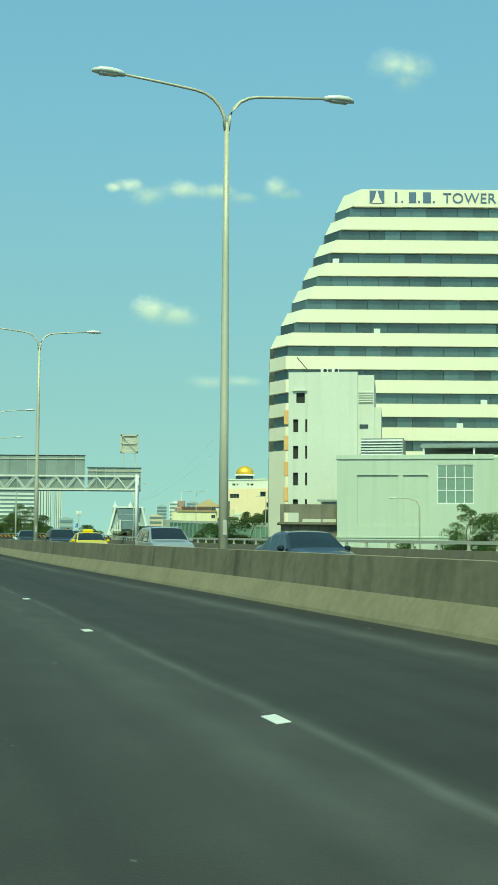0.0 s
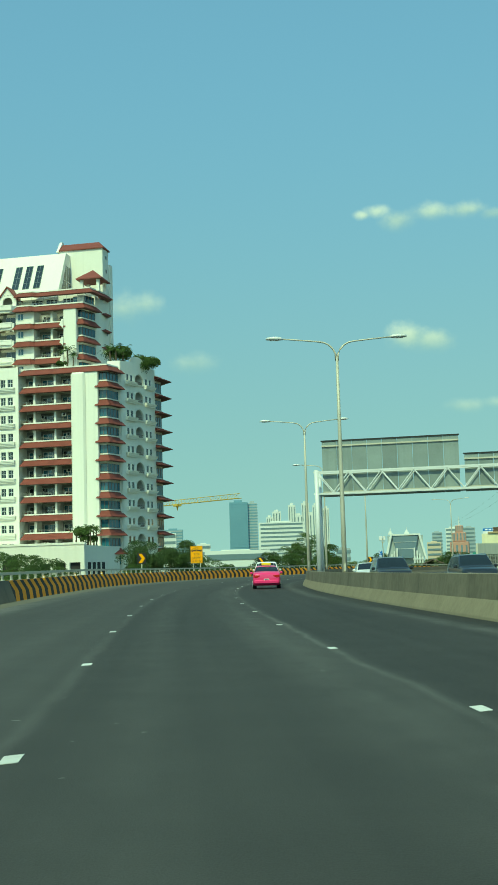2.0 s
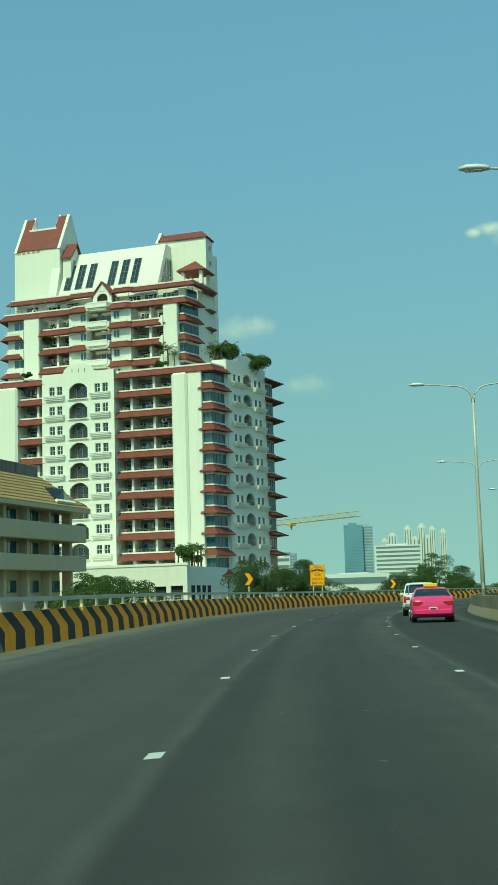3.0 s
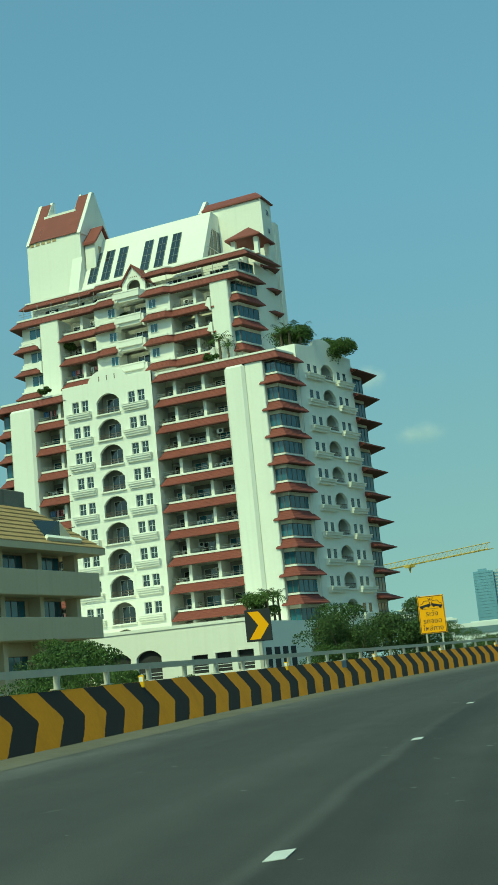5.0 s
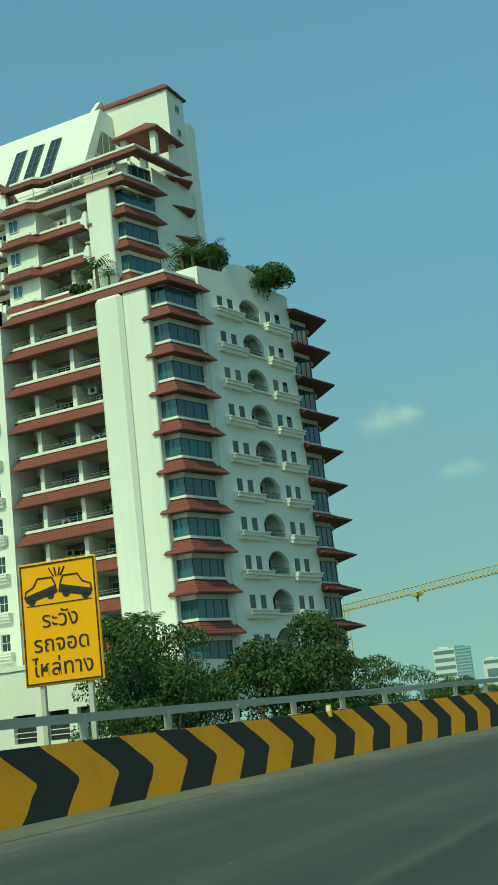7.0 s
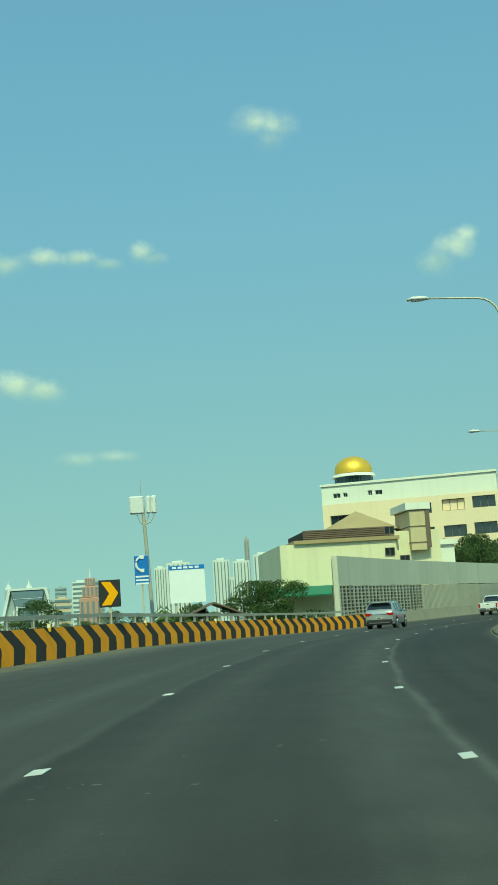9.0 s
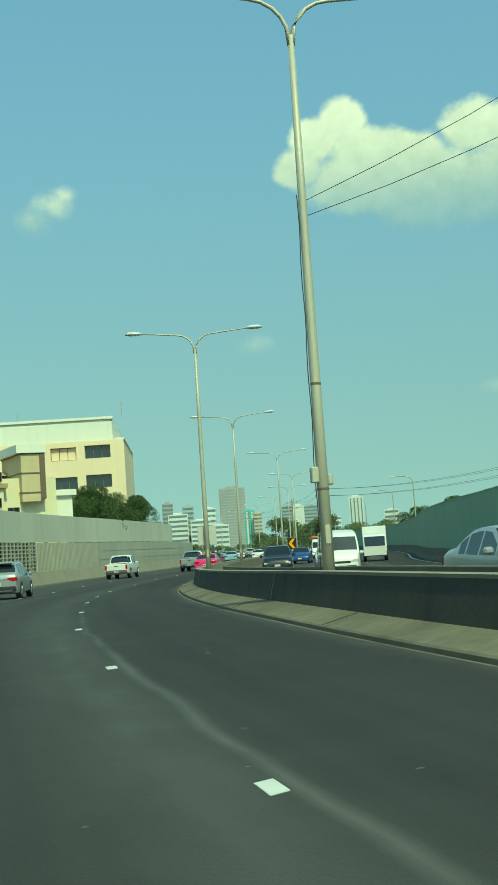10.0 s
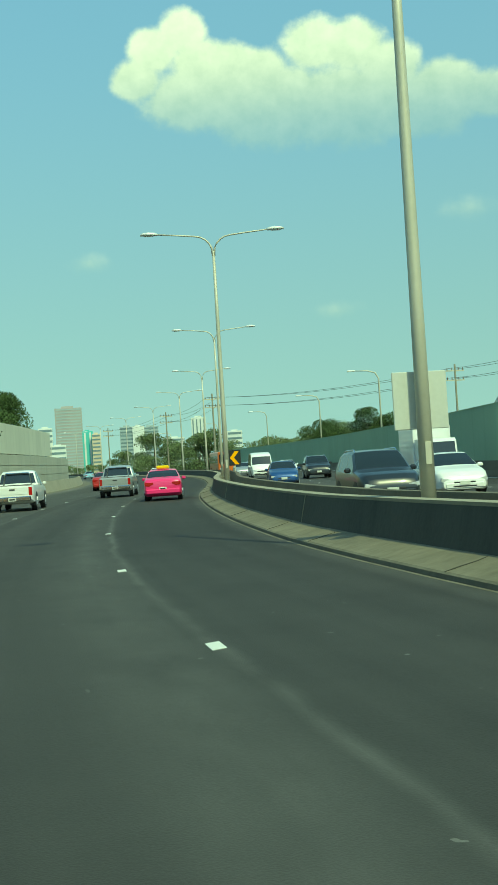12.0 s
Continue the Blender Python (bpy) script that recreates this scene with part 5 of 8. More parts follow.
part("boom", bm, M_BLACK, wb)
M_ORANGE = mat("faded_orange_paint", (0.72, 0.42, 0.18), 0.8, var=0.15, scale=0.6, streak=0.2)
for z in (16, 13, 10, 7):
    bm = B()
    box(bm, 3.95, 4.5, 138.1, 139.0, z - 1.7, z, 0.05)
    part("duct", bm, M_ORANGE, wb, "faded orange duct")

wb.matrix_basis = pose(4.5, 138, 0, 0, 0, -7) @ pose(-4.5, -138, 0)
# ---- pale windowless hall before it ----
hall = thing("hall", "pale green-grey rendered hall with shallow panels", "building")
M_HALL = mat("pale_green_render", (0.50, 0.55, 0.47), 0.88, var=0.07, scale=0.2, fine=3.0, streak=0.10)
HY = 118.0
bm = B()
wall_with_holes(bm, 0, 15.2, 0, 17.3, [(2.0, 6.0, 10.4, 15.4, 0), (6.5, 8.9, 10.4, 15.4, 0), (9.8, 13.3, 12.6, 16.4, 0)], 0.14)
box(bm, 0, 15.2, 0.16, 18, 0, 17.3)
o = part("wall", bm, M_HALL, hall)
o.location = (8.7, HY, -8)
for name, x0, x1, y0, y1, z0, z1 in (("coping", -0.12, 15.3, -0.12, 0.4, 16.95, 17.4), ("string_course", -0.08, 15.25, -0.08, -0.002, 9.2, 9.4)):
    bm = B()
    box(bm, x0, x1, y0, y1, z0, z1, 0.02)
    o = part(name, bm, M_HALL, hall)
    o.location = (8.7, HY, -8)
w = window(hall, 3.5, 3.8, 4, 3, M_HALLGLASS, 0.08)
w.location = (18.5, HY + 0.1, 4.6)
bm = B()
box(bm, 23.9, 38, HY + 1.2, HY + 18, -8, 9.25)
part("wing", bm, M_HALL, hall)
bm = B()
prism(bm, [(HY + 3, 10.3), (HY + 3, 10.5), (HY + 8, 11.1), (HY + 14, 10.5), (HY + 14, 10.3)], 0, 16.8, 34)
part("roof", bm, M_PANELBK, hall, "grey curved roof sheet")
for x in (17.0, 22.0, 27.0, 33.5):
    bm = B()
    box(bm, x, x + 0.2, HY + 3.2, HY + 3.4, 9.2, 10.35)
    part("post", bm, M_FRAME, hall)
for i in range(7):
    bm = B()
    prism(bm, [(HY + 3, 9.3 + i * 0.28), (HY + 3.25, 9.45 + i * 0.28), (HY + 3.25, 9.5 + i * 0.28), (HY + 3, 9.35 + i * 0.28)], 0, 10.8, 15.0)
    part("louvre", bm, M_STEEL, hall)
bm = B()
box(bm, 10.8, 15.1, HY + 3.3, HY + 8, 9.2, 11.3)
part("plant_room", bm, M_PANELBK, hall)

hall.matrix_basis = pose(8.7, HY, 0, 0, 0, -10) @ pose(-8.7, -HY, 0)
# ---- small weathered house between them ----
old = thing("old_house", "weathered grey concrete house with a rusty tank on its roof", "house")
bm = B()
box(bm, 3.6, 9.6, 128, 136, -8, 2.6)
box(bm, 3.2, 10.0, 127.3, 136.2, 2.6, 2.85)
part("wall", bm, M_OLDCONC, old)
bm = B()
wall_with_holes(bm, 0, 6.6, 0, 1.9, [(0.4, 2.0, 0.0, 1.0, 0), (2.4, 6.0, 0.0, 0.35, 0)], 0.3)
o = part("parapet", bm, M_OLDCONC, old)
o.location = (3.3, 127.4, 2.85)
bm = B()
box(bm, 8.0, 10.6, 130, 133, 2.85, 5.1)
part("roof_hut", bm, M_WHITE2, old)
bm = B()
prism(bm, [(129.6, 5.1), (129.6, 5.2), (133.4, 5.45), (133.4, 5.35)], 0, 7.6, 11)
part("roof_sheet", bm, M_PANELBK, old)

# ---- sign gantry over the oncoming lanes ----
gan = thing("sign_gantry", "pale steel truss gantry with grey sign backs", "sign gantry")
GY = 122.0
for x in (-26.1, -11.5):
    for y in (GY - 0.55, GY + 0.55):
        bm = B()
        tube(bm, [(x, y, 0), (x, y, 7.5)], 0.16, 0.14, 10)
        part("column", bm, M_STEEL, gan, smooth=True)
for y in (GY - 0.55, GY + 0.55):
    for z in (5.95, 7.35):
        bm = B()
        box(bm, -26.3, -11.3, y - 0.055, y + 0.055, z - 0.055, z + 0.055)
        part("chord", bm, M_STEEL, gan)
    for i in range(14):
        x = -26.1 + i * 14.6 / 14
        bm = B()
        tube(bm, [(x, y, 6.0 if i % 2 else 7.3), (x + 14.6 / 14, y, 7.3 if i % 2 else 6.0)], 0.04, None, 6)
        part("brace", bm, M_STEEL, gan)
bm = B()
box(bm, -26.0, -11.4, GY - 0.45, GY + 0.45, 5.83, 5.87)
part("walkway", bm, M_PANELBK, gan)
for x0, x1, z0, z1 in ((-25.9, -17.0, 5.8, 9.45), (-16.7, -11.2, 5.8, 8.2)):
    n = int((x1 - x0) / 0.9)
    for i in range(n):
        bm = B()
        w = (x1 - x0) / n
        box(bm, x0 + i * w + 0.015, x0 + (i + 1) * w - 0.015, GY + 0.75, GY + 0.82, z0, z1)
        part("sign_panel", bm, M_PANELBK, gan, "grey back of a sign panel")
    for z in (z0 + 0.3, z1 - 0.3):
        bm = B()
        box(bm, x0, x1, GY + 0.66, GY + 0.74, z - 0.05, z + 0.05)
        part("sign_rail", bm, M_GALV, gan)
    bm = B()
    box(bm, x0 - 0.05, x1 + 0.05, GY + 0.7, GY + 0.86, z1, z1 + 0.08)
    part("sign_rim", bm, M_BLACK, gan)
for x in (-13.05, -11.85):
    bm = B()
    box(bm, x - 0.05, x + 0.05, GY + 0.9, GY + 1.0, 5.9, 11.7)
    part("sign_post", bm, M_GALV, gan)
bm = B()
for a, b in (((-13.35, 9.8), (-11.55, 9.95)), ((-13.35, 11.55), (-11.55, 11.7)), ((-13.35, 9.8), (-13.2, 11.7)), ((-11.7, 9.8), (-11.55, 11.7)), ((-13.3, 10.7), (-11.6, 10.8))):
    box(bm, a[0], b[0], GY + 0.82, GY + 0.9, a[1], b[1])
tube(bm, [(-13.2, GY + 0.8, 11.6), (-11.7, GY + 0.8, 9.9)], 0.04, None, 6)
part("sign_frame", bm, M_GALV, gan, "open frame behind a square sign")
bm = B()
box(bm, -13.35, -11.55, GY + 0.96, GY + 1.0, 9.8, 11.7)
part("sign_panel", bm, mat("sign_back_pale", (0.5, 0.5, 0.45), 0.6, 0.2, var=0.1), gan)

# ---- brown-roofed house by the expressway ----
bh = thing("brown_roof_building", "taupe office block with deep bands and a brown tiled roof", "building")
EX = -108.3
for z0, z1, o in ((11.3, 14.1, 0), (6.4, 8.9, 0)):
    bm = B()
    box(bm, EX - 26, EX, 208, 243.3, z0, z1, 0.07)
    part("band", bm, M_BROWNWALL, bh)
bm = B()
box(bm, EX - 25, EX - 3.2, 209, 239.5, -11, 17)
part("wall", bm, M_BROWNWALL, bh)
for y in (212, 219.4, 226.8, 234.2):
    for z in (14.2, 9.1, 3.0):
        w = window(bh, 5.2, 1.9, 4, 1, M_GLASSB, 0.08, M_DKBROWN)
        w.matrix_basis = pose(EX - 3.15, y, z, 0, 0, 90)
for y in (210.5, 218, 225.4, 232.8, 240.4):
    bm = B()
    box(bm, EX - 3.2, EX - 1.6, y, y + 0.8, -11, 17)
    part("pier", bm, M_BROWNWALL, bh)
bm = B()
x0, x1, y0, y1 = EX - 27.5, EX + 0.3, 206.5, 244.5
box(bm, x0, x1, y0, y1, 16.3, 17.0)
part("fascia", bm, M_BROWNWALL, bh)
bm = B()
rows = 16
ins, rise = 11.0, 9.5
for r in range(9):
    a, b = r / rows, (r + 1) / rows
    def ring(t, z):
        return [bm.verts.new((x, y, z)) for x, y in ((x0 + ins * t, y0 + ins * t), (x1 - ins * t, y0 + ins * t), (x1 - ins * t, y1 - ins * t), (x0 + ins * t, y1 - ins * t))]
    lo, up, ed = ring(a, 17.0 + rise * a + 0.14), ring(b, 17.0 + rise * b + 0.02), ring(a, 17.0 + rise * a)
    for i in range(4):
        bm.faces.new((lo[i], lo[(i + 1) % 4], up[(i + 1) % 4], up[i]))
        bm.faces.new((ed[i], ed[(i + 1) % 4], lo[(i + 1) % 4], lo[i]))
bmesh.ops.remove_doubles(bm, verts=bm.verts[:], dist=0.03)
bmesh.ops.recalc_face_normals(bm, faces=bm.faces[:])
part("roof", bm, M_BROWNTILE, bh, "stepped brown tile roof")
bm = B()
box(bm, x0 + 6.1, x1 - 6.1, y0 + 6.1, y1 - 6.1, 22.0, 22.42)
box(bm, x0 + 7.0, x1 - 6.6, y0 + 7.0, y1 - 6.6, 22.4, 24.4, 0.1)
part("roof_block", bm, M_OLDCONC, bh, "plain concrete block on the flat roof top")
# roof window let into the slope: dark pane, pale cheek and ledge


def on_roof(y, t, up):
    return (x1 - ins * t + up * 0.65, y, 17.0 + rise * t + up * 0.76)


def facet(pts):
    """A slab 12 cm thick under the given corners."""
    bm = B()
    a, b = [bm.verts.new(p) for p in pts], [bm.verts.new(p - Vector((0.08, 0, 0.09))) for p in pts]
    for i in range(1, len(pts) - 1):
        bm.faces.new((a[0], a[i], a[i + 1]))
        bm.faces.new((b[0], b[i + 1], b[i]))
    for i in range(len(pts)):
        j = (i + 1) % len(pts)
        bm.faces.new((a[i], b[i], b[j], a[j]))
    bmesh.ops.recalc_face_normals(bm, faces=bm.faces[:])
    return bm


def roof_slab(pts, lo, hi):
    bm = B()
    a, b = [bm.verts.new(on_roof(y, t, lo)) for y, t in pts], [bm.verts.new(on_roof(y, t, hi)) for y, t in pts]
    bm.faces.new(a)
    bm.faces.new(b)
    for i in range(len(pts)):
        j = (i + 1) % len(pts)
        bm.faces.new((a[i], a[j], b[j], b[i]))
    bmesh.ops.recalc_face_normals(bm, faces=bm.faces[:])
    return bm


wa, wb, we, wd = [Vector(on_roof(y, t, 0.12)) for y, t in ((233.4, 0.1), (236.4, 0.1), (239.2, 0.1), (235.0, 0.35))]
wc = wb + Vector((0, 0, 1.95))
dm = part("roof_window", facet((wa, wb, wc, wd)), M_GLASS, bh, "dark window let into the roof")
part("cheek", facet((wb, we, wc)), M_CREAM, dm)
part("cap", facet((wd, wc, we)), M_BROWNTILE, dm)
part("ledge", roof_slab([(233.2, 0.098), (240.2, 0.098), (240.2, 0.06), (233.0, 0.06)], 0.0, 0.42), M_PALE, dm)

bh.matrix_basis = Matrix.Translation((-28.6, 109, 1.3)) @ Matrix.Diagonal((0.76, 0.76, 0.76, 1)) @ Matrix.Translation((28.6, -109, -1.3))

# ---- cream building with the golden dome ----
gd = thing("domed_building", "cream office block with a golden dome and wide windows", "building")
DY = 360.0
bm = B()
wide = [(16.2, 19.2, 20.8, 22.3, 0), (20.2, 23.2, 20.9, 22.4, 0)]
wall_with_holes(bm, 0, 24.8, 19.5, 22.9, [(1.0, 4.0, 20.2, 21.4, 0), (10.6, 12.4, 20.6, 22.0, 0), (14.2, 14.8, 20.7, 22.1, 0)] + wide, 0.5)
wall_with_holes(bm, 0, 24.8, 16.0, 19.5, [(12.6, 15.0, 17.4, 18.9, 0), (16.2, 19.2, 17.4, 18.9, 0), (20.2, 23.2, 17.5, 19.0, 0)], 0.5)
wall_with_holes(bm, 0, 24.8, 0, 16.0, [], 0.5)
box(bm, 0, 24.8, 0.52, 22, 0, 22.9)
o = part("wall", bm, M_CREAM, gd)
o.location = (-11.5, DY, -8)
for x0, x1, z0, z1, blind in ((1.0, 4.0, 20.2, 21.4, 0), (10.6, 12.4, 20.6, 22.0, 0), (14.2, 14.8, 20.7, 22.1, 0), (16.2, 19.2, 20.8, 22.3, 1), (20.2, 23.2, 20.9, 22.4, 0), (12.6, 15.0, 17.4, 18.9, 0), (16.2, 19.2, 17.4, 18.9, 0), (20.2, 23.2, 17.5, 19.0, 0)):
    w = window(gd, x1 - x0, z1 - z0, max(1, int((x1 - x0) / 1.0)), 1, M_CREAM if blind else M_GLASS, 0.07, M_DKBROWN)
    w.location = (-11.5 + x0, DY + 0.42, -8 + z0)
bm = B()
wall_with_holes(bm, 0, 23.6, 0, 2.6, [(1.6, 2.6, 0.9, 1.5, 0), (3.0, 3.6, 0.95, 1.5, 0), (6.4, 7.0, 0.9, 1.5, 0), (7.4, 8.4, 0.85, 1.45, 0)], 0.3)
box(bm, 0, 23.6, 0.32, 20, 0, 2.6)
box(bm, -0.15, 23.75, -0.2, 0.3, 2.5, 2.8)
o = part("attic", bm, M_PALE, gd)
o.location = (-11.6, DY + 0.5, 14.9)
for x0, x1 in ((1.6, 2.6), (3.0, 3.6), (6.4, 7.0), (7.4, 8.4)):
    w = window(gd, x1 - x0, 0.62, 2, 1, M_GLASS, 0.05)
    w.location = (-11.6 + x0, DY + 0.72, 15.75)
bm = B()
box(bm, 12.2, 13.4, DY + 0.2, DY + 21, 14.9, 15.15)
part("parapet", bm, M_PALE, gd)
DX, DYY = -7.9, DY + 5.0
bm = B()
tube(bm, [(DX, DYY, 17.4), (DX, DYY, 18.9)], 2.5, None, 28)
part("drum", bm, M_PALE, gd, smooth=False)
for i in range(9):
    a = math.radians(190 + i * 20)
    bm = B()
    box(bm, -0.6, 0.6, -0.06, 0.06, 17.7, 18.75)
    o = part("drum_window", bm, M_GLASS, gd)
    o.matrix_basis = pose(DX + 2.58 * math.cos(a), DYY + 2.58 * math.sin(a), 0, 0, 0, math.degrees(a) + 90)
bm = B()
tube(bm, [(DX, DYY, 18.8), (DX, DYY, 19.0), (DX, DYY, 19.2)], 3.05, 2.9, 28)
part("cornice", bm, M_WHITE, gd)
bm = B()
bmesh.ops.create_uvsphere(bm, u_segments=36, v_segments=18, radius=1)
bmesh.ops.delete(bm, geom=[v for v in bm.verts if v.co.z < -0.25], context="VERTS")
bmesh.ops.transform(bm, matrix=Matrix.Translation((DX, DYY, 19.65)) @ Matrix.Diagonal((2.65, 2.6, 2.05, 1)), verts=bm.verts)
part("dome", bm, M_GOLD, gd, "smooth golden dome", True)
bm = B()
tube(bm, [(DX, DYY, 21.5), (DX, DYY, 22.0)], 0.05, 0.01, 6)
part("finial", bm, M_GOLD, gd)
for x, h in ((1.0, 1.2), (13.2, 1.8)):
    bm = B()
    tube(bm, [(x, DY + 1, 17.6), (x, DY + 1, 17.6 + h)], 0.05)
    part("mast", bm, M_GALV, gd)
gd.matrix_basis = Matrix.Translation((-36.5, 219.5, 1.3)) @ Matrix.Diagonal((1.14, 1.14, 1.14, 1)) @ Matrix.Translation((36.5, -219.5, -1.3)) @ Matrix.Translation((11.1, 355.3, 0)) @ pose(0, 0, 0, 0, 0, -23) @ Matrix.Diagonal((0.965, 1.0, 0.985, 1)) @ Matrix.Translation((-13.3, -360.0, 0))
# lower annexes before it
an = thing("annex_building", "low cream annex with brown louvres and a tan hip roof", "building")
AY = 325.0
bm = B()
box(bm, -22.4, -10.8, AY, AY + 18, -8, 7.6)
box(bm, -10.8, -6.2, AY + 0.6, AY + 16, -8, 8.4)
part("wall", bm, M_ANNEX, an)
bm = B()
box(bm, -21.0, -10.5, AY - 0.3, AY + 18.3, 7.6, 7.95)
part("fascia", bm, M_TAN, an)
# black core painted as the shade between the louvres
bm = B()
box(bm, -19.8, -11.2, AY + 1.05, AY + 12, 7.9, 8.9)
part("screen_core", bm, M_DARK, an)
for i in range(6):
    bm = B()
    box(bm, -19.9, -11.1, AY + 0.85, AY + 1.0, 7.95 + i * 0.18, 8.07 + i * 0.18)
    part("louvre", bm, M_DKBROWN, an)
bm = B()
a = [bm.verts.new(p) for p in ((-17.3, AY + 4, 8.9), (-9.2, AY + 4, 8.9), (-9.2, AY + 12, 8.9), (-17.3, AY + 12, 8.9))]
t = bm.verts.new((-13.0, AY + 8, 11.2))
for i in range(4):
    bm.faces.new((a[i], a[(i + 1) % 4], t))
part("roof", bm, M_TAN, an, "tan hip roof")
bm = B()
box(bm, -9.3, -7.75, AY - 0.2, AY + 6, 6.4, 10.4)
st_ = part("stair_tower", bm, mat("ochre_render", (0.60, 0.49, 0.30), 0.85, var=0.1, streak=0.1), an, "ochre stair tower")
for z in (7.1, 8.7, 10.3):
    bm = B()
    box(bm, -9.36, -7.69, AY - 0.26, AY + 6.05, z, z + 0.09)
    part("string_course", bm, M_DKBROWN, st_)
bm = B()
box(bm, -9.7, -7.2, AY - 0.4, AY + 6.2, 10.4, 11.1)
part("stair_cap", bm, M_PALE, an, "pale cap of the stair tower")
bm = B()
box(bm, -7.75, -7.3, AY - 0.3, AY + 6, 6.6, 10.4)
part("duct", bm, M_DKBROWN, an)
bm = B()
box(bm, -6.2, -4.4, AY + 2, AY + 14, -8, 6.9)
box(bm, -6.4, -4.1, AY + 1.7, AY + 14.2, 6.9, 7.4)
part("wing", bm, M_PALE, an)
bm = B()
prism(bm, [(AY - 5, 2.5), (AY - 5, 2.62), (AY, 3.5), (AY, 3.38)], 0, -24.5, -17)
part("awning", bm, mat("dull_green_sheet", (0.025, 0.17, 0.10), 0.6, var=0.15), an, "green sheet awning")
for x0, x1, z0 in ((-12.0, -11.0, 6.0), (-11.9, -10.9, 8.1), (-10.4, -9.4, 5.2)):
    w = window(an, x1 - x0, 0.8, 2, 1, M_GLASS, 0.06, M_DKBROWN)
    w.location = (x0, AY - 0.06 + (0.6 if x0 > -10.8 else 0), z0)

_c = Matrix.Translation((-37, 219.5, 1.3))
an.matrix_basis = _c @ Matrix.Diagonal((1.06, 1.06, 1.06, 1)) @ _c.inverted()

# ---- noise walls ----
nw = thing("noise_wall", "tall pale concrete noise wall with pierced and ribbed panels", "noise wall", kind="structure")
WOFF = LEFT - 1.6
sW0 = 460.4


def span(s, off, length):
    """The pose of a straight panel that starts at s and runs on along the road, facing it."""
    a, b = at(s, off), at(s + length, off)
    return pose(a.x, a.y, a.z, 0, 0, math.degrees(math.atan2(b.y - a.y, b.x - a.x))), math.hypot(b.x - a.x, b.y - a.y)


M_NOISE = mat("pale_noise_panel", (0.60, 0.58, 0.46), 0.85, var=0.08, scale=0.4, streak=0.12, rnd=0.05)
M_BACKING = mat("shaded_backing", (0.10, 0.10, 0.085), 0.9, var=0.1)
M_NOISED = mat("ribbed_noise_panel", (0.45, 0.43, 0.34), 0.85, var=0.10, scale=0.4, streak=0.15, rnd=0.05)
s, k = sW0, 0
while k < 29:
    ln = 4.0
    m, d = span(s, WOFF, ln)
    if k < 22:
        bm = B()
        box(bm, 0.0, d + 0.004, 0.02, 0.20, 3.25, 5.5)
        o = part("upper_panel", bm, M_NOISE, nw)
        o.matrix_basis = m
        bm = B()
        box(bm, 0.1, 0.34, 0.2, 0.5, -0.3, 5.3)
        o = part("post", bm, M_NOISED, nw)
        o.matrix_basis = m
    bm = B()
    if k < 6:
        # pierced screen: rows of small openings
        z = 0.7
        for r in range(9):
            wall_with_holes(bm, 0.0, d, z, z + 0.28, [(0.14 + c * 1.0, 0.86 + c * 1.0, z + 0.05, z + 0.23, 0) for c in range(int(d))], 0.12)
            z += 0.28
    else:
        n = 10
        w = d / n
        if k < 11:
            for c in range(n):
                box(bm, c * w, (c + 0.72) * w, -0.06, 0.06, 0.7, 3.2)
        else:
            for c in range(3):
                box(bm, 0.0, d, -0.03, 0.08, 0.7 + c * 0.84, 1.5 + c * 0.84)
        box(bm, 0.0, d, 0.06, 0.14, 0.7, 3.2)
    o = part("lower_panel", bm, M_NOISED, nw)
    o.matrix_basis = m
    if k < 6:
        # dark sheet added behind the holes, its colour standing for shade
        bm = B()
        box(bm, 0.0, d, 0.5, 0.55, 0.7, 3.2)
        o = part("backing", bm, M_BACKING, nw)
        o.matrix_basis = m
    bm = B()
    box(bm, 0, d, -0.1, 0.3, -0.6, 0.7)
    o = part("plinth", bm, M_CONC, nw)
    o.matrix_basis = m
    s += ln
    k += 1
bm = B()
box(bm, -0.35, 0.0, -0.12, 0.3, -0.6, 5.5, 0.02)
o = part("end_pier", bm, M_NOISE, nw)
o.matrix_basis = span(sW0, WOFF, 4.0)[0]

gw = thing("noise_wall", "tall dull green panel noise wall on a dark parapet", "noise wall", kind="structure")
s, k = s_of(-33.6, 228), 0
gend = s_of(76, 456)
while s < gend:
    ln = 3.0
    m, d = span(s, OPP1 + 0.5, ln)
    bm = B()
    box(bm, 0.0, d + 0.003, -0.05, 0.05, 0.78, 3.75)
    o = part("panel", bm, M_NOISEGREEN, gw)
    o.matrix_basis = m
    bm = B()
    box(bm, -0.07, 0.07, -0.2, -0.06, 0.78, 3.7)
    o = part("post", bm, M_NOISEGREEN, gw)
    o.matrix_basis = m
    bm = B()
    box(bm, 0, d, -0.08, 0.08, 3.75, 3.82)
    o = part("cap", bm, M_NOISEGREEN, gw)
    o.matrix_basis = m
    s += ln
m, d = span(gend, OPP1 + 0.5, 1.0)

# sheds behind the green wall
shed = thing("shed", "grey shed with a bright green roof behind the wall", "shed")
bm = B()
prism(bm, [(0, -8), (0, 5.7), (5.5, 9.3), (11, 5.7), (11, -8)], 1, 0, 30)
part("wall", bm, M_WHITE2, shed)
bm = B()
for sx in (0, 1):
    prism(bm, [(5.5, 9.6), (5.5, 9.4), (-0.6 + sx * 12.2, 5.5), (-0.6 + sx * 12.2, 5.7)], 1, 3.0, 30.5)
part("roof", bm, M_ROOFGREEN, shed, "bright green roof sheet")
shed.matrix_basis = pose(74.5, 365.4, -0.45, 0, 0, -110)


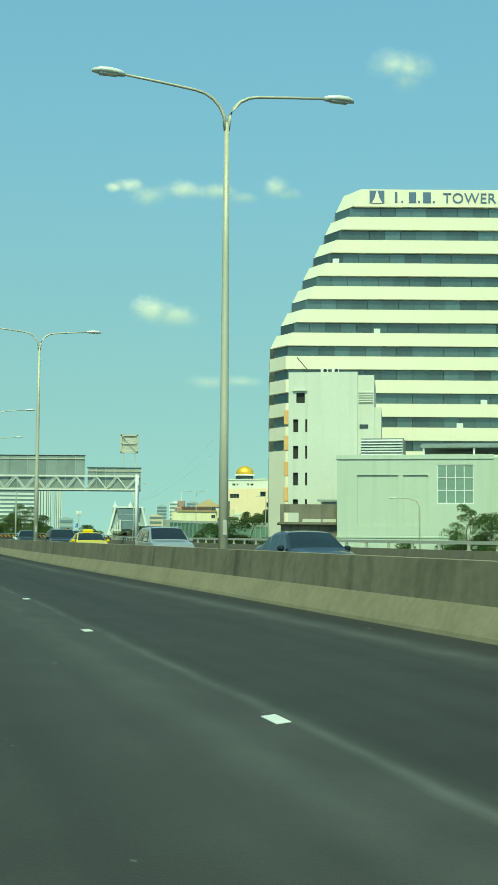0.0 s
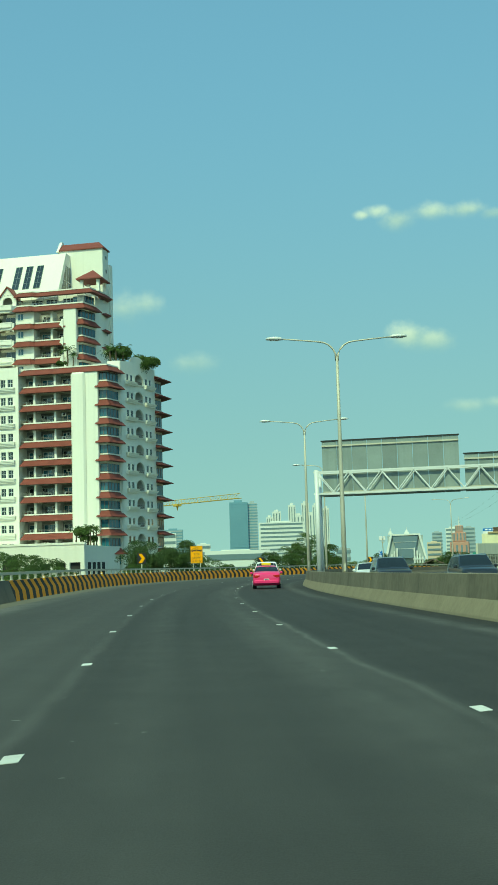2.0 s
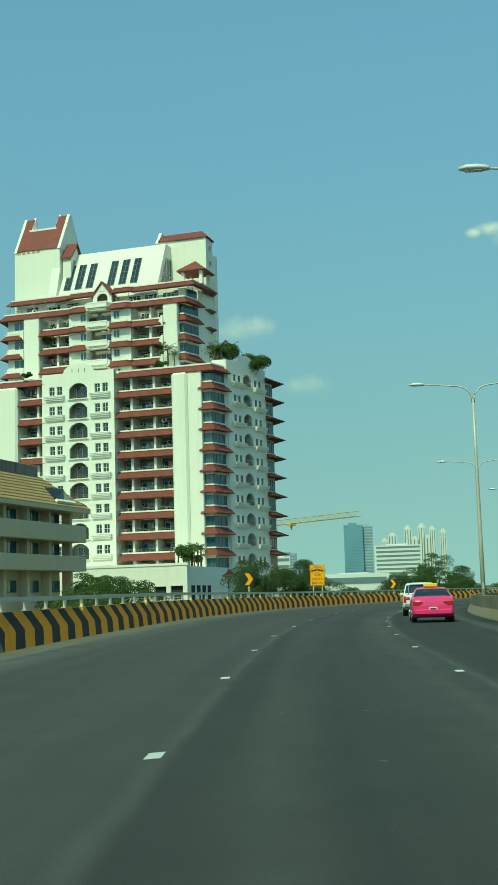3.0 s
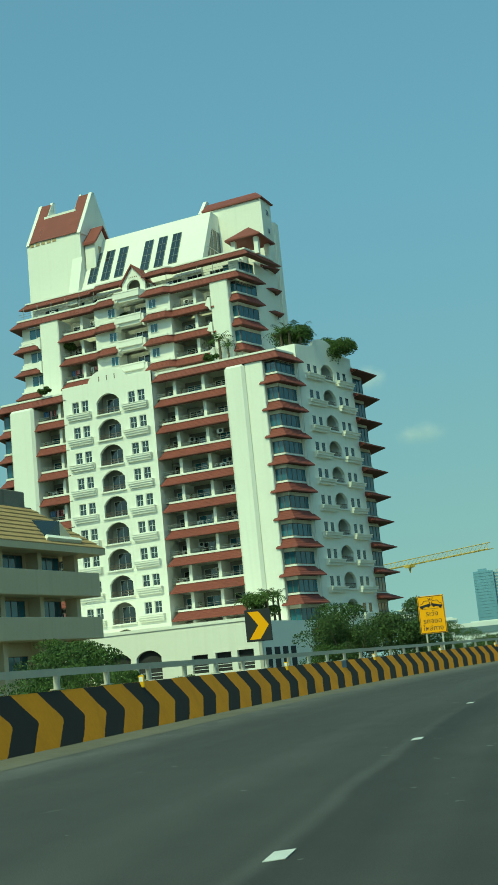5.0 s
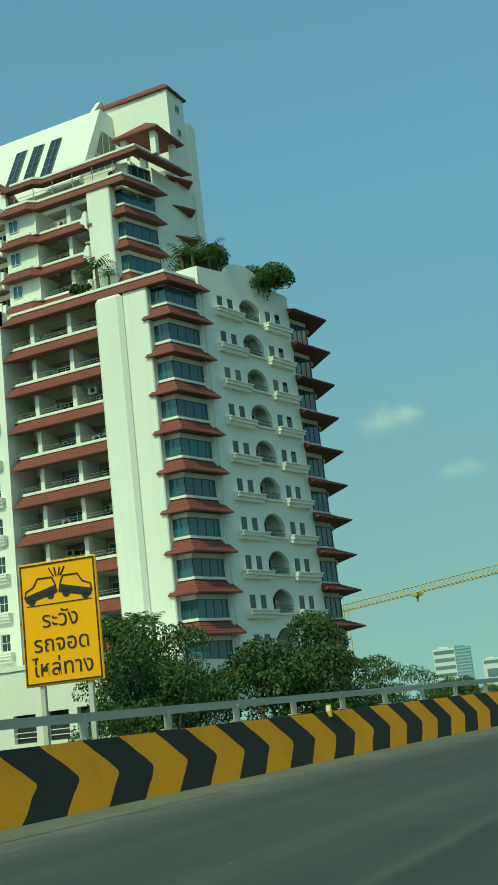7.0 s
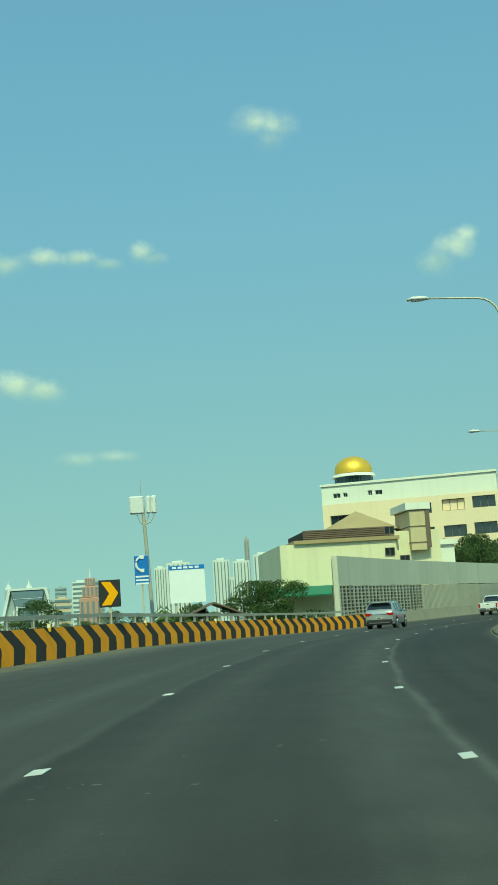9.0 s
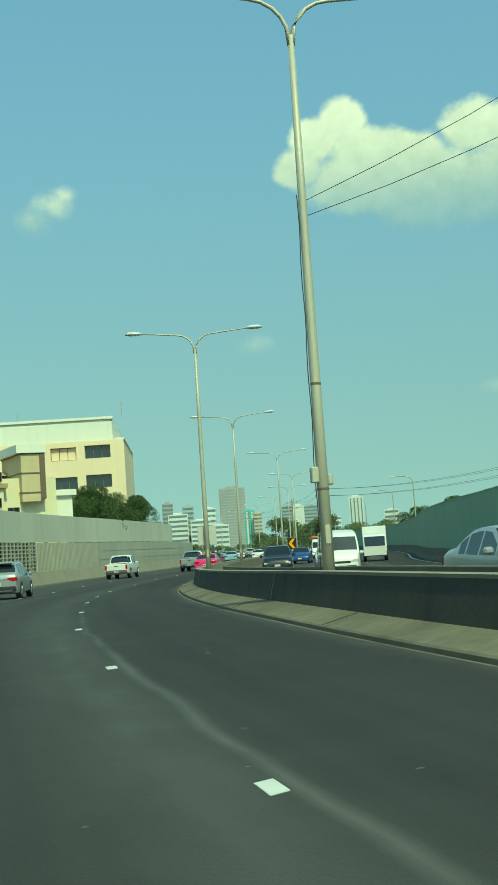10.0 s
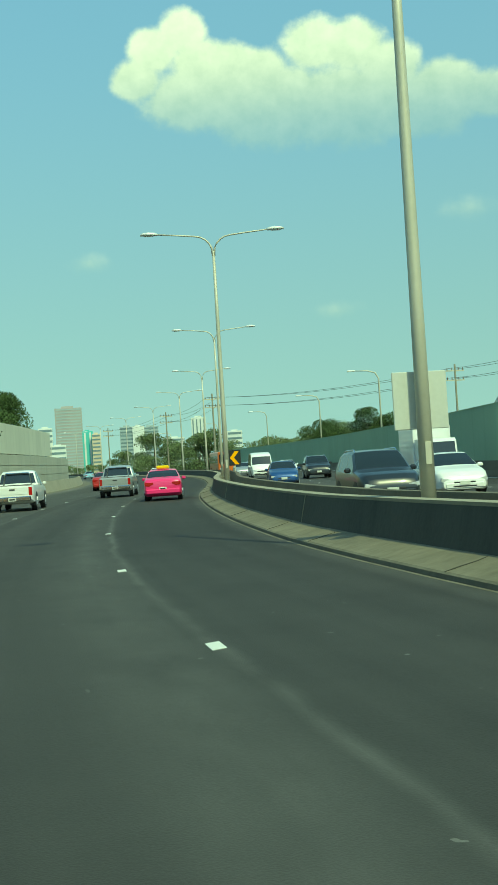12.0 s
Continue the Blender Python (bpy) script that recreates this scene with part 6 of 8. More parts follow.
# ---- signs along the road ----
def chevron_sign(s, off, z, facing, w=0.95, h=1.2):
    """A black board with a yellow arrowhead on two posts, behind the parapet."""
    p = at(s, off)
    e = thing("chevron_sign", "black sign with a yellow chevron on a steel post", "road sign", (p.x, p.y, p.z), facing, "curve chevrons")
    bm = B()
    box(bm, -w / 2, w / 2, -0.02, 0.02, z, z + h, 0.015)
    part("board", bm, M_BLACK, e)
    bm = B()
    a = 0.33
    prism(bm, [(-w * 0.38, z + h * 0.93), (-w * 0.38 + a, z + h * 0.93), (w * 0.40, z + h * 0.5), (-w * 0.38 + a, z + h * 0.07), (-w * 0.38, z + h * 0.07), (w * 0.40 - a, z + h * 0.5)], 1, -0.026, -0.021)
    part("arrow", bm, M_YELLOW, e)
    bm = B()
    box(bm, -0.05, 0.05, 0.02, 0.09, 0.0, z + h * 0.8)
    part("post", bm, M_GALV, e)
    return e


chevron_sign(s_of(-37.0, 150), LEFT - 0.8, 2.02, 24, 0.80, 0.98).matrix_basis = pose(-47.5, 151.1, 0.02, 0, 0, 24)
for x, y, face, o in ((-38.6, 104.6, 18, -2.6), (-48.5, 205, 10, -0.75)):
    sg_s = s_of(x + 10, y - 1)
    e = chevron_sign(sg_s, LEFT + o, 1.4, face, 0.88, 1.1)
e = chevron_sign(s_of(-28.6, 250), LEFT - 0.42, 1.5, -2, 0.78, 0.98)
e = chevron_sign(s_of(21, 348), 2.2 + CURB, 1.3, -28)
e.scale.x = -1


def warning_sign():
    """Yellow board with two stopped cars and three lines of Thai."""
    e = thing("warning_sign", "yellow warning sign with black Thai words and cars", "road sign", (-49.97, 179.7, 0.3), 9)
    w, h, z0 = 1.40, 2.0, 1.82
    bm = B()
    box(bm, -w / 2, w / 2, -0.02, 0.02, z0, z0 + h, 0.015)
    part("board", bm, M_YELLOW, e)
    y = -0.03
    bm = B()
    for a, b in (((-w / 2 + 0.03, z0 + 0.03), (w / 2 - 0.03, z0 + 0.055)), ((-w / 2 + 0.03, z0 + h - 0.055), (w / 2 - 0.03, z0 + h - 0.03)), ((-w / 2 + 0.03, z0 + 0.055), (-w / 2 + 0.055, z0 + h - 0.055)), ((w / 2 - 0.055, z0 + 0.055), (w / 2 - 0.03, z0 + h - 0.055)), ((-w / 2 + 0.12, z0 + 1.29), (w / 2 - 0.12, z0 + 1.305))):
        box(bm, a[0], b[0], y, -0.021, a[1], b[1])
    part("border", bm, M_BLACK, e)
    for sx in (-1, 1):
        bm = B()
        pts = [(0.02, 0.06), (0.56, -0.06), (0.60, 0.02), (0.58, 0.12), (0.44, 0.18), (0.36, 0.31), (0.10, 0.31), (0.05, 0.2)]
        pts = [(sx * a, z0 + 1.42 + b) for a, b in pts]
        fs = [(sx * 0.02, z0 + 1.48), (sx * 0.57, z0 + 1.36), (sx * 0.6, z0 + 1.46), (sx * 0.03, z0 + 1.6)]
        prism(bm, fs, 1, y, -0.021)
        for a, b in zip(pts, pts[1:] + pts[:1]):
            d = Vector((b[0] - a[0], b[1] - a[1]))
            nn = Vector((-d.y, d.x)).normalized() * 0.012
            prism(bm, [(a[0] - nn.x, a[1] - nn.y), (b[0] - nn.x, b[1] - nn.y), (b[0] + nn.x, b[1] + nn.y), (a[0] + nn.x, a[1] + nn.y)], 1, y, -0.021)
        for cx, cz in ((0.14, 1.44), (0.48, 1.37)):
            tube(bm, [(sx * cx, y, z0 + cz), (sx * cx, -0.021, z0 + cz)], 0.065, None, 14)
        part("car_symbol", bm, M_BLACK, e)
    bm = B()
    for a in (-0.5, -0.15, 0.2, 0.5):
        tube(bm, [(a * 0.12, y, z0 + 1.74), (a * 0.28, y, z0 + 1.88)], 0.012, None, 4)
    part("spark", bm, M_BLACK, e)
    for i, t in enumerate(("ระวัง", "รถจอด", "ไหล่ทาง")):
        lettering(t, 0.36, M_BLACK, e, pose(0, y + 0.003, z0 + 0.93 - i * 0.385, 90, 0, 0), 0.004, align="CENTER")
    for x in (-0.42, 0.42):
        bm = B()
        box(bm, x - 0.04, x + 0.04, 0.02, 0.09, -0.4, z0 + h * 0.9)
        part("post", bm, M_GALV, e)
    return e


warning_sign()

# roadside telephone sign and the pole with antennas behind it
sp = s_of(-27.5, 254.6)
p = at(sp, LEFT - 0.5, -0.55)
ph = thing("telephone_sign", "blue emergency telephone sign on a post", "road sign", (p.x, p.y, p.z), -3)
bm = B()
box(bm, -0.29, 0.29, -0.02, 0.02, 3.0, 4.15, 0.01)
part("board", bm, M_SIGNBLUE, ph)
bm = B()
pts = []
for a in np.linspace(math.radians(115), math.radians(245), 10):
    pts.append((0.08 + 0.30 * math.cos(a), -0.03, 3.83 + 0.30 * math.sin(a)))
tube(bm, pts, 0.05, None, 6)
for zz in (3.83 + 0.27, 3.83 - 0.27):
    box(bm, -0.07, 0.10, -0.05, -0.021, zz - 0.07, zz + 0.07)
part("handset", bm, M_SIGNWHITE, ph)
for i in range(3):
    bm = B()
    box(bm, -0.26, 0.26, -0.026, -0.021, 3.0 + i * 0.14, 3.07 + i * 0.14)
    part("text_bar", bm, M_SIGNWHITE, ph)
bm = B()
box(bm, -0.04, 0.04, 0.02, 0.08, 0, 4.1)
part("post", bm, M_GALV, ph)
p = at(sp + 1.5, LEFT - 0.72)
an2 = thing("antenna_pole", "thin steel pole carrying pale antenna boxes", "antenna pole", (p.x, p.y, p.z - 1.6))
bm = B()
tube(bm, [(0.25, 0, 0), (0.1, 0, 4), (-0.05, 0, 7.4)], 0.085, 0.07, 8)
part("pole", bm, M_GALV, an2)
for i, (x, w) in enumerate(((-0.30, 0.30), (0.18, 0.10), (0.42, 0.12))):
    bm = B()
    box(bm, x - w, x + w, -0.12, 0.12, 7.05, 7.8, 0.05)
    part("antenna_box", bm, M_FRAME, an2)
    bm = B()
    tube(bm, [(x, 0, 7.0), (x * 0.6, 0, 6.7), (0, 0, 6.6)], 0.03, None, 6)
    part("bracket", bm, M_GALV, an2)
bm = B()
tube(bm, [(-0.1, 0, 7.7), (-0.1, 0, 8.5)], 0.012, None, 4)
part("whip", bm, M_GALV, an2)
bm = B()
tube(bm, [(0.25, 0, 0.3), (0.22, 0, 1.4)], 0.16, None, 10)
part("sleeve", bm, mat("orange_plastic", (0.55, 0.16, 0.05), 0.6), an2, "faded orange sleeve")

# plates on the lamp post
p = at(LAMPS[9], 4.68)
for k, (x0, x1) in enumerate(((-0.42, -0.03), (0.05, 0.46))):
    bm = B()
    box(bm, x0, x1, 0.17, 0.2, 1.85, 2.75, 0.01)
    o = part("sign_plate", bm, mat("plate_back", (0.55, 0.55, 0.50), 0.55, 0.2, var=0.12), POSTS[9], "grey backs of small plates")
# yellow reflectors on the parapet
refl = None
for i in range(16):
    s = 302.6 - 3 * 11.45 + i * 11.45
    if s > SB:
        break
    p = at(s, LEFT - 0.30)
    if refl is None:
        refl = thing("reflector", "small yellow reflector post on the parapet", "reflector", group="parapet reflectors")
        bm = B()
        box(bm, -0.06, 0.06, -0.03, 0.03, -0.12, 0.13, 0.015)
        box(bm, -0.05, 0.02, -0.03, 0.03, -0.0, 0.03)
        part("body", bm, M_YELLOWP, refl)
        bm = B()
        box(bm, -0.04, 0.04, -0.036, -0.029, 0.0, 0.1)
        part("lens", bm, M_SIGNWHITE, refl)
        refl.matrix_basis = pose(p.x, p.y, at(s, LEFT).z + 0.92, 0, 0, heading(s))
    else:
        copy_thing(refl, pose(p.x, p.y, at(s, LEFT).z + 0.92, 0, 0, heading(s)))


# small grey plate hung on the painted parapet
p, h0 = at(320.95, LEFT - 0.27), at(320.95, LEFT).z
e = thing("notice_plate", "small blue-grey metal plate hung on the painted parapet", "plate", (p.x, p.y, h0 + 0.58), heading(320.95))
bm = B()
box(bm, 0.0, 0.025, -0.30, 0.30, 0.0, 0.34, 0.01)
part("plate", bm, mat("blue_grey_plate", (0.16, 0.22, 0.27), 0.6, 0.2, var=0.2, scale=3.0), e)
bm = B()
for y in (-0.2, 0.2):
    box(bm, -0.2, 0.02, y - 0.02, y + 0.02, 0.33, 0.355)
part("hook", bm, M_GALV, e)


# ---- utility poles and wires ----
def utility_pole(x, y, top, rz):
    e = thing("utility_pole", "grey concrete utility pole with cross arms", "utility pole", (x, y, GROUND_Z), rz, "utility poles")
    h = top - GROUND_Z
    bm = B()
    tube(bm, [(0, 0, 0), (0, 0, h)], 0.2, 0.13, 8)
    part("pole", bm, M_CONC, e)
    for z in (h - 0.9, h - 2.2):
        bm = B()
        box(bm, -1.3, 1.3, -0.08, 0.08, z - 0.08, z + 0.08)
        arm = part("cross_arm", bm, M_GALV, e)
        for x_ in (-1.15, -0.5, 0.5, 1.15):
            bm = B()
            tube(bm, [(x_, 0, z + 0.08), (x_, 0, z + 0.42)], 0.07, 0.05, 6)
            part("insulator", bm, M_DKBROWN, arm)
    return e


UP = [(89, 385.6, 12.7), (78.5, 431.0, 12.6), (98, 480, 12.4), (118, 545, 12.2)]
for x, y, t in UP:
    utility_pole(x, y, t, -20)
utility_pole(62, 330, 12.9, -30)


def wire(a, b, sag, r=0.022):
    e = tagged(new("wire"), "thin black overhead wire", "wire")
    bm = B()
    pts = [Vector(a).lerp(Vector(b), t) - Vector((0, 0, sag * 4 * t * (1 - t))) for t in np.linspace(0, 1, 15)]
    tube(bm, pts, r, None, 4, False)
    o = part("wire", bm, M_BLACK)
    bpy.data.objects.remove(e)
    return tagged(o, "thin black overhead wire", "wire", "overhead wires")


for dz in (-0.6, -1.9):
    pts = [(62, 330, 12.9), UP[0], UP[1], UP[2], UP[3]]
    for a, b in zip(pts, pts[1:]):
        for dx in (-1.1, 1.1):
            wire((a[0] + dx, a[1], a[2] + dz), (b[0] + dx, b[1], b[2] + dz), 0.9)
pg = at(LAMPS[8], 4.68)
for dz, far in ((7.9, 24.5), (7.6, 21.5)):
    wire((pg.x - 0.05, pg.y, dz), (-4, 238, far), 1.9, 0.007)

# a loose black cable strapped down the lamp post, its box and straps
bm = B()
tube(bm, [(-0.145 + 0.0058 * z - 0.02 * math.sin(z * 1.7) ** 2, -0.03, z) for z in np.linspace(0.6, 8.0, 40)], 0.010, None, 5)
part("cable", bm, M_BLACK, POSTS[8], "loose black cable")
for z in (2.3, 4.3, 6.3):
    bm = B()
    tube(bm, [(0, 0, z), (0, 0, z + 0.05)], 0.128 - 0.0057 * z, None, 12)
    part("strap", bm, M_DKBROWN, POSTS[8])
bm = B()
box(bm, -0.22, -0.08, -0.09, 0.09, 2.45, 2.75, 0.02)
box(bm, 0.10, 0.20, -0.06, 0.06, 2.40, 2.6, 0.02)
part("junction_box", bm, M_GALV, POSTS[8])

# side lamps beyond the oncoming lanes
first = None
for s in (s_of(30, 362), s_of(48, 394), s_of(64, 430), s_of(80, 470), s_of(96, 515)):
    p = at(s, OPP1 + 1.4)
    if first is None:
        first = thing("street_lamp", "single-arm steel street lamp", "street lamp", (p.x, p.y, 0), heading(s), "lamps beyond the oncoming lanes")
        bm = B()
        tube(bm, [(0, 0, -1), (0, 0, 8.2), (-0.3, 0, 8.75), (-1.0, 0, 8.95), (-2.2, 0, 9.0)], 0.09, 0.04, 8)
        part("pole", bm, M_GALV, first, smooth=True)
        bm = B()
        box(bm, -2.9, -2.15, -0.13, 0.13, 8.93, 9.08, 0.04)
        part("lamp_head", bm, M_STEEL, first)
    else:
        copy_thing(first, pose(p.x, p.y, 0, 0, 0, heading(s)))
copy_thing(first, pose(16.0, 112, -4.0, 0, 0, 0))


# ---- trees ----
def crown_mesh(name, seed, blobs, leaves, size, material, flat=0.75):
    """A crown of many small leaf quads gathered on uneven clumps, with gaps between."""
    r = np.random.RandomState(seed)
    V, F = [], []
    per = leaves // len(blobs)
    for bx, by, bz, br in blobs:
        for _ in range(per):
            d = r.normal(size=3)
            d /= np.linalg.norm(d)
            if d[2] < -0.35 and r.rand() < 0.7:
                d[2] = abs(d[2])
            rad = br * (0.55 + 0.5 * r.rand() ** 0.6)
            c = np.array([bx, by, bz]) + d * rad * np.array([1, 1, flat])
            n = d + 0.8 * r.normal(size=3)
            n /= np.linalg.norm(n)
            u = np.cross(n, r.normal(size=3))
            u /= np.linalg.norm(u)
            v = np.cross(n, u)
            a, b = size * (0.6 + 0.8 * r.rand()), size * (0.35 + 0.4 * r.rand())
            i = len(V)
            V += [c - a * u, c + b * v + 0.2 * a * u, c + a * u, c - b * v + 0.1 * a * u]
            F.append((i, i + 1, i + 2, i + 3))
    me = bpy.data.meshes.new(name)
    me.from_pydata([tuple(map(float, p)) for p in V], [], F)
    me.materials.append(material)
    return me


def make_tree(name, seed, label, leaves=3600, size=0.17, material=M_LEAF, spread=2.6, flat=0.75):
    """A tree 10 m high to its top: a tapered trunk, limbs and a crown of leaves. Its foot is the origin."""
    r = random.Random(seed)
    e = thing(name, label, "tree")
    bm = B()
    tube(bm, [(0, 0, 0), (0.1, 0, 2.5), (0.0, 0.1, 5.0), (0.1, 0, 7.5)], 0.22, 0.07, 8)
    part("trunk", bm, M_BARK, e)
    blobs = []
    for i in range(20 if flat > 0.7 else 30):
        a, rr = r.uniform(0, 6.28), spread * r.uniform(0.25, 1.0)
        z = r.uniform(4.6, 8.9)
        rr *= 1.0 if z < 8 else 0.6
        blobs.append((rr * math.cos(a), rr * math.sin(a), z, r.uniform(0.75, 1.35) * (1.0 if flat > 0.7 else 0.9)))
    for bx, by, bz, br in blobs[:8]:
        bm = B()
        z0 = bz * 0.55
        tube(bm, [(0.05, 0, z0), (bx * 0.5, by * 0.5, (z0 + bz) / 2 + 0.2), (bx, by, bz)], 0.07, 0.02, 5)
        part("limb", bm, M_BARK, e)
    o = new("crown", crown_mesh("crown", seed, blobs, leaves, size, material, flat))
    o.parent = e
    return e


def make_palm(seed, label):
    """A feather palm about 4 m high: leaning stem and arching fronds."""
    r = random.Random(seed)
    e = thing("palm", label, "palm")
    bm = B()
    tube(bm, [(0, 0, 0), (0.1, 0, 1.2), (0.05, 0, 2.4)], 0.14, 0.09, 8)
    part("stem", bm, M_BARK, e)
    for k in range(15):
        a, el, ln = r.uniform(0, 6.28), r.uniform(0.25, 1.25), r.uniform(1.5, 2.2)
        bm = B()
        pts = []
        for i in range(9):
            t = i / 8
            hx = ln * t * math.cos(el) * (1 - 0.12 * t)
            hz = ln * t * math.sin(el) - 1.1 * t * t
            pts.append(Vector((hx * math.cos(a), hx * math.sin(a), 2.4 + hz)))
        side_v = Vector((-math.sin(a), math.cos(a), 0))
        for i in range(1, 9):
            for sgn in (-1, 1):
                b0, b1 = pts[i - 1], pts[i]
                tip = b1 + side_v * sgn * 0.42 * math.sin(math.pi * (0.15 + 0.8 * i / 9)) + Vector((0, 0, -0.14))
                bm.faces.new([bm.verts.new(p) for p in (b0, b0.lerp(b1, 0.55), tip)])
        part("frond", bm, M_LEAFL, e)
    return e


TREES = [make_tree("tree", 11, "broad-leaved roadside tree with a loose dark crown", 12000, 0.066, M_LEAF, 2.8, 0.5), make_tree("tree", 23, "roadside tree with feathery light green leaves", 10500, 0.058, M_LEAFL, 3.2, 0.34),
         make_tree("tree", 37, "dense dark green roadside tree", 15000, 0.066, M_LEAFD, 2.7),
         make_tree("tree", 51, "distant rounded tree in haze-paled green", 6000, 0.115, M_LEAFHAZE, 2.8)]


def plant_tree(kind, x, y, top, width=1.0, foot=GROUND_Z, used=set()):
    h = (top - foot) / 9.9
    src = TREES[kind]
    rz = (x * 37 + y * 11) % 360
    m = pose(x, y, foot, 0, 0, rz)
    e = src if kind not in used else copy_thing(src, m)
    used.add(kind)
    e.matrix_basis = m @ Matrix.Diagonal((h * width, h * width, h, 1))
    return e


for kind, x, y, top, w in ((1, -60, 149, 3.0, 0.9), (0, -66, 158, 2.6, 0.9), (1, -57, 143, 2.2, 0.9), (2, -71, 171, 2.0, 0.9), (1, -78, 186, 2.4, 0.9), (0, -82, 212, 1.8, 0.8),
                        (0, -65.5, 205, 3.2, 0.6), (2, -66, 212, 5.4, 0.8), (0, -61, 217.5, 5.0, 0.8), (0, -58.5, 225, 2.6, 0.8), (1, -55.5, 236, 2.6, 0.85), (0, -56, 238, 2.4, 0.8), (1, -57, 131, 1.8, 0.8), (0, -63, 152, 2.4, 0.9), (2, -64.5, 207, 6.0, 0.75), (0, -62.5, 214, 4.6, 0.75), (1, -60, 221, 4.7, 0.8), (1, -57, 230, 2.4, 0.75), (2, -58, 226, 3.0, 0.8),
                        (0, -66.5, 211, 6.8, 0.75), (2, -63.0, 216, 7.0, 0.95), (1, -59.5, 223, 4.0, 0.8), (1, -56.8, 232, 2.4, 0.8), (0, -54.5, 240, 2.6, 0.8), (0, -53, 247, 4.4, 0.95), (2, -56, 250, 5.2, 0.9), (1, -54, 243, 3.2, 0.8), (1, -51, 256, 6.4, 0.8), (1, -48.5, 262, 5.0, 0.8), (0, -52, 268, 3.2, 0.8), (2, -46, 279, 2.4, 0.7), (1, -43, 288, 2.0, 0.7), (0, -27.5, 301.5, 4.6, 0.75), (2, -33, 306, 3.2, 0.8),
                        (2, 0.6, 345, 9.8, 0.7), (2, 4.2, 351, 10.8, 0.75), (2, 7.4, 356.5, 10.6, 0.75), (2, 11.0, 363, 10.6, 0.75), (2, 16.0, 370, 10.4, 0.72), (2, 13.6, 366.5, 9.6, 0.7), (1, 18.0, 99, 5.2, 0.42), (0, 20.6, 100, 4.2, 0.85), (1, 24, 101, 4.6, 0.9), (0, 27.5, 104, 4.2, 0.9), (0, 16.4, 99, 1.4, 0.75), (2, 18.6, 101, 2.4, 0.8), (0, 13.0, 98, 1.6, 0.6), (0, -0.8, 150, 4.5, 1.15), (2, -2.2, 152, 3.2, 1.0), (0, -5.0, 160, 3.8, 0.7), (1, -64, 340, 11.6, 0.8), (1, -68.5, 338, 8.6, 0.75), (0, -59, 343, 8.0, 0.75), (0, -66, 338, 7.0, 0.7), (1, -61, 342, 6.5, 0.7), (0, -25.4, 302.5, 4.5, 0.9), (2, -27.0, 300.5, 3.6, 0.85),
                        (2, 19.0, 377, 12.0, 0.75), (2, 104, 420, 10.5, 1.0), (2, 110, 418, 9.5, 1.0), (2, 98, 428, 9.0, 1.0), (1, -75, 183, 5.4, 0.85), (1, -68, 172, 4.6, 0.8), (0, -62, 164, 3.8, 0.8), (1, -57.5, 157.5, 3.0, 0.7), (0, -72, 178, 4.6, 0.8), (1, -70, 330, 3.0, 0.9), (2, -60, 345, 6.0, 1.1), (0, -48, 352, 5.2, 1.0)):
    plant_tree(kind, x, y, top, w)
r = random.Random(3)
for i in range(26):
    az = math.radians(-28 - i * 0.62 - r.uniform(0, 0.4))
    d = r.uniform(230, 330)
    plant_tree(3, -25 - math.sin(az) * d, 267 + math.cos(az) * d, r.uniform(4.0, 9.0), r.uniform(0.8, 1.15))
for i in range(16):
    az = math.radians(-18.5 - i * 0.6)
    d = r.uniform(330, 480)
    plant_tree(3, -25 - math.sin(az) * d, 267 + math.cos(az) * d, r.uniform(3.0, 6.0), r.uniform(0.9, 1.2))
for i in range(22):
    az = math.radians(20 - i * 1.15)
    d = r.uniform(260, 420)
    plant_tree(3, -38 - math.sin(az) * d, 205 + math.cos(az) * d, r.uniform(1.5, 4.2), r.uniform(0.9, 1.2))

# plants on the podium and the roof terraces
PALM = make_palm(5, "bushy feather palm on the podium")
for x, y, top, w in ((-35.9, 271.0, 3.3, 1.1), (-37.9, 272.0, 2.6, 1.0), (-34.2, 276.0, 2.8, 1.0)):
    c = copy_thing(PALM, pose(x, y, GROUND_Z))
    c.matrix_basis = pose(x, y, GROUND_Z, 0, 0, x * 70) @ Matrix.Diagonal((w, w, (top - GROUND_Z) / 3.6, 1))
    c["label"] = "tall palm beside the expressway"
PALM.matrix_basis = pose(-84.6, 237.6, 5.98) @ Matrix.Diagonal((1.3, 1.3, 1.1, 1))
for x, y, z, sc in ((-86.6, 237.0, 5.98, 1.1), (-83.8, 238.2, 5.98, 1.1), (-85.6, 236.6, 5.98, 1.05), (-83.9, 239.8, 5.98, 1.15), (-85.2, 239.0, 5.98, 1.2), (-83.8, 236.6, 5.98, 1.0), (-86.2, 239.4, 5.98, 1.1), (-85.8, 253.6, 38.7, 1.55), (-84.4, 253.2, 38.6, 1.6), (-83.4, 254.6, 38.6, 1.65), (-93.0, 250.5, 38.9, 1.45), (-92.0, 251.0, 38.9, 1.1)):
    c = copy_thing(PALM, pose(x, y, z, 0, 0, x * 50))
    c.matrix_basis = pose(x, y, z, 0, 0, x * 50) @ Matrix.Diagonal((sc, sc, sc, 1))
    c["label"] = "feather palm on the podium" if z < 10 else "feather palm on the roof terrace"


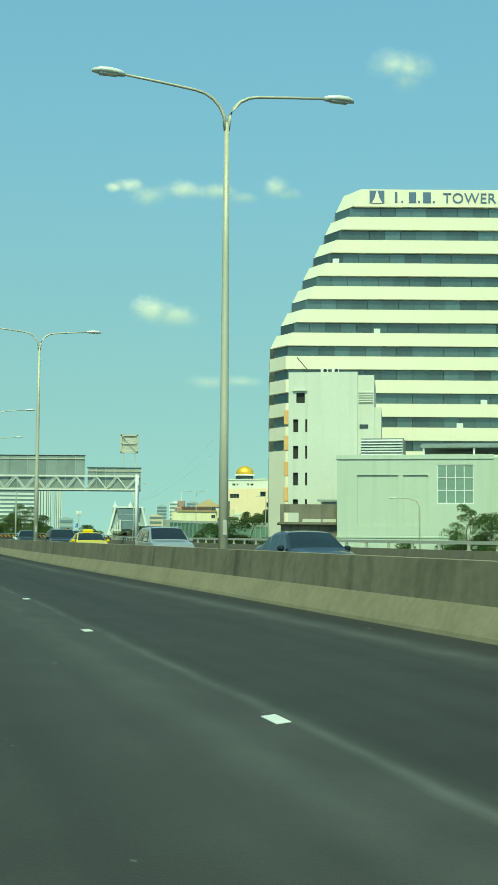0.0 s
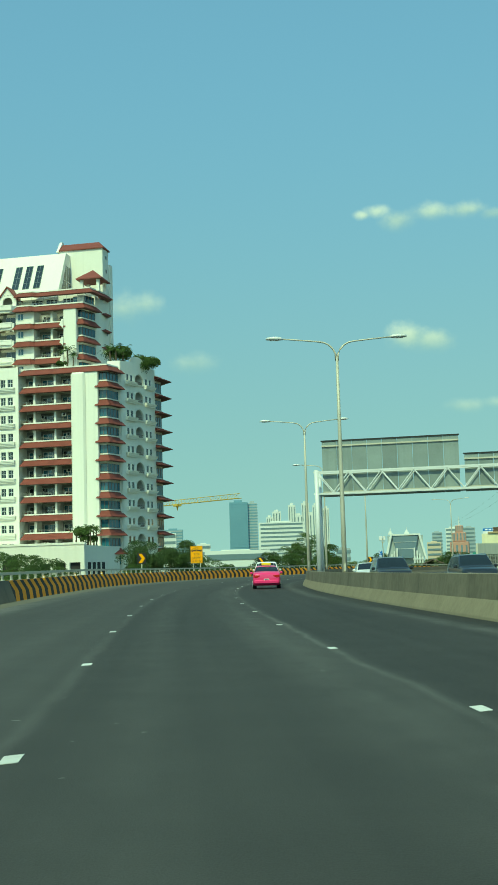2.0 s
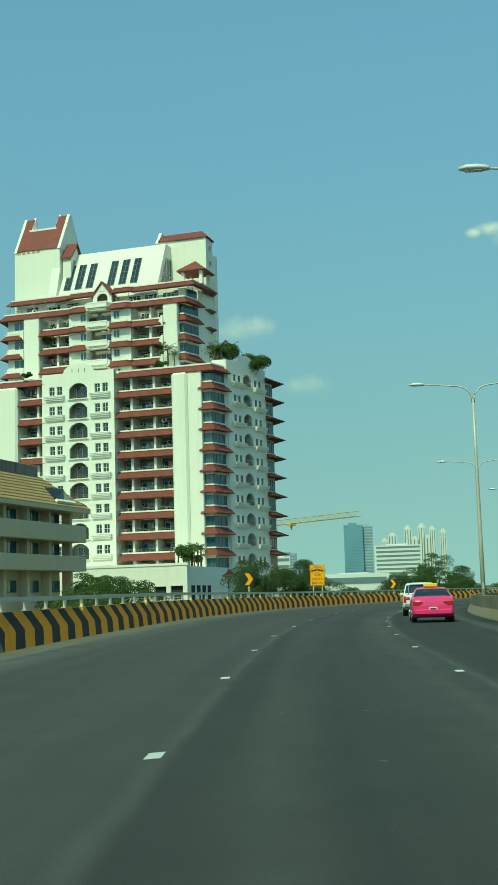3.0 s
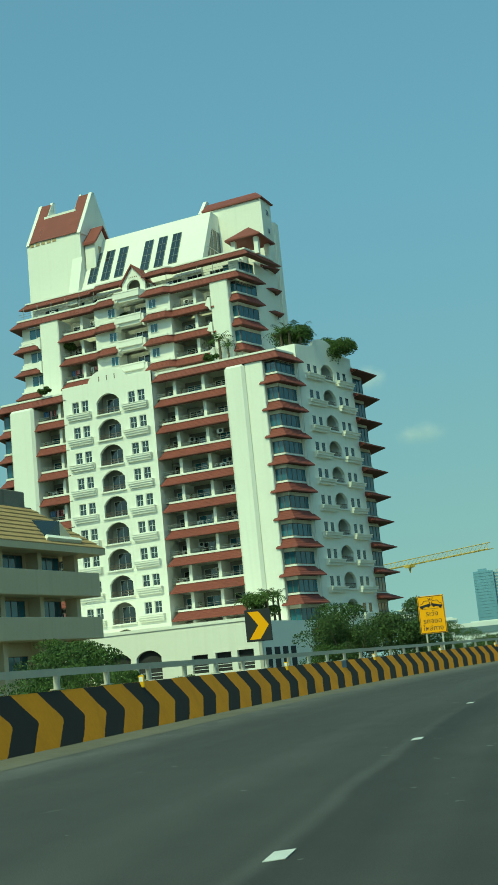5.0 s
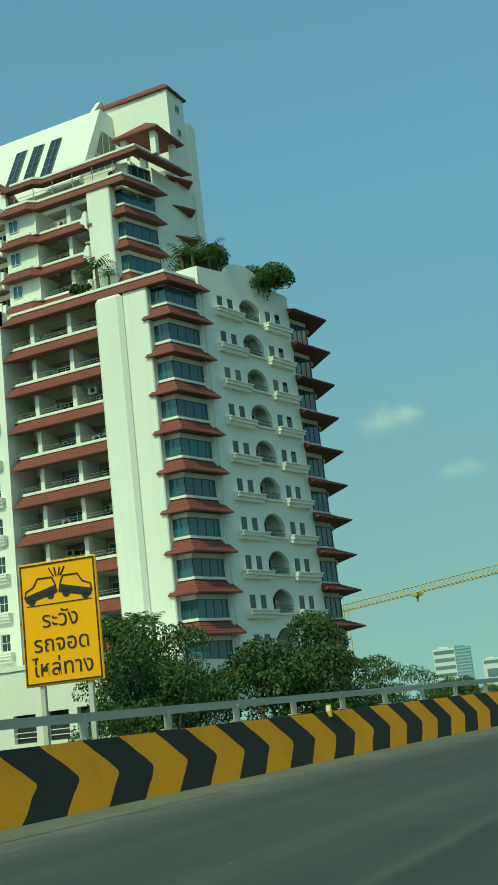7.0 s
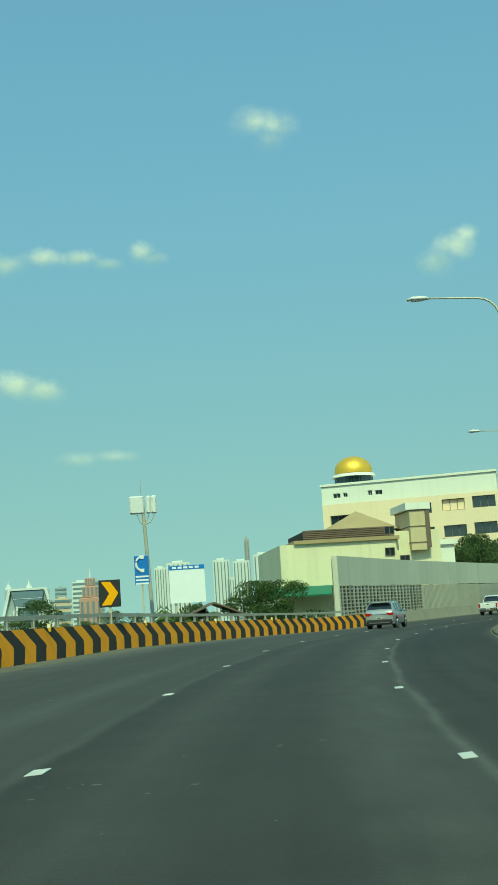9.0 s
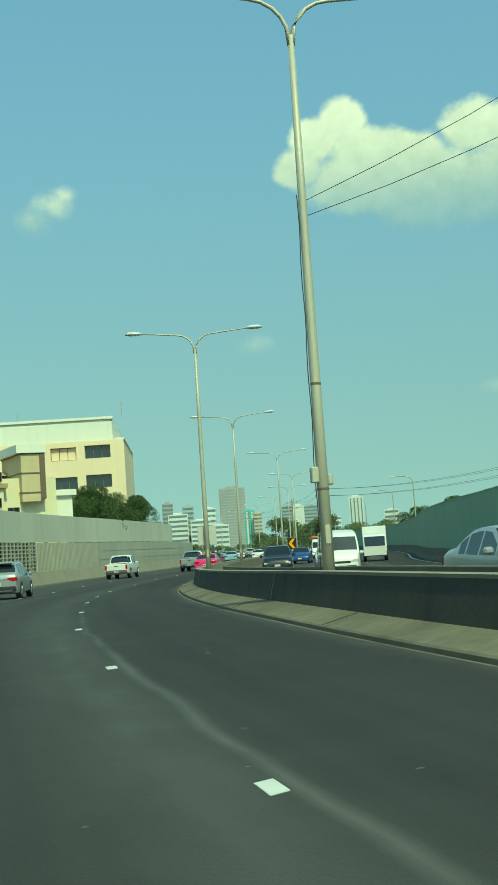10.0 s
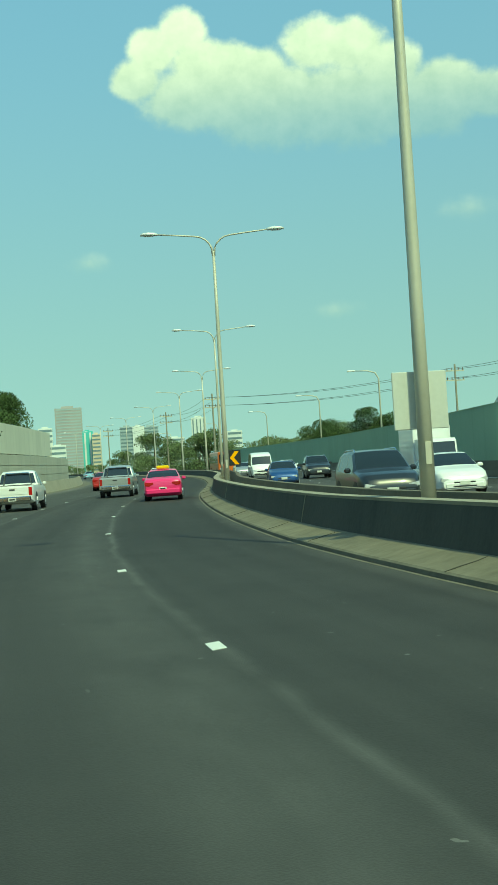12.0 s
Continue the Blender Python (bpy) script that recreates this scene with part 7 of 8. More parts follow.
def bush(x, y, z, w, h, seed, label, leaves=2600, deep=0.4, root=(0.0, 0.0, 0.0)):
    e = thing("bush", label, "bush", (x, y, z))
    bm = B()
    tube(bm, [root, (root[0] * 0.4, 0, root[2] + h * 0.15), (0, 0, h * 0.5)], 0.06, 0.03, 6)
    part("stem", bm, M_BARK, e)
    rr = random.Random(seed)
    bl = [(rr.uniform(-w, w) * 0.6, rr.uniform(-deep, deep), h * rr.uniform(0.35, 0.75), h * rr.uniform(0.2, 0.34)) for _ in range(7)]
    o = new("foliage", crown_mesh("foliage", seed, bl, leaves, 0.13, M_LEAFL))
    o.parent = e
    return e


bush(-84.9, 237.4, 5.9, 2.7, 3.3, 21, "dense leafy shrub among the podium palms", 5000, 1.2)
bush(-80.9, 261.4, 37.6, 2.8, 5.4, 4, "round bush growing over the roof edge", 8000, 1.6, (-2.2, 0.4, 1.4))
bush(-84.3, 255.0, 38.9, 2.6, 5.2, 6, "leafy bush on the roof terrace", 6000, 1.2)
bush(-92.6, 247.9, 38.9, 1.8, 1.3, 8, "low planting along the terrace edge")
bush(-116.5, 253.3, 46.0, 1.0, 1.6, 9, "potted bush on a balcony")
bush(-117.5, 246.9, 38.9, 1.6, 1.2, 10, "low planting along the terrace edge")
bush(-107.6, 253.2, 49.0, 0.9, 0.9, 12, "trailing plant in a balcony planter")
bush(-96.5, 229.8, 0.0, 2.6, 2.6, 14, "climbing plant before the podium arches")

# open shelter with a brown roof below the expressway
sh = thing("shelter", "open shelter with a brown sheet roof", "shelter", (-31.0, 303.6, 0), 0)
bm = B()
prism(bm, [(-2.6, 1.2), (0, 2.3), (2.6, 1.2), (2.6, 1.08), (0, 2.18), (-2.6, 1.08)], 1, -3.0, 3.0)
part("roof", bm, M_DKBROWN, sh)
for x in (-2.3, 2.3):
    for y in (-2.7, 2.7):
        bm = B()
        box(bm, x - 0.1, x + 0.1, y - 0.1, y + 0.1, GROUND_Z, 1.15)
        part("post", bm, M_CONC, sh)

# ---- the distant city ----
# blue, grey and brown walls and the glass are lightened to stand for haze
M_BLUETOWER = mat("blue_curtain_wall", (0.16, 0.29, 0.36), 0.35, 0.0, var=0.1, scale=0.02, fine=0.2)
M_FARWHITE = mat("far_white_render", (0.64, 0.66, 0.62), 0.85, var=0.06, scale=0.03, fine=0.3)
M_FARGREY = mat("far_grey_render", (0.34, 0.40, 0.41), 0.8, var=0.08, scale=0.03, fine=0.3)
M_FARBROWN = mat("far_brown_render", (0.35, 0.335, 0.32), 0.8, var=0.08, scale=0.03, fine=0.3)
M_FARTEAL = mat("far_teal_render", (0.12, 0.46, 0.42), 0.7, var=0.06, scale=0.03, fine=0.3)
M_FARPINK = mat("far_pink_render", (0.46, 0.27, 0.20), 0.85, var=0.08, scale=0.03, fine=0.3)
M_FARCREAM = mat("far_cream_render", (0.60, 0.50, 0.36), 0.85, var=0.06, scale=0.03, fine=0.3)
M_FARGLASS = mat("far_glass", (0.16, 0.22, 0.24), 0.3, var=0.15, scale=0.02, fine=0.3, rnd=0.1)


def far_tower(eye, az0, az1, el, dist, wall, label, floors=10, glass=M_FARGLASS, depth=0.7, step=None, fins=0):
    """A distant high-rise between two bearings: walls, a band of glass for each few storeys and a plant room on the roof."""
    a = radians((az0 + az1) / 2)
    w = dist * abs(math.tan(radians(az0)) - math.tan(radians(az1))) * math.cos(a)
    x, y = eye[0] - math.sin(a) * dist, eye[1] + math.cos(a) * dist
    top = 1.3 + dist * math.tan(radians(el))
    e = thing("high_rise", label, "high-rise", (x, y, GROUND_Z), math.degrees(a), "distant towers")
    h = top - GROUND_Z
    bm = B()
    box(bm, -w / 2, w / 2, 0, w * depth, 0, h)
    part("wall", bm, wall, e)
    bm = B()
    box(bm, -w * 0.25, w * 0.2, w * 0.2, w * depth * 0.8, h, h + h * 0.03)
    part("plant_room", bm, wall, e)
    if fins:
        for i in range(fins):
            bm = B()
            fw = w / fins
            box(bm, -w / 2 + fw * (i + 0.34), -w / 2 + fw * (i + 0.66), -0.4, 0.5, h * 0.05, h * 0.97)
            part("glass_strip", bm, glass, e)
    elif floors:
        fh = h / floors
        bm = B()
        box(bm, -w * 0.46, w * 0.46, -0.3, 0.4, fh * 0.3, fh * 0.72)
        g0 = part("glass_band", bm, glass, e)
        for i in range(1, floors):
            same(g0, (0, 0, i * fh))
        bm = B()
        box(bm, w / 2 - 0.4, w / 2 + 0.3, w * depth * 0.1, w * depth * 0.9, fh * 0.3, fh * 0.72)
        g1 = part("glass_band", bm, glass, e)
        for i in range(1, floors):
            same(g1, (0, 0, i * fh))
    return e


E3, E8, E12 = (-20.9, 69.6), (-38.4, 206), (-25, 267.4)
far_tower(E3, 13.43, 12.55, 3.27, 1400, M_BLUETOWER, "slab of blue curtain wall on the skyline", 26, M_BLUETOWER, 0.5)
# the tower's shaded side as its own slab, the shade given by grey walls
far_tower(E3, 12.55, 12.08, 3.2, 1405, M_FARGREY, "grey slab standing for the blue tower's shaded side", 26, M_BLUETOWER, 0.5)
far_tower(E3, 12.0, 9.8, 2.24, 1300, M_FARWHITE, "wide white office block with blue bands", 13, M_FARGLASS, 0.3)
for az, el, w in ((11.5, 2.5, 0.3), (11.15, 2.75, 0.4), (10.4, 3.05, 0.35), (9.75, 3.12, 0.35), (9.25, 3.0, 0.3), (8.75, 2.85, 0.3), (10.1, 2.55, 0.5), (9.5, 2.6, 0.45)):
    far_tower(E3, az + w / 2, az - w / 2, el, 1700, M_FARWHITE, "slender pale tower on the skyline", 0, M_FARGLASS, 0.8, fins=3)
far_tower(E3, 16.65, 15.75, 2.0, 2000, M_BLUETOWER, "blue-grey tower half hidden by trees", 16, M_FARGREY)
far_tower((-38.7, 163.6), 17.72, 16.75, 2.1, 760, M_FARWHITE, "white block with balcony bands beyond the trees", 8)
far_tower((-38.7, 163.6), 15.49, 14.8, 1.42, 900, M_FARWHITE, "low white block beyond the expressway", 6)
far_tower(E3, 14.6, 11.4, 0.95, 520, M_FARWHITE, "low white sheds behind the expressway", 3, M_FARGLASS, 0.3)
far_tower(E3, 8.1, 7.4, 0.9, 600, M_FARGREY, "low grey block behind the trees", 5)
far_tower(E3, 2.9, 2.2, 1.7, 1000, M_FARWHITE, "pale tower on the skyline", 12)
far_tower(E8, 3.05, 2.25, 1.25, 700, M_FARCREAM, "cream block on the skyline", 7)
far_tower(E8, 3.0, 2.45, 1.75, 900, M_FARGREY, "grey tower on the skyline", 12)
far_tower(E8, 1.35, 0.7, 1.95, 950, M_FARGREY, "grey tower behind the pink one", 12)
for az0, az1, el in ((-4.5, -5.3, 2.6), (-5.45, -6.25, 2.5), (-6.45, -7.3, 2.75), (-1.7, -2.3, 2.4), (-5.0, -5.6, 1.7), (-2.3, -3.4, 2.6)):
    far_tower(E8, az0, az1, el, 850, M_FARWHITE, "white residential tower with window strips", 0, M_FARGLASS, 0.7, fins=5)
far_tower(E8, -6.05, -6.3, 3.5, 950, M_FARBROWN, "slim unfinished tower core", 0, M_FARGLASS, 0.8, fins=2)
far_tower(E12, -24.85, -26.0, 3.05, 1500, M_FARBROWN, "tall grey-brown tower on the skyline", 24, M_FARGREY)
far_tower(E12, -26.05, -26.5, 1.9, 1300, M_FARTEAL, "teal glass tower on the skyline", 0, M_FARWHITE, 0.8, fins=2)
far_tower(E12, -26.5, -26.85, 1.75, 1290, M_FARCREAM, "cream slab beside the teal tower", 12)
far_tower(E12, -27.85, -28.45, 2.0, 1300, M_FARGREY, "dark grey slab on the skyline", 14)
far_tower(E12, -28.45, -28.95, 2.0, 1298, M_FARWHITE, "white gable of a grey slab", 0, M_FARWHITE, fins=2)
far_tower(E12, -28.95, -29.6, 1.95, 1305, M_FARGREY, "grey slab on the skyline", 14)
far_tower(E12, -29.9, -30.8, 1.35, 1100, M_FARWHITE, "pale low block on the skyline", 8)
far_tower(E12, -31.3, -31.9, 2.25, 1200, M_FARWHITE, "white slim tower on the skyline", 0, fins=4)
far_tower(E12, -33.0, -33.6, 1.5, 1200, M_FARWHITE, "white block above the trees", 8)
for az0, az1, el, m, f in ((-22.3, -23.2, 1.95, M_FARWHITE, 10), (-23.0, -23.5, 2.3, M_FARGREY, 12), (-23.4, -24.3, 1.6, M_FARWHITE, 9), (-24.0, -24.6, 2.15, M_FARWHITE, 10), (-24.5, -25.2, 1.3, M_FARWHITE, 7), (-21.2, -21.9, 1.7, M_FARGREY, 9), (-20.4, -21.2, 1.3, M_FARWHITE, 6), (-22.0, -22.5, 2.5, M_FARBROWN, 14)):
    far_tower(E12, az0, az1, el, 1150 + f * 9, m, "city block with rows of windows on the skyline", f)

# white terraced building with a sloped glass front
tb = thing("terraced_building", "white stepped building with a sloping dark glass front", "building", (-87.0, 860, GROUND_Z), 5)
# grey core: shade between the white terraces is put into its colour
bm = B()
prism(bm, [(2.6, 0), (3.2, 17.9), (14.0, 17.9), (14.0, 0)], 0, -7.2, 7.2)
part("core", bm, M_FARGREY, tb, "grey core standing for shaded storeys behind the terraces")
bm = B()
a = [bm.verts.new(p) for p in ((-5.3, 2.2, 17.8), (5.3, 2.2, 17.8), (3.0, -0.8, 8.4), (-3.0, -0.8, 8.4))]
b = [bm.verts.new((p.co.x, p.co.y + 0.6, p.co.z)) for p in a]
bm.faces.new(a)
bm.faces.new(b[::-1])
for i in range(4):
    bm.faces.new((a[i], b[i], b[(i + 1) % 4], a[(i + 1) % 4]))
bmesh.ops.recalc_face_normals(bm, faces=bm.faces[:])
gf = part("glass_front", bm, mat("far_dark_glass", (0.05, 0.10, 0.13), 0.25, var=0.2, scale=0.05, fine=0.4), tb, "sloping dark glass front")
for k in (0.3, 0.6):
    bm = B()
    x, y, z = 5.3 - 2.3 * k, 2.2 - 3.0 * k, 17.8 - 9.4 * k
    box(bm, -x, x, y - 0.12, y + 0.2, z, z + 0.14)
    part("glazing_bar", bm, M_FARWHITE, gf)
bm = B()
box(bm, -6.2, 6.2, 1.8, 13.5, 17.8, 18.5)
part("roof_edge", bm, M_FARWHITE, tb)
for sx in (-1, 1):
    bm = B()
    prism(bm, [(sx * 5.2, 18.4), (sx * 6.1, 18.4), (sx * 9.6, 4.0), (sx * 8.7, 4.0)], 1, 1.6, 12.0)
    part("slanted_wall", bm, M_FARWHITE, tb)
    for i in range(7):
        top = 12.6 - i * 1.25
        x = sx * (3.5 + i * 1.05)
        bm = B()
        box(bm, x - 0.3, x + 0.3, -1.6, 3.0, 0, top)
        fin = part("stepped_fin", bm, M_FARWHITE, tb)
        for z in (3.2, 5.4, 7.6):
            if z < top - 0.6:
                bm = B()
                box(bm, x - 0.55, x + 0.55, -1.8, 2.6, z, z + 0.7)
                part("terrace", bm, M_FARWHITE, fin)
bm = B()
box(bm, -12.5, 12.5, -1.4, 9, 0, 3.4)
part("base_storey", bm, M_FARWHITE, tb)
for x in (-6.0, 0.6):
    bm = B()
    box(bm, x - 0.9, x + 0.9, 5.0, 6.8, 18.3, 19.3)
    box(bm, x - 0.5, x + 0.5, 5.4, 6.4, 19.2, 20.0)
    tube(bm, [(x, 5.9, 19.9), (x, 5.9, 21.4)], 0.3, 0.05, 6)
    part("roof_crown", bm, M_FARWHITE, tb)
tb.scale = (1.67, 1.67, 1.63)
# pink stepped tower
pt = thing("pink_tower", "stepped pink stone tower with a spire", "tower", (-57.0, 1000.0, GROUND_Z), 0)
for i, (w, h0, h1) in enumerate(((9.3, 0, 28), (6.6, 28, 36), (4.0, 36, 42))):
    bm = B()
    box(bm, -w, w, -w, w, h0, h1, 0.5)
    o = part("tier", bm, M_FARPINK, pt)
    for k in range(4):
        bm = B()
        x = -w + (k + 0.3) * w / 2
        box(bm, x, x + w * 0.2, -w - 0.2, -w + 0.2, h0 + (h1 - h0) * 0.15, h1 - (h1 - h0) * 0.1)
        part("glass_strip", bm, M_FARGLASS, o)
bm = B()
tube(bm, [(0, 0, 42), (0, 0, 50)], 0.8, 0.1, 6)
part("spire", bm, M_FARWHITE, pt)
pt.scale = (0.78, 0.78, 0.92)
# white billboard with a blue headline bar
a = radians(-3.25)
bb = thing("billboard", "large blank white billboard with a blue top strip", "billboard", (E8[0] - math.sin(a) * 300, E8[1] + math.cos(a) * 300, 0), -3)
bm = B()
box(bm, -4.4, 4.4, 0, 0.5, 4.8, 13.0)
part("board", bm, M_SIGNWHITE, bb)
bm = B()
box(bm, -4.4, 4.4, -0.06, 0.0, 13.0, 14.0)
st = part("strip", bm, M_SIGNBLUE, bb)
for i in range(5):
    bm = B()
    box(bm, -3.6 + i * 1.4, -2.6 + i * 1.4, -0.1, -0.06, 13.25, 13.75)
    part("text_bar", bm, M_SIGNWHITE, st)
for x in (-3, 3):
    bm = B()
    box(bm, x - 0.3, x + 0.3, 0.5, 1.0, -8, 13)
    part("leg", bm, M_GALV, bb)
# tower crane behind the apartment building
M_CRANE = mat("yellow_crane_paint", (0.55, 0.38, 0.08), 0.6, var=0.1)
cr = thing("tower_crane", "yellow lattice tower crane against the sky", "crane", (-133.5, 402.2, GROUND_Z), -37.6)
bm = B()
for x, y in ((-0.8, -0.8), (0.8, -0.8), (0.8, 0.8), (-0.8, 0.8)):
    tube(bm, [(x, y, 0), (x, y, 30.2)], 0.12, None, 4)
for i in range(19):
    tube(bm, [(-0.8, -0.8, i * 1.55), (0.8, -0.8, (i + 1) * 1.55)], 0.06, None, 4)
part("mast", bm, M_CRANE, cr)
bm = B()
L = 57.7
for z, y in ((28.9, -0.7), (28.9, 0.7), (30.2, 0)):
    tube(bm, [(-10, y, z), (L, y, z)], 0.09, None, 4)
for i in range(44):
    x = -10 + i * (L + 10) / 44
    tube(bm, [(x, -0.7, 28.9), (x + 0.75, 0, 30.2), (x + 1.5, -0.7, 28.9)], 0.045, None, 4, False)
part("jib", bm, M_CRANE, cr)
bm = B()
box(bm, 27.5, 29.5, -0.8, 0.8, 28.3, 28.9)
tube(bm, [(28.5, 0, 28.3), (28.5, 0, 27.1)], 0.4, 0.1, 6)
part("trolley", bm, M_CRANE, cr)


# ---- clouds: far soft backdrops in the sky ----
def cloud(az, el, blobs, soft=0.5, dense=1.0, seed=0.0, wob=0.55, dist=3800.0):
    """A cloud as a far backdrop: soft blobs of (right, up, width, height) in degrees about its middle, roughened by noise."""
    eye = Vector((-30, 200, 1.3))
    k = dist * math.tan(radians(1.0))
    d = Vector((-math.sin(radians(az)) * math.cos(radians(el)), math.cos(radians(az)) * math.cos(radians(el)), math.sin(radians(el))))
    c = eye + d * dist
    hw = max(abs(b[0]) + b[2] for b in blobs) * 1.7 + 0.5
    hh = max(abs(b[1]) + b[3] for b in blobs) * 1.8 + 0.5
    m = bpy.data.materials.new("cloud")
    m.use_nodes = True
    nt = m.node_tree
    nt.nodes.clear()
    out = nt.nodes.new("ShaderNodeOutputMaterial")
    tc = nt.nodes.new("ShaderNodeTexCoord").outputs["Object"]
    sc = nt.nodes.new("ShaderNodeVectorMath")
    sc.operation = "SCALE"
    sc.inputs["Scale"].default_value = 1.0 / k
    nt.links.new(tc, sc.inputs[0])
    vec = sc.outputs[0]
    def mth(op, *a):
        n = nt.nodes.new("ShaderNodeMath")
        n.operation = op
        for j, v in enumerate(a):
            if isinstance(v, (int, float)):
                n.inputs[j].default_value = v
            else:
                nt.links.new(v, n.inputs[j])
        return n.outputs[0]
    off = nt.nodes.new("ShaderNodeVectorMath")
    off.operation = "ADD"
    off.inputs[1].default_value = (seed, seed * 0.7, 0)
    nt.links.new(vec, off.inputs[0])
    nz = nt.nodes.new("ShaderNodeTexNoise")
    nz.inputs["Scale"].default_value, nz.inputs["Detail"].default_value, nz.inputs["Roughness"].default_value = 0.9, 8, 0.58
    nt.links.new(off.outputs[0], nz.inputs["Vector"])
    dens = None
    for bx, by, bw, bh in blobs:
        mp = nt.nodes.new("ShaderNodeMapping")
        mp.vector_type = "POINT"
        mp.inputs["Location"].default_value = (-bx / bw, -by / bh, 0)
        mp.inputs["Scale"].default_value = (1 / bw, 1 / bh, 0)
        nt.links.new(vec, mp.inputs[0])
        ln = nt.nodes.new("ShaderNodeVectorMath")
        ln.operation = "LENGTH"
        nt.links.new(mp.outputs[0], ln.inputs[0])
        v = mth("SUBTRACT", 1.0, ln.outputs["Value"])
        dens = v if dens is None else mth("SMOOTH_MAX", dens, v, 0.25)
    dens = mth("ADD", dens, mth("MULTIPLY", mth("SUBTRACT", nz.outputs[0], 0.5), 2.0 * wob))
    mr = nt.nodes.new("ShaderNodeMapRange")
    mr.interpolation_type = "SMOOTHSTEP"
    mr.inputs[1].default_value, mr.inputs[2].default_value = 0.0, soft * 1.25
    mr.inputs[4].default_value = dense
    nt.links.new(dens, mr.inputs[0])
    sp = nt.nodes.new("ShaderNodeSeparateXYZ")
    nt.links.new(vec, sp.inputs[0])
    lit = nt.nodes.new("ShaderNodeMapRange")
    y0, y1 = min(b[1] - b[3] for b in blobs), max(b[1] + b[3] for b in blobs)
    lit.inputs[1].default_value, lit.inputs[2].default_value = y0, y1
    nt.links.new(mth("ADD", sp.outputs[1], mth("MULTIPLY", mth("SUBTRACT", nz.outputs[0], 0.5), (y1 - y0) * 0.8)), lit.inputs[0])
    # the flat base melts into the haze
    base = nt.nodes.new("ShaderNodeMapRange")
    base.interpolation_type = "SMOOTHSTEP"
    base.inputs[1].default_value, base.inputs[2].default_value = y0 + (y1 - y0) * 0.03, y0 + (y1 - y0) * 0.68
    nt.links.new(sp.outputs[1], base.inputs[0])
    alpha = mth("MULTIPLY", mr.outputs[0], mth("ADD", 0.25, mth("MULTIPLY", base.outputs[0], 0.75)))
    # grey base and white top: the cloud's shading is put into its glow
    mx = nt.nodes.new("ShaderNodeMix")
    mx.data_type = "RGBA"
    mx.inputs[6].default_value, mx.inputs[7].default_value = (0.40, 0.52, 0.56, 1), (0.95, 0.95, 1.0, 1)
    nt.links.new(lit.outputs[0], mx.inputs[0])
    em, tr, ms = nt.nodes.new("ShaderNodeEmission"), nt.nodes.new("ShaderNodeBsdfTransparent"), nt.nodes.new("ShaderNodeMixShader")
    nt.links.new(mx.outputs[2], em.inputs[0])
    nt.links.new(alpha, ms.inputs[0])
    nt.links.new(tr.outputs[0], ms.inputs[1])
    nt.links.new(em.outputs[0], ms.inputs[2])
    nt.links.new(ms.outputs[0], out.inputs[0])
    bm = B()
    bm.faces.new([bm.verts.new(p) for p in ((-hw * k, -hh * k, 0), (hw * k, -hh * k, 0), (hw * k, hh * k, 0), (-hw * k, hh * k, 0))])
    o = part("cloud", bm, m)
    turn = (-d).to_track_quat("Z", "Y").to_matrix().to_4x4()
    o.matrix_basis = Matrix.Translation(c) @ turn
    o.visible_shadow = False
    return tagged(o, "soft white fair-weather cloud in the sky", "cloud", kind="structure")


cloud(-37.5, 17.8, [(-8.0, 0.1, 1.4, 1.1), (-7.1, 1.35, 1.35, 1.25), (-5.7, 2.05, 1.3, 1.25), (-3.85, 0.5, 1.7, 1.2), (-5.0, 0.7, 1.6, 1.2), (-2.4, 0.1, 1.5, 1.2), (0.1, 1.1, 1.6, 1.4), (1.9, 0.9, 1.8, 1.4), (3.6, -0.2, 1.7, 1.4), (5.9, -1.1, 1.9, 1.3), (7.9, -1.7, 1.8, 1.2), (-5.0, -0.9, 3.4, 1.7), (-1.7, -1.5, 4.2, 2.2), (1.7, -1.7, 3.8, 2.2), (5.0, -2.0, 3.0, 1.7)], 0.30, 1.0, 3.1, 0.30)
cloud(5.3, 17.1, [(-0.5, 0.35, 0.9, 0.45), (0.45, -0.2, 1.1, 0.75), (-1.2, 0.2, 0.6, 0.3)], 0.9, 0.8, 7.7)
cloud(2.1, 17.2, [(-0.9, 0.05, 1.3, 0.62), (0.7, 0.0, 1.3, 0.55), (2.0, -0.3, 1.0, 0.4)], 0.9, 0.85, 1.3)
cloud(-1.8, 17.35, [(0, 0.05, 0.9, 0.7), (0.5, -0.25, 0.9, 0.5)], 0.9, 0.8, 5.5)
cloud(4.1, 11.1, [(-0.4, 0.15, 1.5, 0.9), (0.7, -0.1, 1.4, 0.8)], 0.8, 0.85, 9.1)
cloud(-8.15, 22.9, [(-0.4, 0.2, 1.5, 0.9), (0.6, 0.0, 1.3, 0.9), (0.3, -0.7, 1.0, 0.8)], 1.1, 0.75, 2.2)
cloud(-16.85, 16.35, [(-0.6, -0.5, 1.3, 0.9), (0.35, 0.3, 1.3, 0.9), (0.9, 0.7, 0.8, 0.6)], 0.9, 0.8, 4.6)
cloud(18.6, 13.0, [(-0.3, 0, 1.6, 1.1), (0.8, 0.3, 1.2, 0.8)], 1.1, 0.65, 6.4)
cloud(15.4, 10.3, [(0, 0, 1.6, 0.8)], 1.1, 0.55, 8.2)
cloud(0.96, 7.7, [(-0.8, 0, 1.5, 0.5), (0.9, 0.1, 1.6, 0.4)], 1.0, 0.5, 2.9)
cloud(-26.5, 9.6, [(0, 0, 1.3, 0.7)], 1.2, 0.4, 1.9)
cloud(-38.0, 6.8, [(0, 0, 1.5, 0.6)], 1.2, 0.35, 3.9)
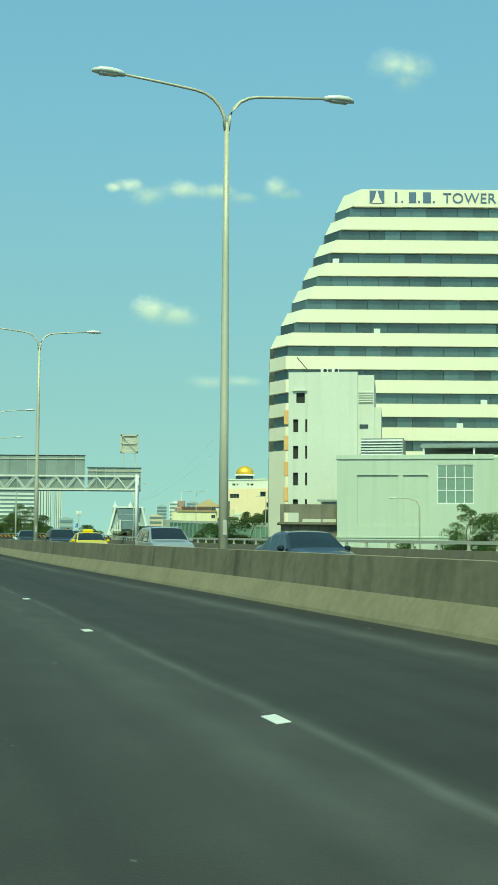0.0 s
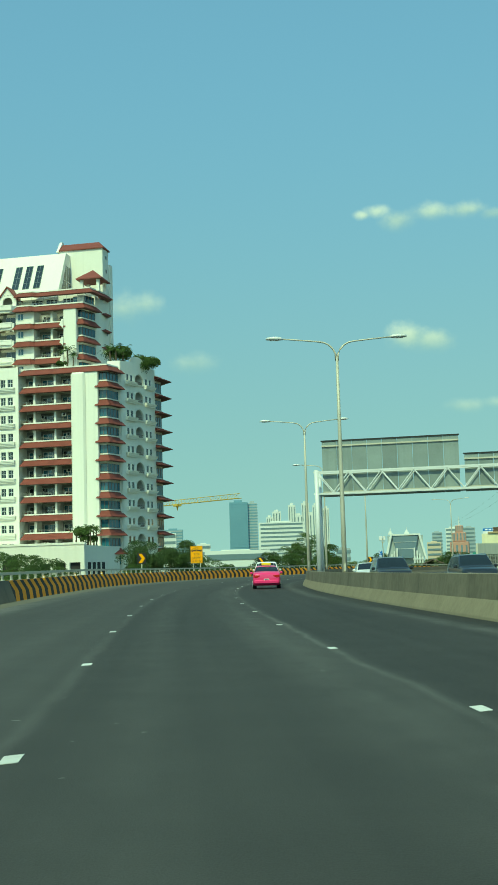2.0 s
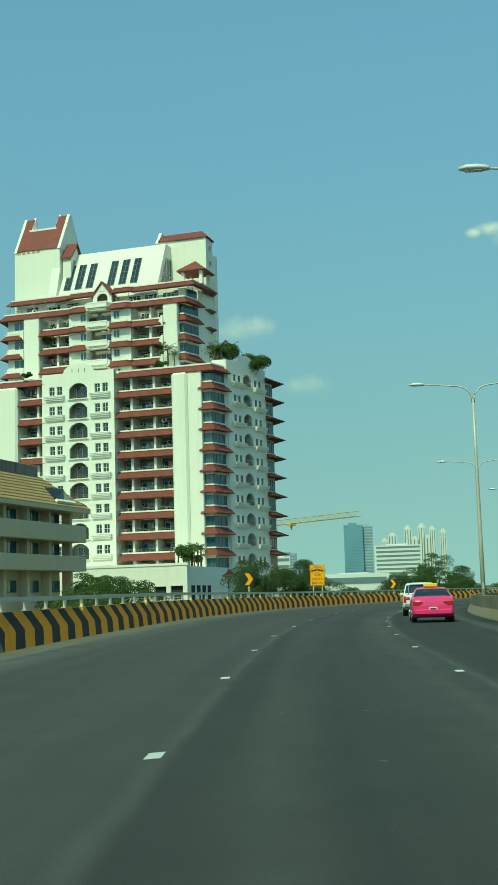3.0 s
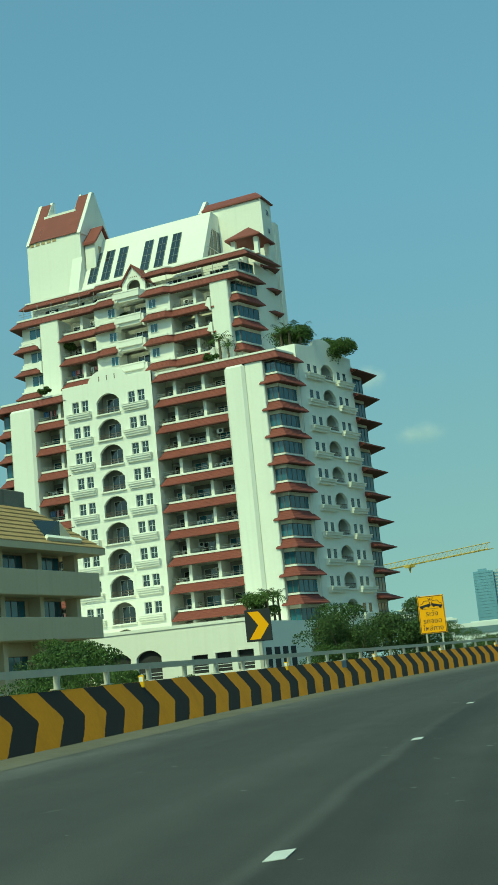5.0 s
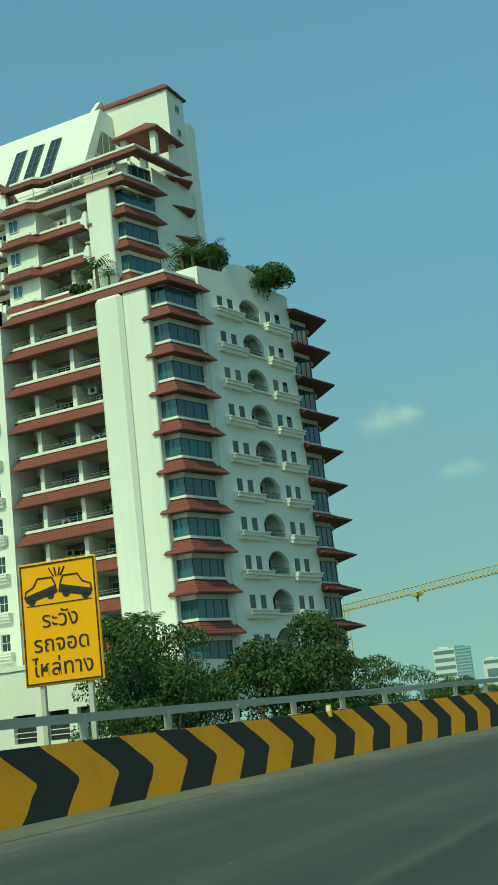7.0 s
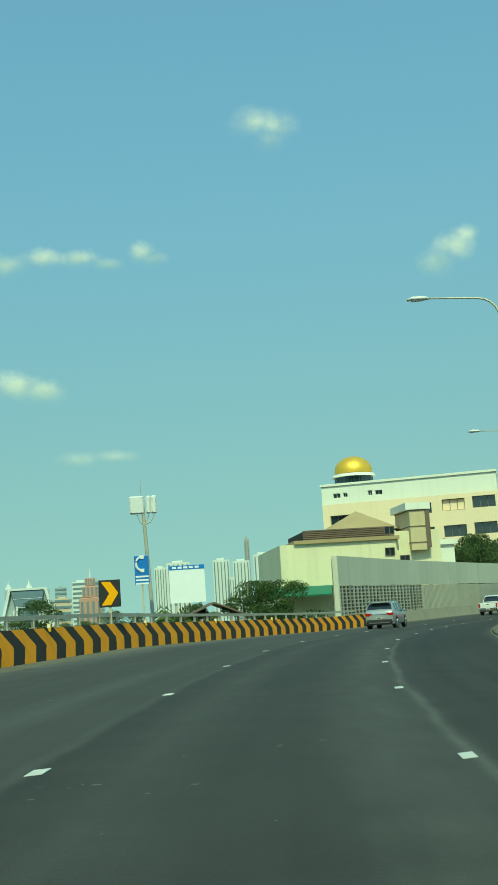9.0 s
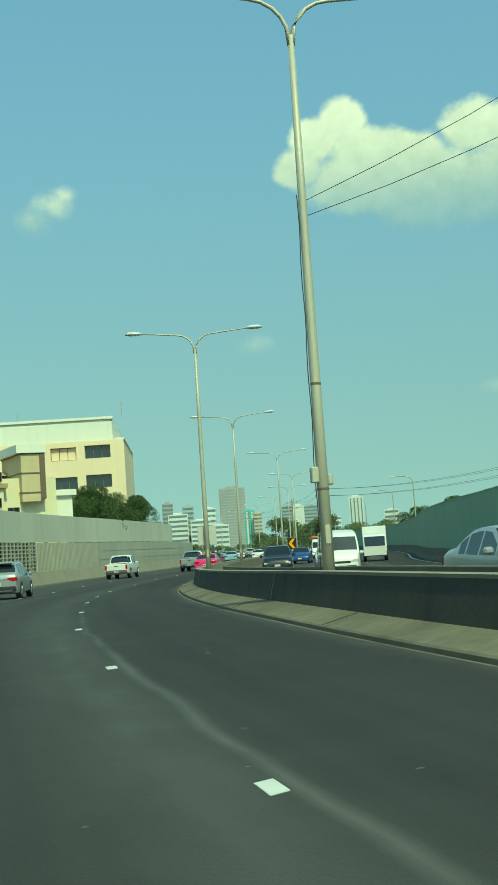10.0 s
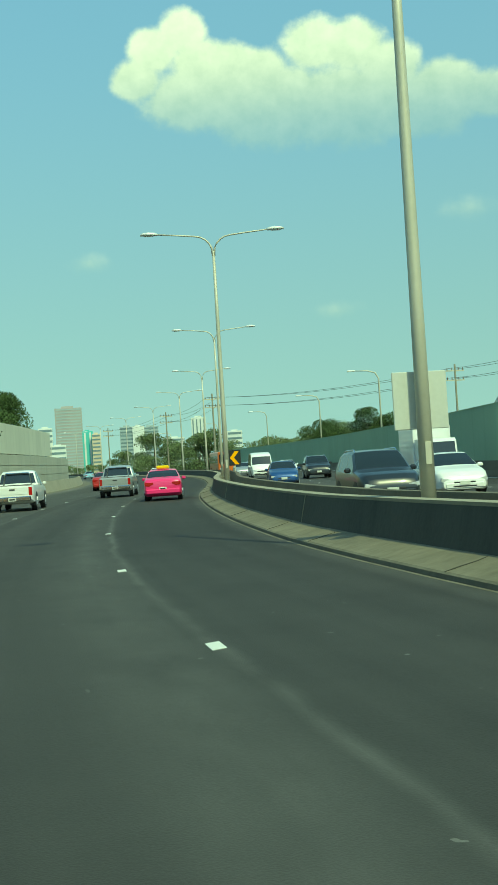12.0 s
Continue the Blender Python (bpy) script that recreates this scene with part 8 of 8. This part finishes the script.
cloud(-44.5, 11.0, [(0, 0, 1.9, 0.8)], 1.2, 0.4, 5.2)

# ---- vehicles ----
def paint(name, col, metal=0.0):
    return mat(name, col, 0.32, metal, 0.04, 1.5, 20.0, 0.0, 0.5, 0.0, 0.0, 0.6)


P_PINK = paint("pink_paint", (0.72, 0.02, 0.16))
P_WHITE = paint("white_car_paint", (0.75, 0.75, 0.73))
P_SILVER = paint("silver_paint", (0.42, 0.43, 0.43), 0.5)
P_DARK = paint("dark_blue_paint", (0.013, 0.015, 0.019), 0.0)
P_YELLOW = paint("taxi_yellow_paint", (0.75, 0.55, 0.02))
P_BLUE = paint("blue_car_paint", (0.02, 0.07, 0.22), 0.3)
P_RED = paint("red_car_paint", (0.40, 0.02, 0.02))
M_CARGLASS = mat("car_glass", (0.012, 0.016, 0.018), 0.05, 0.0, 0.2, 1.0, 5.0, 0.0, 0.8)
M_TAIL = mat("tail_light", (0.35, 0.01, 0.01), 0.2, var=0.1)
M_LAMP = mat("headlamp", (0.75, 0.76, 0.78), 0.12, 0.4, var=0.05)
M_TRIM = mat("black_trim", (0.03, 0.03, 0.032), 0.6, var=0.1)
M_PLATE = mat("number_plate", (0.6, 0.6, 0.55), 0.5, var=0.05)
SHAPES = {
    # length, width, roof height, clearance, roof taper; the silhouette and the belt line as (place along from the tail, height);
    # the spans along of the rear window, the windscreen and the side windows
    "sedan": dict(L=4.45, W=1.74, H=1.46, clear=0.20, ro=0.70, wheel=0.31, axles=(0.19, 0.80),
                  top=[(0, 0.74), (0.008, 0.92), (0.03, 1.0), (0.07, 1.04), (0.16, 1.08), (0.24, 1.26), (0.32, 1.405), (0.40, 1.45), (0.47, 1.46), (0.56, 1.425), (0.64, 1.24), (0.735, 1.0), (0.78, 0.965), (0.87, 0.90), (0.94, 0.81), (0.985, 0.68), (1, 0.52)],
                  belt=[(0, 0.66), (0.03, 0.88), (0.15, 0.95), (0.5, 0.90), (0.74, 0.89), (0.9, 0.74), (1, 0.44)], rear=(0.165, 0.31), front=(0.565, 0.725), side=((0.235, 0.31), (0.325, 0.465), (0.48, 0.66))),
    "suv": dict(L=4.6, W=1.84, H=1.69, clear=0.25, ro=0.76, wheel=0.36, axles=(0.19, 0.80),
                top=[(0, 0.86), (0.006, 1.06), (0.02, 1.14), (0.04, 1.2), (0.075, 1.42), (0.105, 1.57), (0.12, 1.62), (0.20, 1.665), (0.4, 1.69), (0.55, 1.645), (0.63, 1.42), (0.725, 1.12), (0.77, 1.085), (0.87, 1.03), (0.94, 0.95), (0.985, 0.80), (1, 0.58)],
                belt=[(0, 0.80), (0.02, 1.0), (0.15, 1.06), (0.5, 1.0), (0.74, 1.0), (0.9, 0.86), (1, 0.5)], rear=(0.042, 0.103), front=(0.555, 0.715), side=((0.125, 0.25), (0.265, 0.44), (0.455, 0.655))),
    "pickup": dict(L=5.25, W=1.85, H=1.79, clear=0.32, ro=0.78, wheel=0.38, axles=(0.20, 0.81),
                   top=[(0, 1.05), (0.004, 1.13), (0.355, 1.14), (0.361, 1.16), (0.372, 1.5), (0.385, 1.68), (0.40, 1.745), (0.46, 1.79), (0.565, 1.755), (0.63, 1.5), (0.70, 1.19), (0.75, 1.15), (0.87, 1.10), (0.94, 1.02), (0.985, 0.86), (1, 0.62)],
                   belt=[(0, 1.0), (0.01, 1.08), (0.36, 1.09), (0.5, 1.06), (0.74, 1.06), (0.9, 0.92), (1, 0.52)], rear=(0.363, 0.384), front=(0.57, 0.69), side=((0.40, 0.50), (0.515, 0.645))),
    "van": dict(L=5.35, W=1.9, H=2.27, clear=0.22, ro=0.86, wheel=0.33, axles=(0.20, 0.84),
                top=[(0, 1.1), (0.003, 1.35), (0.012, 1.95), (0.025, 2.17), (0.06, 2.25), (0.5, 2.27), (0.68, 2.24), (0.78, 2.12), (0.825, 1.97), (0.88, 1.58), (0.93, 1.2), (0.955, 1.1), (0.985, 0.86), (1, 0.54)],
                belt=[(0, 1.05), (0.02, 1.18), (0.3, 1.22), (0.7, 1.2), (0.86, 1.12), (0.94, 0.95), (1, 0.46)], rear=(0.0035, 0.0115), front=(0.835, 0.925), side=((0.04, 0.26), (0.275, 0.50), (0.515, 0.66), (0.685, 0.84))),
}


def vehicle(kind, colour, label, name):
    """A car, pickup or van that points along +y, its wheels on z = 0: one lofted skin of body and glass, with lamps, wheels, mirrors, bumpers and plates."""
    q = SHAPES[kind]
    L, W, H, cl = q["L"], q["W"], q["H"], q["clear"]
    e = thing(name, label, {"sedan": "car", "suv": "car", "pickup": "pickup truck", "van": "van"}[kind], group="traffic")
    tt, tz = zip(*q["top"])
    bt, bz = zip(*q["belt"])
    top_at = lambda t: float(np.interp(t, tt, tz))
    belt_at = lambda t: min(float(np.interp(t, bt, bz)), top_at(t) - 0.05)
    cuts = [v for sp_ in (q["rear"], q["front"], *q["side"]) for v in sp_]
    ys = sorted({round(float(t), 4) for t in np.linspace(0, 1, 37)} | set(tt) | set(cuts))
    rings = []
    for t in ys:
        zt, zb = top_at(t), belt_at(t)
        w = W / 2 * (1 - 0.09 * max(0.0, (0.07 - t) / 0.07) ** 2 - 0.20 * max(0.0, (t - 0.87) / 0.13) ** 2)
        lift = cl + 0.12 * max(0, (0.06 - t) / 0.06) + 0.05 * max(0, (t - 0.94) / 0.06)
        wide = lambda z: w * (0.975 - (0.975 - q["ro"]) * max(0.0, min(1.0, (z - zb) / (H - zb))) ** 1.15)
        zc = max(zb + 0.03, zt - 0.10)
        half = [(w * 0.84, lift), (w * 0.985, lift + 0.07), (w, lift + 0.45 * (zb - lift)), (w * 0.99, zb - 0.10 * (zb - lift)), (w * 0.975, zb), (wide(zc), zc), (wide(zc) * 0.90, zt - 0.025), (wide(zc) * 0.5, zt - 0.006)]
        y = (t - 0.5) * L
        rings.append([(x, y, z) for x, z in half] + [(0, y, zt)] + [(-x, y, z) for x, z in half[::-1]])
    n = len(rings[0])
    skins = {"body": B(), "rear_window": B(), "windscreen": B()}
    for side in (0, 1):
        for i in range(len(q["side"])):
            skins[("side_window", side, i)] = B()
    made = {k: {} for k in skins}
    def vert(k, i, j):
        if (i, j) not in made[k]:
            made[k][i, j] = skins[k].verts.new(rings[i][j])
        return made[k][i, j]
    inside = lambda m_, sp_: sp_[0] <= m_ <= sp_[1]
    for i in range(len(ys) - 1):
        m_ = 0.5 * (ys[i] + ys[i + 1])
        for j in range(n):
            k = "body"
            if j in (6, 7, n - 9, n - 8):
                k = "rear_window" if inside(m_, q["rear"]) else "windscreen" if inside(m_, q["front"]) else k
            if j in (4, n - 6):
                for c, sp_ in enumerate(q["side"]):
                    if inside(m_, sp_):
                        k = ("side_window", 0 if j == 4 else 1, c)
            j2 = (j + 1) % n
            skins[k].faces.new((vert(k, i, j), vert(k, i + 1, j), vert(k, i + 1, j2), vert(k, i, j2)))
    for i in (0, len(ys) - 1):
        skins["body"].faces.new([vert("body", i, j) for j in range(n)])
    body = None
    for k, bm in skins.items():
        bmesh.ops.recalc_face_normals(bm, faces=bm.faces[:])
        o = part(k if isinstance(k, str) else k[0], bm, colour if k == "body" else M_CARGLASS, body or e, smooth=True)
        o.data.set_sharp_from_angle(angle=radians(38))
        body = body or o
    # wheels in dark arches
    wr_ = q["wheel"]
    for sx in (-1, 1):
        for t in q["axles"]:
            bm = B()
            y, x = (t - 0.5) * L, sx * (W / 2 - 0.105)
            tube(bm, [(x - 0.11, y, wr_), (x - 0.10, y, wr_), (x + 0.10, y, wr_), (x + 0.11, y, wr_)], wr_, None, 22)
            wh = part("wheel", bm, M_RUBBER, e, "black tyre")
            bm = B()
            tube(bm, [(x + sx * 0.09, y, wr_), (x + sx * 0.118, y, wr_)], wr_ * 0.68, wr_ * 0.62, 16)
            for a in range(5):
                c, d = math.cos(a * 1.2566), math.sin(a * 1.2566)
                tube(bm, [(x + sx * 0.12, y, wr_), (x + sx * 0.122, y + c * wr_ * 0.6, wr_ + d * wr_ * 0.6)], 0.035, 0.02, 5)
            part("rim", bm, M_RIM, wh)
            bm = B()
            arc = [(y + wr_ * 1.16 * math.cos(a), wr_ + wr_ * 1.16 * math.sin(a)) for a in np.linspace(-0.35, math.pi + 0.35, 16)]
            prism(bm, arc, 0, min(sx * (W / 2 - 0.25), sx * (W / 2 + 0.006)), max(sx * (W / 2 - 0.25), sx * (W / 2 + 0.006)))
            part("wheel_arch", bm, M_TRIM, body)
    # tail and nose
    zt, yt, yf = belt_at(0.03), -L / 2, L / 2
    zn = belt_at(0.97)
    for sx in (-1, 1):
        bm = B()
        if kind in ("pickup", "van"):
            box(bm, sx * W * 0.425 - 0.075, sx * W * 0.425 + 0.075, yt - 0.02, yt + 0.14, zt - 0.40, zt - 0.03, 0.025)
        else:
            prism(bm, [(sx * W * 0.475, zt - 0.02), (sx * W * 0.475, zt - 0.17), (sx * W * 0.36, zt - 0.20), (sx * W * 0.24, zt - 0.10), (sx * W * 0.25, zt - 0.03)], 1, yt - 0.012, yt + 0.30)
        part("tail_light", bm, M_TAIL, e, "red tail light")
        bm = B()
        prism(bm, [(sx * W * 0.43, zn + 0.10), (sx * W * 0.44, zn - 0.02), (sx * W * 0.30, zn - 0.10), (sx * W * 0.22, zn - 0.05), (sx * W * 0.24, zn + 0.02)], 1, yf - 0.38, yf - 0.02)
        part("headlight", bm, M_LAMP, e, "clear headlight")
        bm = B()
        ym = (q["front"][1] - 0.5) * L - 0.30
        zm = belt_at(q["front"][1])
        box(bm, sx * (W / 2 + 0.09) - 0.10, sx * (W / 2 + 0.09) + 0.10, ym - 0.06, ym + 0.07, zm + 0.02, zm + 0.17, 0.045)
        part("mirror", bm, colour, e)
    dark_rear = kind == "suv"
    for nm, y0, y1, z0, z1, w, m in (("rear_bumper", yt - 0.06, yt + 0.14, cl + 0.12, cl + 0.34, 0.44, M_TRIM if dark_rear else M_CHROME if kind == "pickup" else colour),
                                     ("front_bumper", yf - 0.16, yf + 0.03, cl + 0.06, cl + 0.26, 0.37, colour if kind != "van" else M_TRIM),
                                     ("grille", yf - 0.12, yf + 0.012, zn - 0.14, zn - 0.01, 0.22, M_TRIM),
                                     ("air_intake", yf - 0.1, yf + 0.042, cl + 0.09, cl + 0.19, 0.24, M_TRIM)):
        bm = B()
        box(bm, -W * w, W * w, y0, y1, z0, z1, 0.04)
        part(nm, bm, m, e)
    if dark_rear:
        bm = B()
        box(bm, -W * 0.36, W * 0.36, yt - 0.075, yt - 0.04, cl + 0.10, cl + 0.17, 0.02)
        part("skid_plate", bm, M_CHROME, e)
        bm = B()
        box(bm, -W * 0.25, W * 0.25, yt - 0.02, yt + 0.1, zt - 0.13, zt - 0.09, 0.008)
        part("chrome_strip", bm, M_CHROME, e)
    py = yt - (0.085 if kind != "sedan" else 0.03)
    pz = zt - (0.40 if kind != "pickup" else 0.62)
    bm = B()
    box(bm, -0.17, 0.17, py, yt + 0.02, pz, pz + 0.15, 0.005)
    pl = part("number_plate", bm, M_PLATE, e)
    bm = B()
    box(bm, -0.12, 0.12, py - 0.006, py, pz + 0.045, pz + 0.105)
    part("text_bar", bm, M_TRIM, pl)
    bm = B()
    box(bm, -0.17, 0.17, yf + 0.0, yf + 0.05, cl + 0.18, cl + 0.31, 0.005)
    part("number_plate", bm, M_PLATE, e)
    if kind == "pickup":
        bm = B()
        box(bm, -W * 0.41, W * 0.41, -L / 2 + 0.09, (0.35 - 0.5) * L, 1.142, 1.155)
        part("bed", bm, M_TRIM, e, "black load bed")
        bm = B()
        box(bm, -W * 0.36, W * 0.36, yt - 0.012, yt + 0.02, 0.74, 1.06, 0.01)
        tg = part("tailgate", bm, colour, e)
        bm = B()
        box(bm, -0.12, 0.12, yt - 0.025, yt - 0.012, 0.93, 0.99)
        part("handle", bm, M_TRIM, tg)
        bm = B()
        for sx in (-1, 1):
            tube(bm, [(sx * 0.62, -0.72, 1.14), (sx * 0.56, -0.72, 1.62), (sx * 0.5, -0.72, 1.68), (0, -0.72, 1.68)], 0.032, None, 6)
        part("roll_bar", bm, M_CHROME, e)
    if kind == "suv":
        for sx in (-1, 1):
            bm = B()
            x = sx * W * 0.5 * 0.70
            tube(bm, [(x, (0.14 - 0.5) * L, 1.61), (x, (0.18 - 0.5) * L, 1.69), (x, (0.5 - 0.5) * L, 1.71), (x, (0.545 - 0.5) * L, 1.62)], 0.02, None, 6)
            part("roof_rail", bm, M_CHROME, e)
        bm = B()
        box(bm, -W * 0.33, W * 0.33, (0.10 - 0.5) * L - 0.22, (0.12 - 0.5) * L + 0.05, 1.60, 1.645, 0.015)
        part("spoiler", bm, colour, e)
    if kind == "van":
        for sx in (-1, 1):
            bm = B()
            box(bm, min(sx * 0.949, sx * 0.957), max(sx * 0.949, sx * 0.957), -L / 2 + 0.3, L * 0.3, 0.86, 0.90)
            part("trim_strip", bm, M_TRIM, e)
    return e


def park(e, s, off, towards=True):
    """Stands a vehicle on the road; towards: it drives the way the camera goes."""
    p = at(s, off)
    e.matrix_basis = pose(p.x, p.y, p.z + 0.005, 0, 0, heading(s) + (0 if towards else 180))
    return e


taxi = park(vehicle("sedan", P_PINK, "pink sedan taxi seen from behind", "taxi"), s_of(-31.0, 121.0), 1.9)
bm = B()
box(bm, -0.3, 0.3, -0.55, -0.3, 1.46, 1.62, 0.04)
part("taxi_sign", bm, P_YELLOW, taxi, "yellow roof sign")
suv_ = park(vehicle("suv", P_SILVER, "silver sport utility car driving ahead", "suv"), s_of(-18.5, 283.0), -4.6)
park(vehicle("pickup", P_WHITE, "white crew-cab pickup truck", "pickup_truck"), s_of(0.8, 316), -4.8)
pk2 = park(vehicle("pickup", P_SILVER, "pale silver pickup truck with open bed", "pickup_truck"), s_of(8.5, 328.5), -1.4)
park(vehicle("sedan", P_RED, "dark red sedan far ahead", "car"), s_of(22, 349), -4.6)
park(vehicle("pickup", P_WHITE, "white pickup truck ahead of the pink taxi", "pickup_truck"), s_of(-33.6, 136.0), 1.7)
wcar = park(vehicle("sedan", P_WHITE, "white sedan far ahead in traffic", "car"), s_of(41.5, 383), -1.0)
lb = vehicle("sedan", paint("light_blue_paint", (0.25, 0.42, 0.52)), "pale blue sedan far ahead", "car")
park(lb, s_of(38, 377), -4.4)
# oncoming lanes
park(vehicle("sedan", P_DARK, "dark blue sedan in the oncoming lanes", "car"), s_of(-6.4, 30.5), 8.4, False)
yt_ = park(vehicle("sedan", P_YELLOW, "yellow and green taxi in the oncoming lanes", "taxi"), s_of(-16.8, 64.5), 8.2, False)
bm = B()
box(bm, -0.3, 0.3, -0.55, -0.3, 1.46, 1.62, 0.04)
part("taxi_sign", bm, P_YELLOW, yt_)
van = park(vehicle("van", P_WHITE, "white high-roof van in the oncoming lanes", "van"), s_of(-14.5, 288), 11.3, False)
sv = park(vehicle("sedan", P_SILVER, "silver-blue sedan in the oncoming lanes", "car"), s_of(-28.7, 250), 8.3, False)
dk = park(vehicle("suv", P_DARK, "dark sport utility car in the oncoming lanes", "suv"), s_of(-8.6, 299.5), 8.2, False)
ws = park(vehicle("sedan", P_WHITE, "white sedan in the oncoming lanes", "car"), s_of(-7.0, 303), 11.4, False)
bl = park(vehicle("sedan", P_BLUE, "bright blue sedan in the oncoming lanes", "car"), s_of(9.5, 330), 8.2, False)


def another(src, s, off, label, towards=False):
    p = at(s, off)
    c = copy_thing(src, pose(p.x, p.y, p.z + 0.005, 0, 0, heading(s) + (0 if towards else 180)))
    c["label"] = label
    return c


another(suv_, 209.0, 9.2, "silver sport utility car in the oncoming lanes")
another(dk, s_of(19, 345), 11.6, "black sport utility car in the oncoming lanes")
another(dk, s_of(-20.5, 77), 8.3, "dark sport utility car behind the median")
another(dk, s_of(-28.6, 108), 8.4, "dark car in the oncoming queue")
another(sv, s_of(-24.5, 92), 11.8, "silver sedan in the oncoming queue")
another(ws, s_of(-31.5, 120), 8.4, "white sedan in the oncoming queue")
another(dk, s_of(-27.6, 104), 12.0, "dark car in the oncoming queue")
another(van, s_of(27, 358), 8.2, "white van in the oncoming lanes")
another(ws, s_of(33, 368), 11.6, "white sedan farther up the oncoming lanes")
another(sv, s_of(40, 380), 8.2, "silver sedan farther up the oncoming lanes")
another(dk, s_of(48, 396), 11.6, "dark car farther up the oncoming lanes")
another(ws, s_of(56, 412), 11.6, "white sedan farther up the oncoming lanes")
another(wcar, s_of(60, 420), -4.4, "white sedan in the far queue", True)
another(pk2, s_of(72, 450), -1.2, "pale pickup truck in the far queue", True)
another(lb, s_of(84, 480), -4.4, "pale blue sedan in the far queue", True)
another(taxi, s_of(4.4, 316.5), 1.7, "pink sedan taxi in the queue ahead", True)
# orange bus
bus = thing("bus", "orange city bus in the far traffic", "bus", group="traffic")
bm = B()
box(bm, -1.2, 1.2, -5.2, 5.2, 0.45, 2.95, 0.12)
body = part("body", bm, paint("orange_bus_paint", (0.55, 0.13, 0.02)), bus)
for sx in (-1, 1):
    for i in range(7):
        bm = B()
        box(bm, min(sx * 1.19, sx * 1.215), max(sx * 1.19, sx * 1.215), -4.7 + i * 1.35, -3.55 + i * 1.35, 1.55, 2.45)
        part("window", bm, M_CARGLASS, body)
    for y in (-3.3, 3.4):
        bm = B()
        tube(bm, [(sx * 0.95, y, 0.48), (sx * 1.21, y, 0.48)], 0.48, None, 18)
        part("wheel", bm, M_RUBBER, bus)
for sy in (-1, 1):
    bm = B()
    box(bm, -1.05, 1.05, min(sy * 5.19, sy * 5.215), max(sy * 5.19, sy * 5.215), 1.4, 2.6, 0.01)
    part("windscreen", bm, M_CARGLASS, body)
    for sx in (-1, 1):
        bm = B()
        box(bm, sx * 0.85 - 0.18, sx * 0.85 + 0.18, min(sy * 5.19, sy * 5.22), max(sy * 5.19, sy * 5.22), 0.75, 0.95)
        part("lamp", bm, M_LAMP if sy > 0 else M_TAIL, body)
park(bus, s_of(52, 400), 8.3, False)
# box truck
tk = thing("box_truck", "white box truck in the oncoming lanes", "truck", group="traffic")
bm = B()
box(bm, -0.95, 0.95, -2.9, 1.2, 0.75, 2.75, 0.04)
part("cargo_box", bm, P_WHITE, tk)
bm = B()
prism(bm, [(1.3, 0.45), (2.95, 0.45), (2.98, 1.15), (2.75, 1.95), (2.5, 2.1), (1.3, 2.1)], 0, -0.88, 0.88)
cb = part("cab", bm, P_WHITE, tk)
bm = B()
prism(bm, [(2.99, 1.18), (2.77, 1.93), (2.76, 1.93), (2.98, 1.18)], 0, -0.8, 0.8)
part("windscreen", bm, M_CARGLASS, cb)
bm = B()
box(bm, -0.85, 0.85, -2.8, 2.9, 0.4, 0.75)
part("chassis", bm, M_TRIM, tk)
for sx in (-1, 1):
    for y in (-1.9, 2.1):
        bm = B()
        tube(bm, [(sx * 0.72, y, 0.38), (sx * 0.95, y, 0.38)], 0.38, None, 16)
        part("wheel", bm, M_RUBBER, tk)
park(tk, s_of(3.5, 320), 15.0, False)
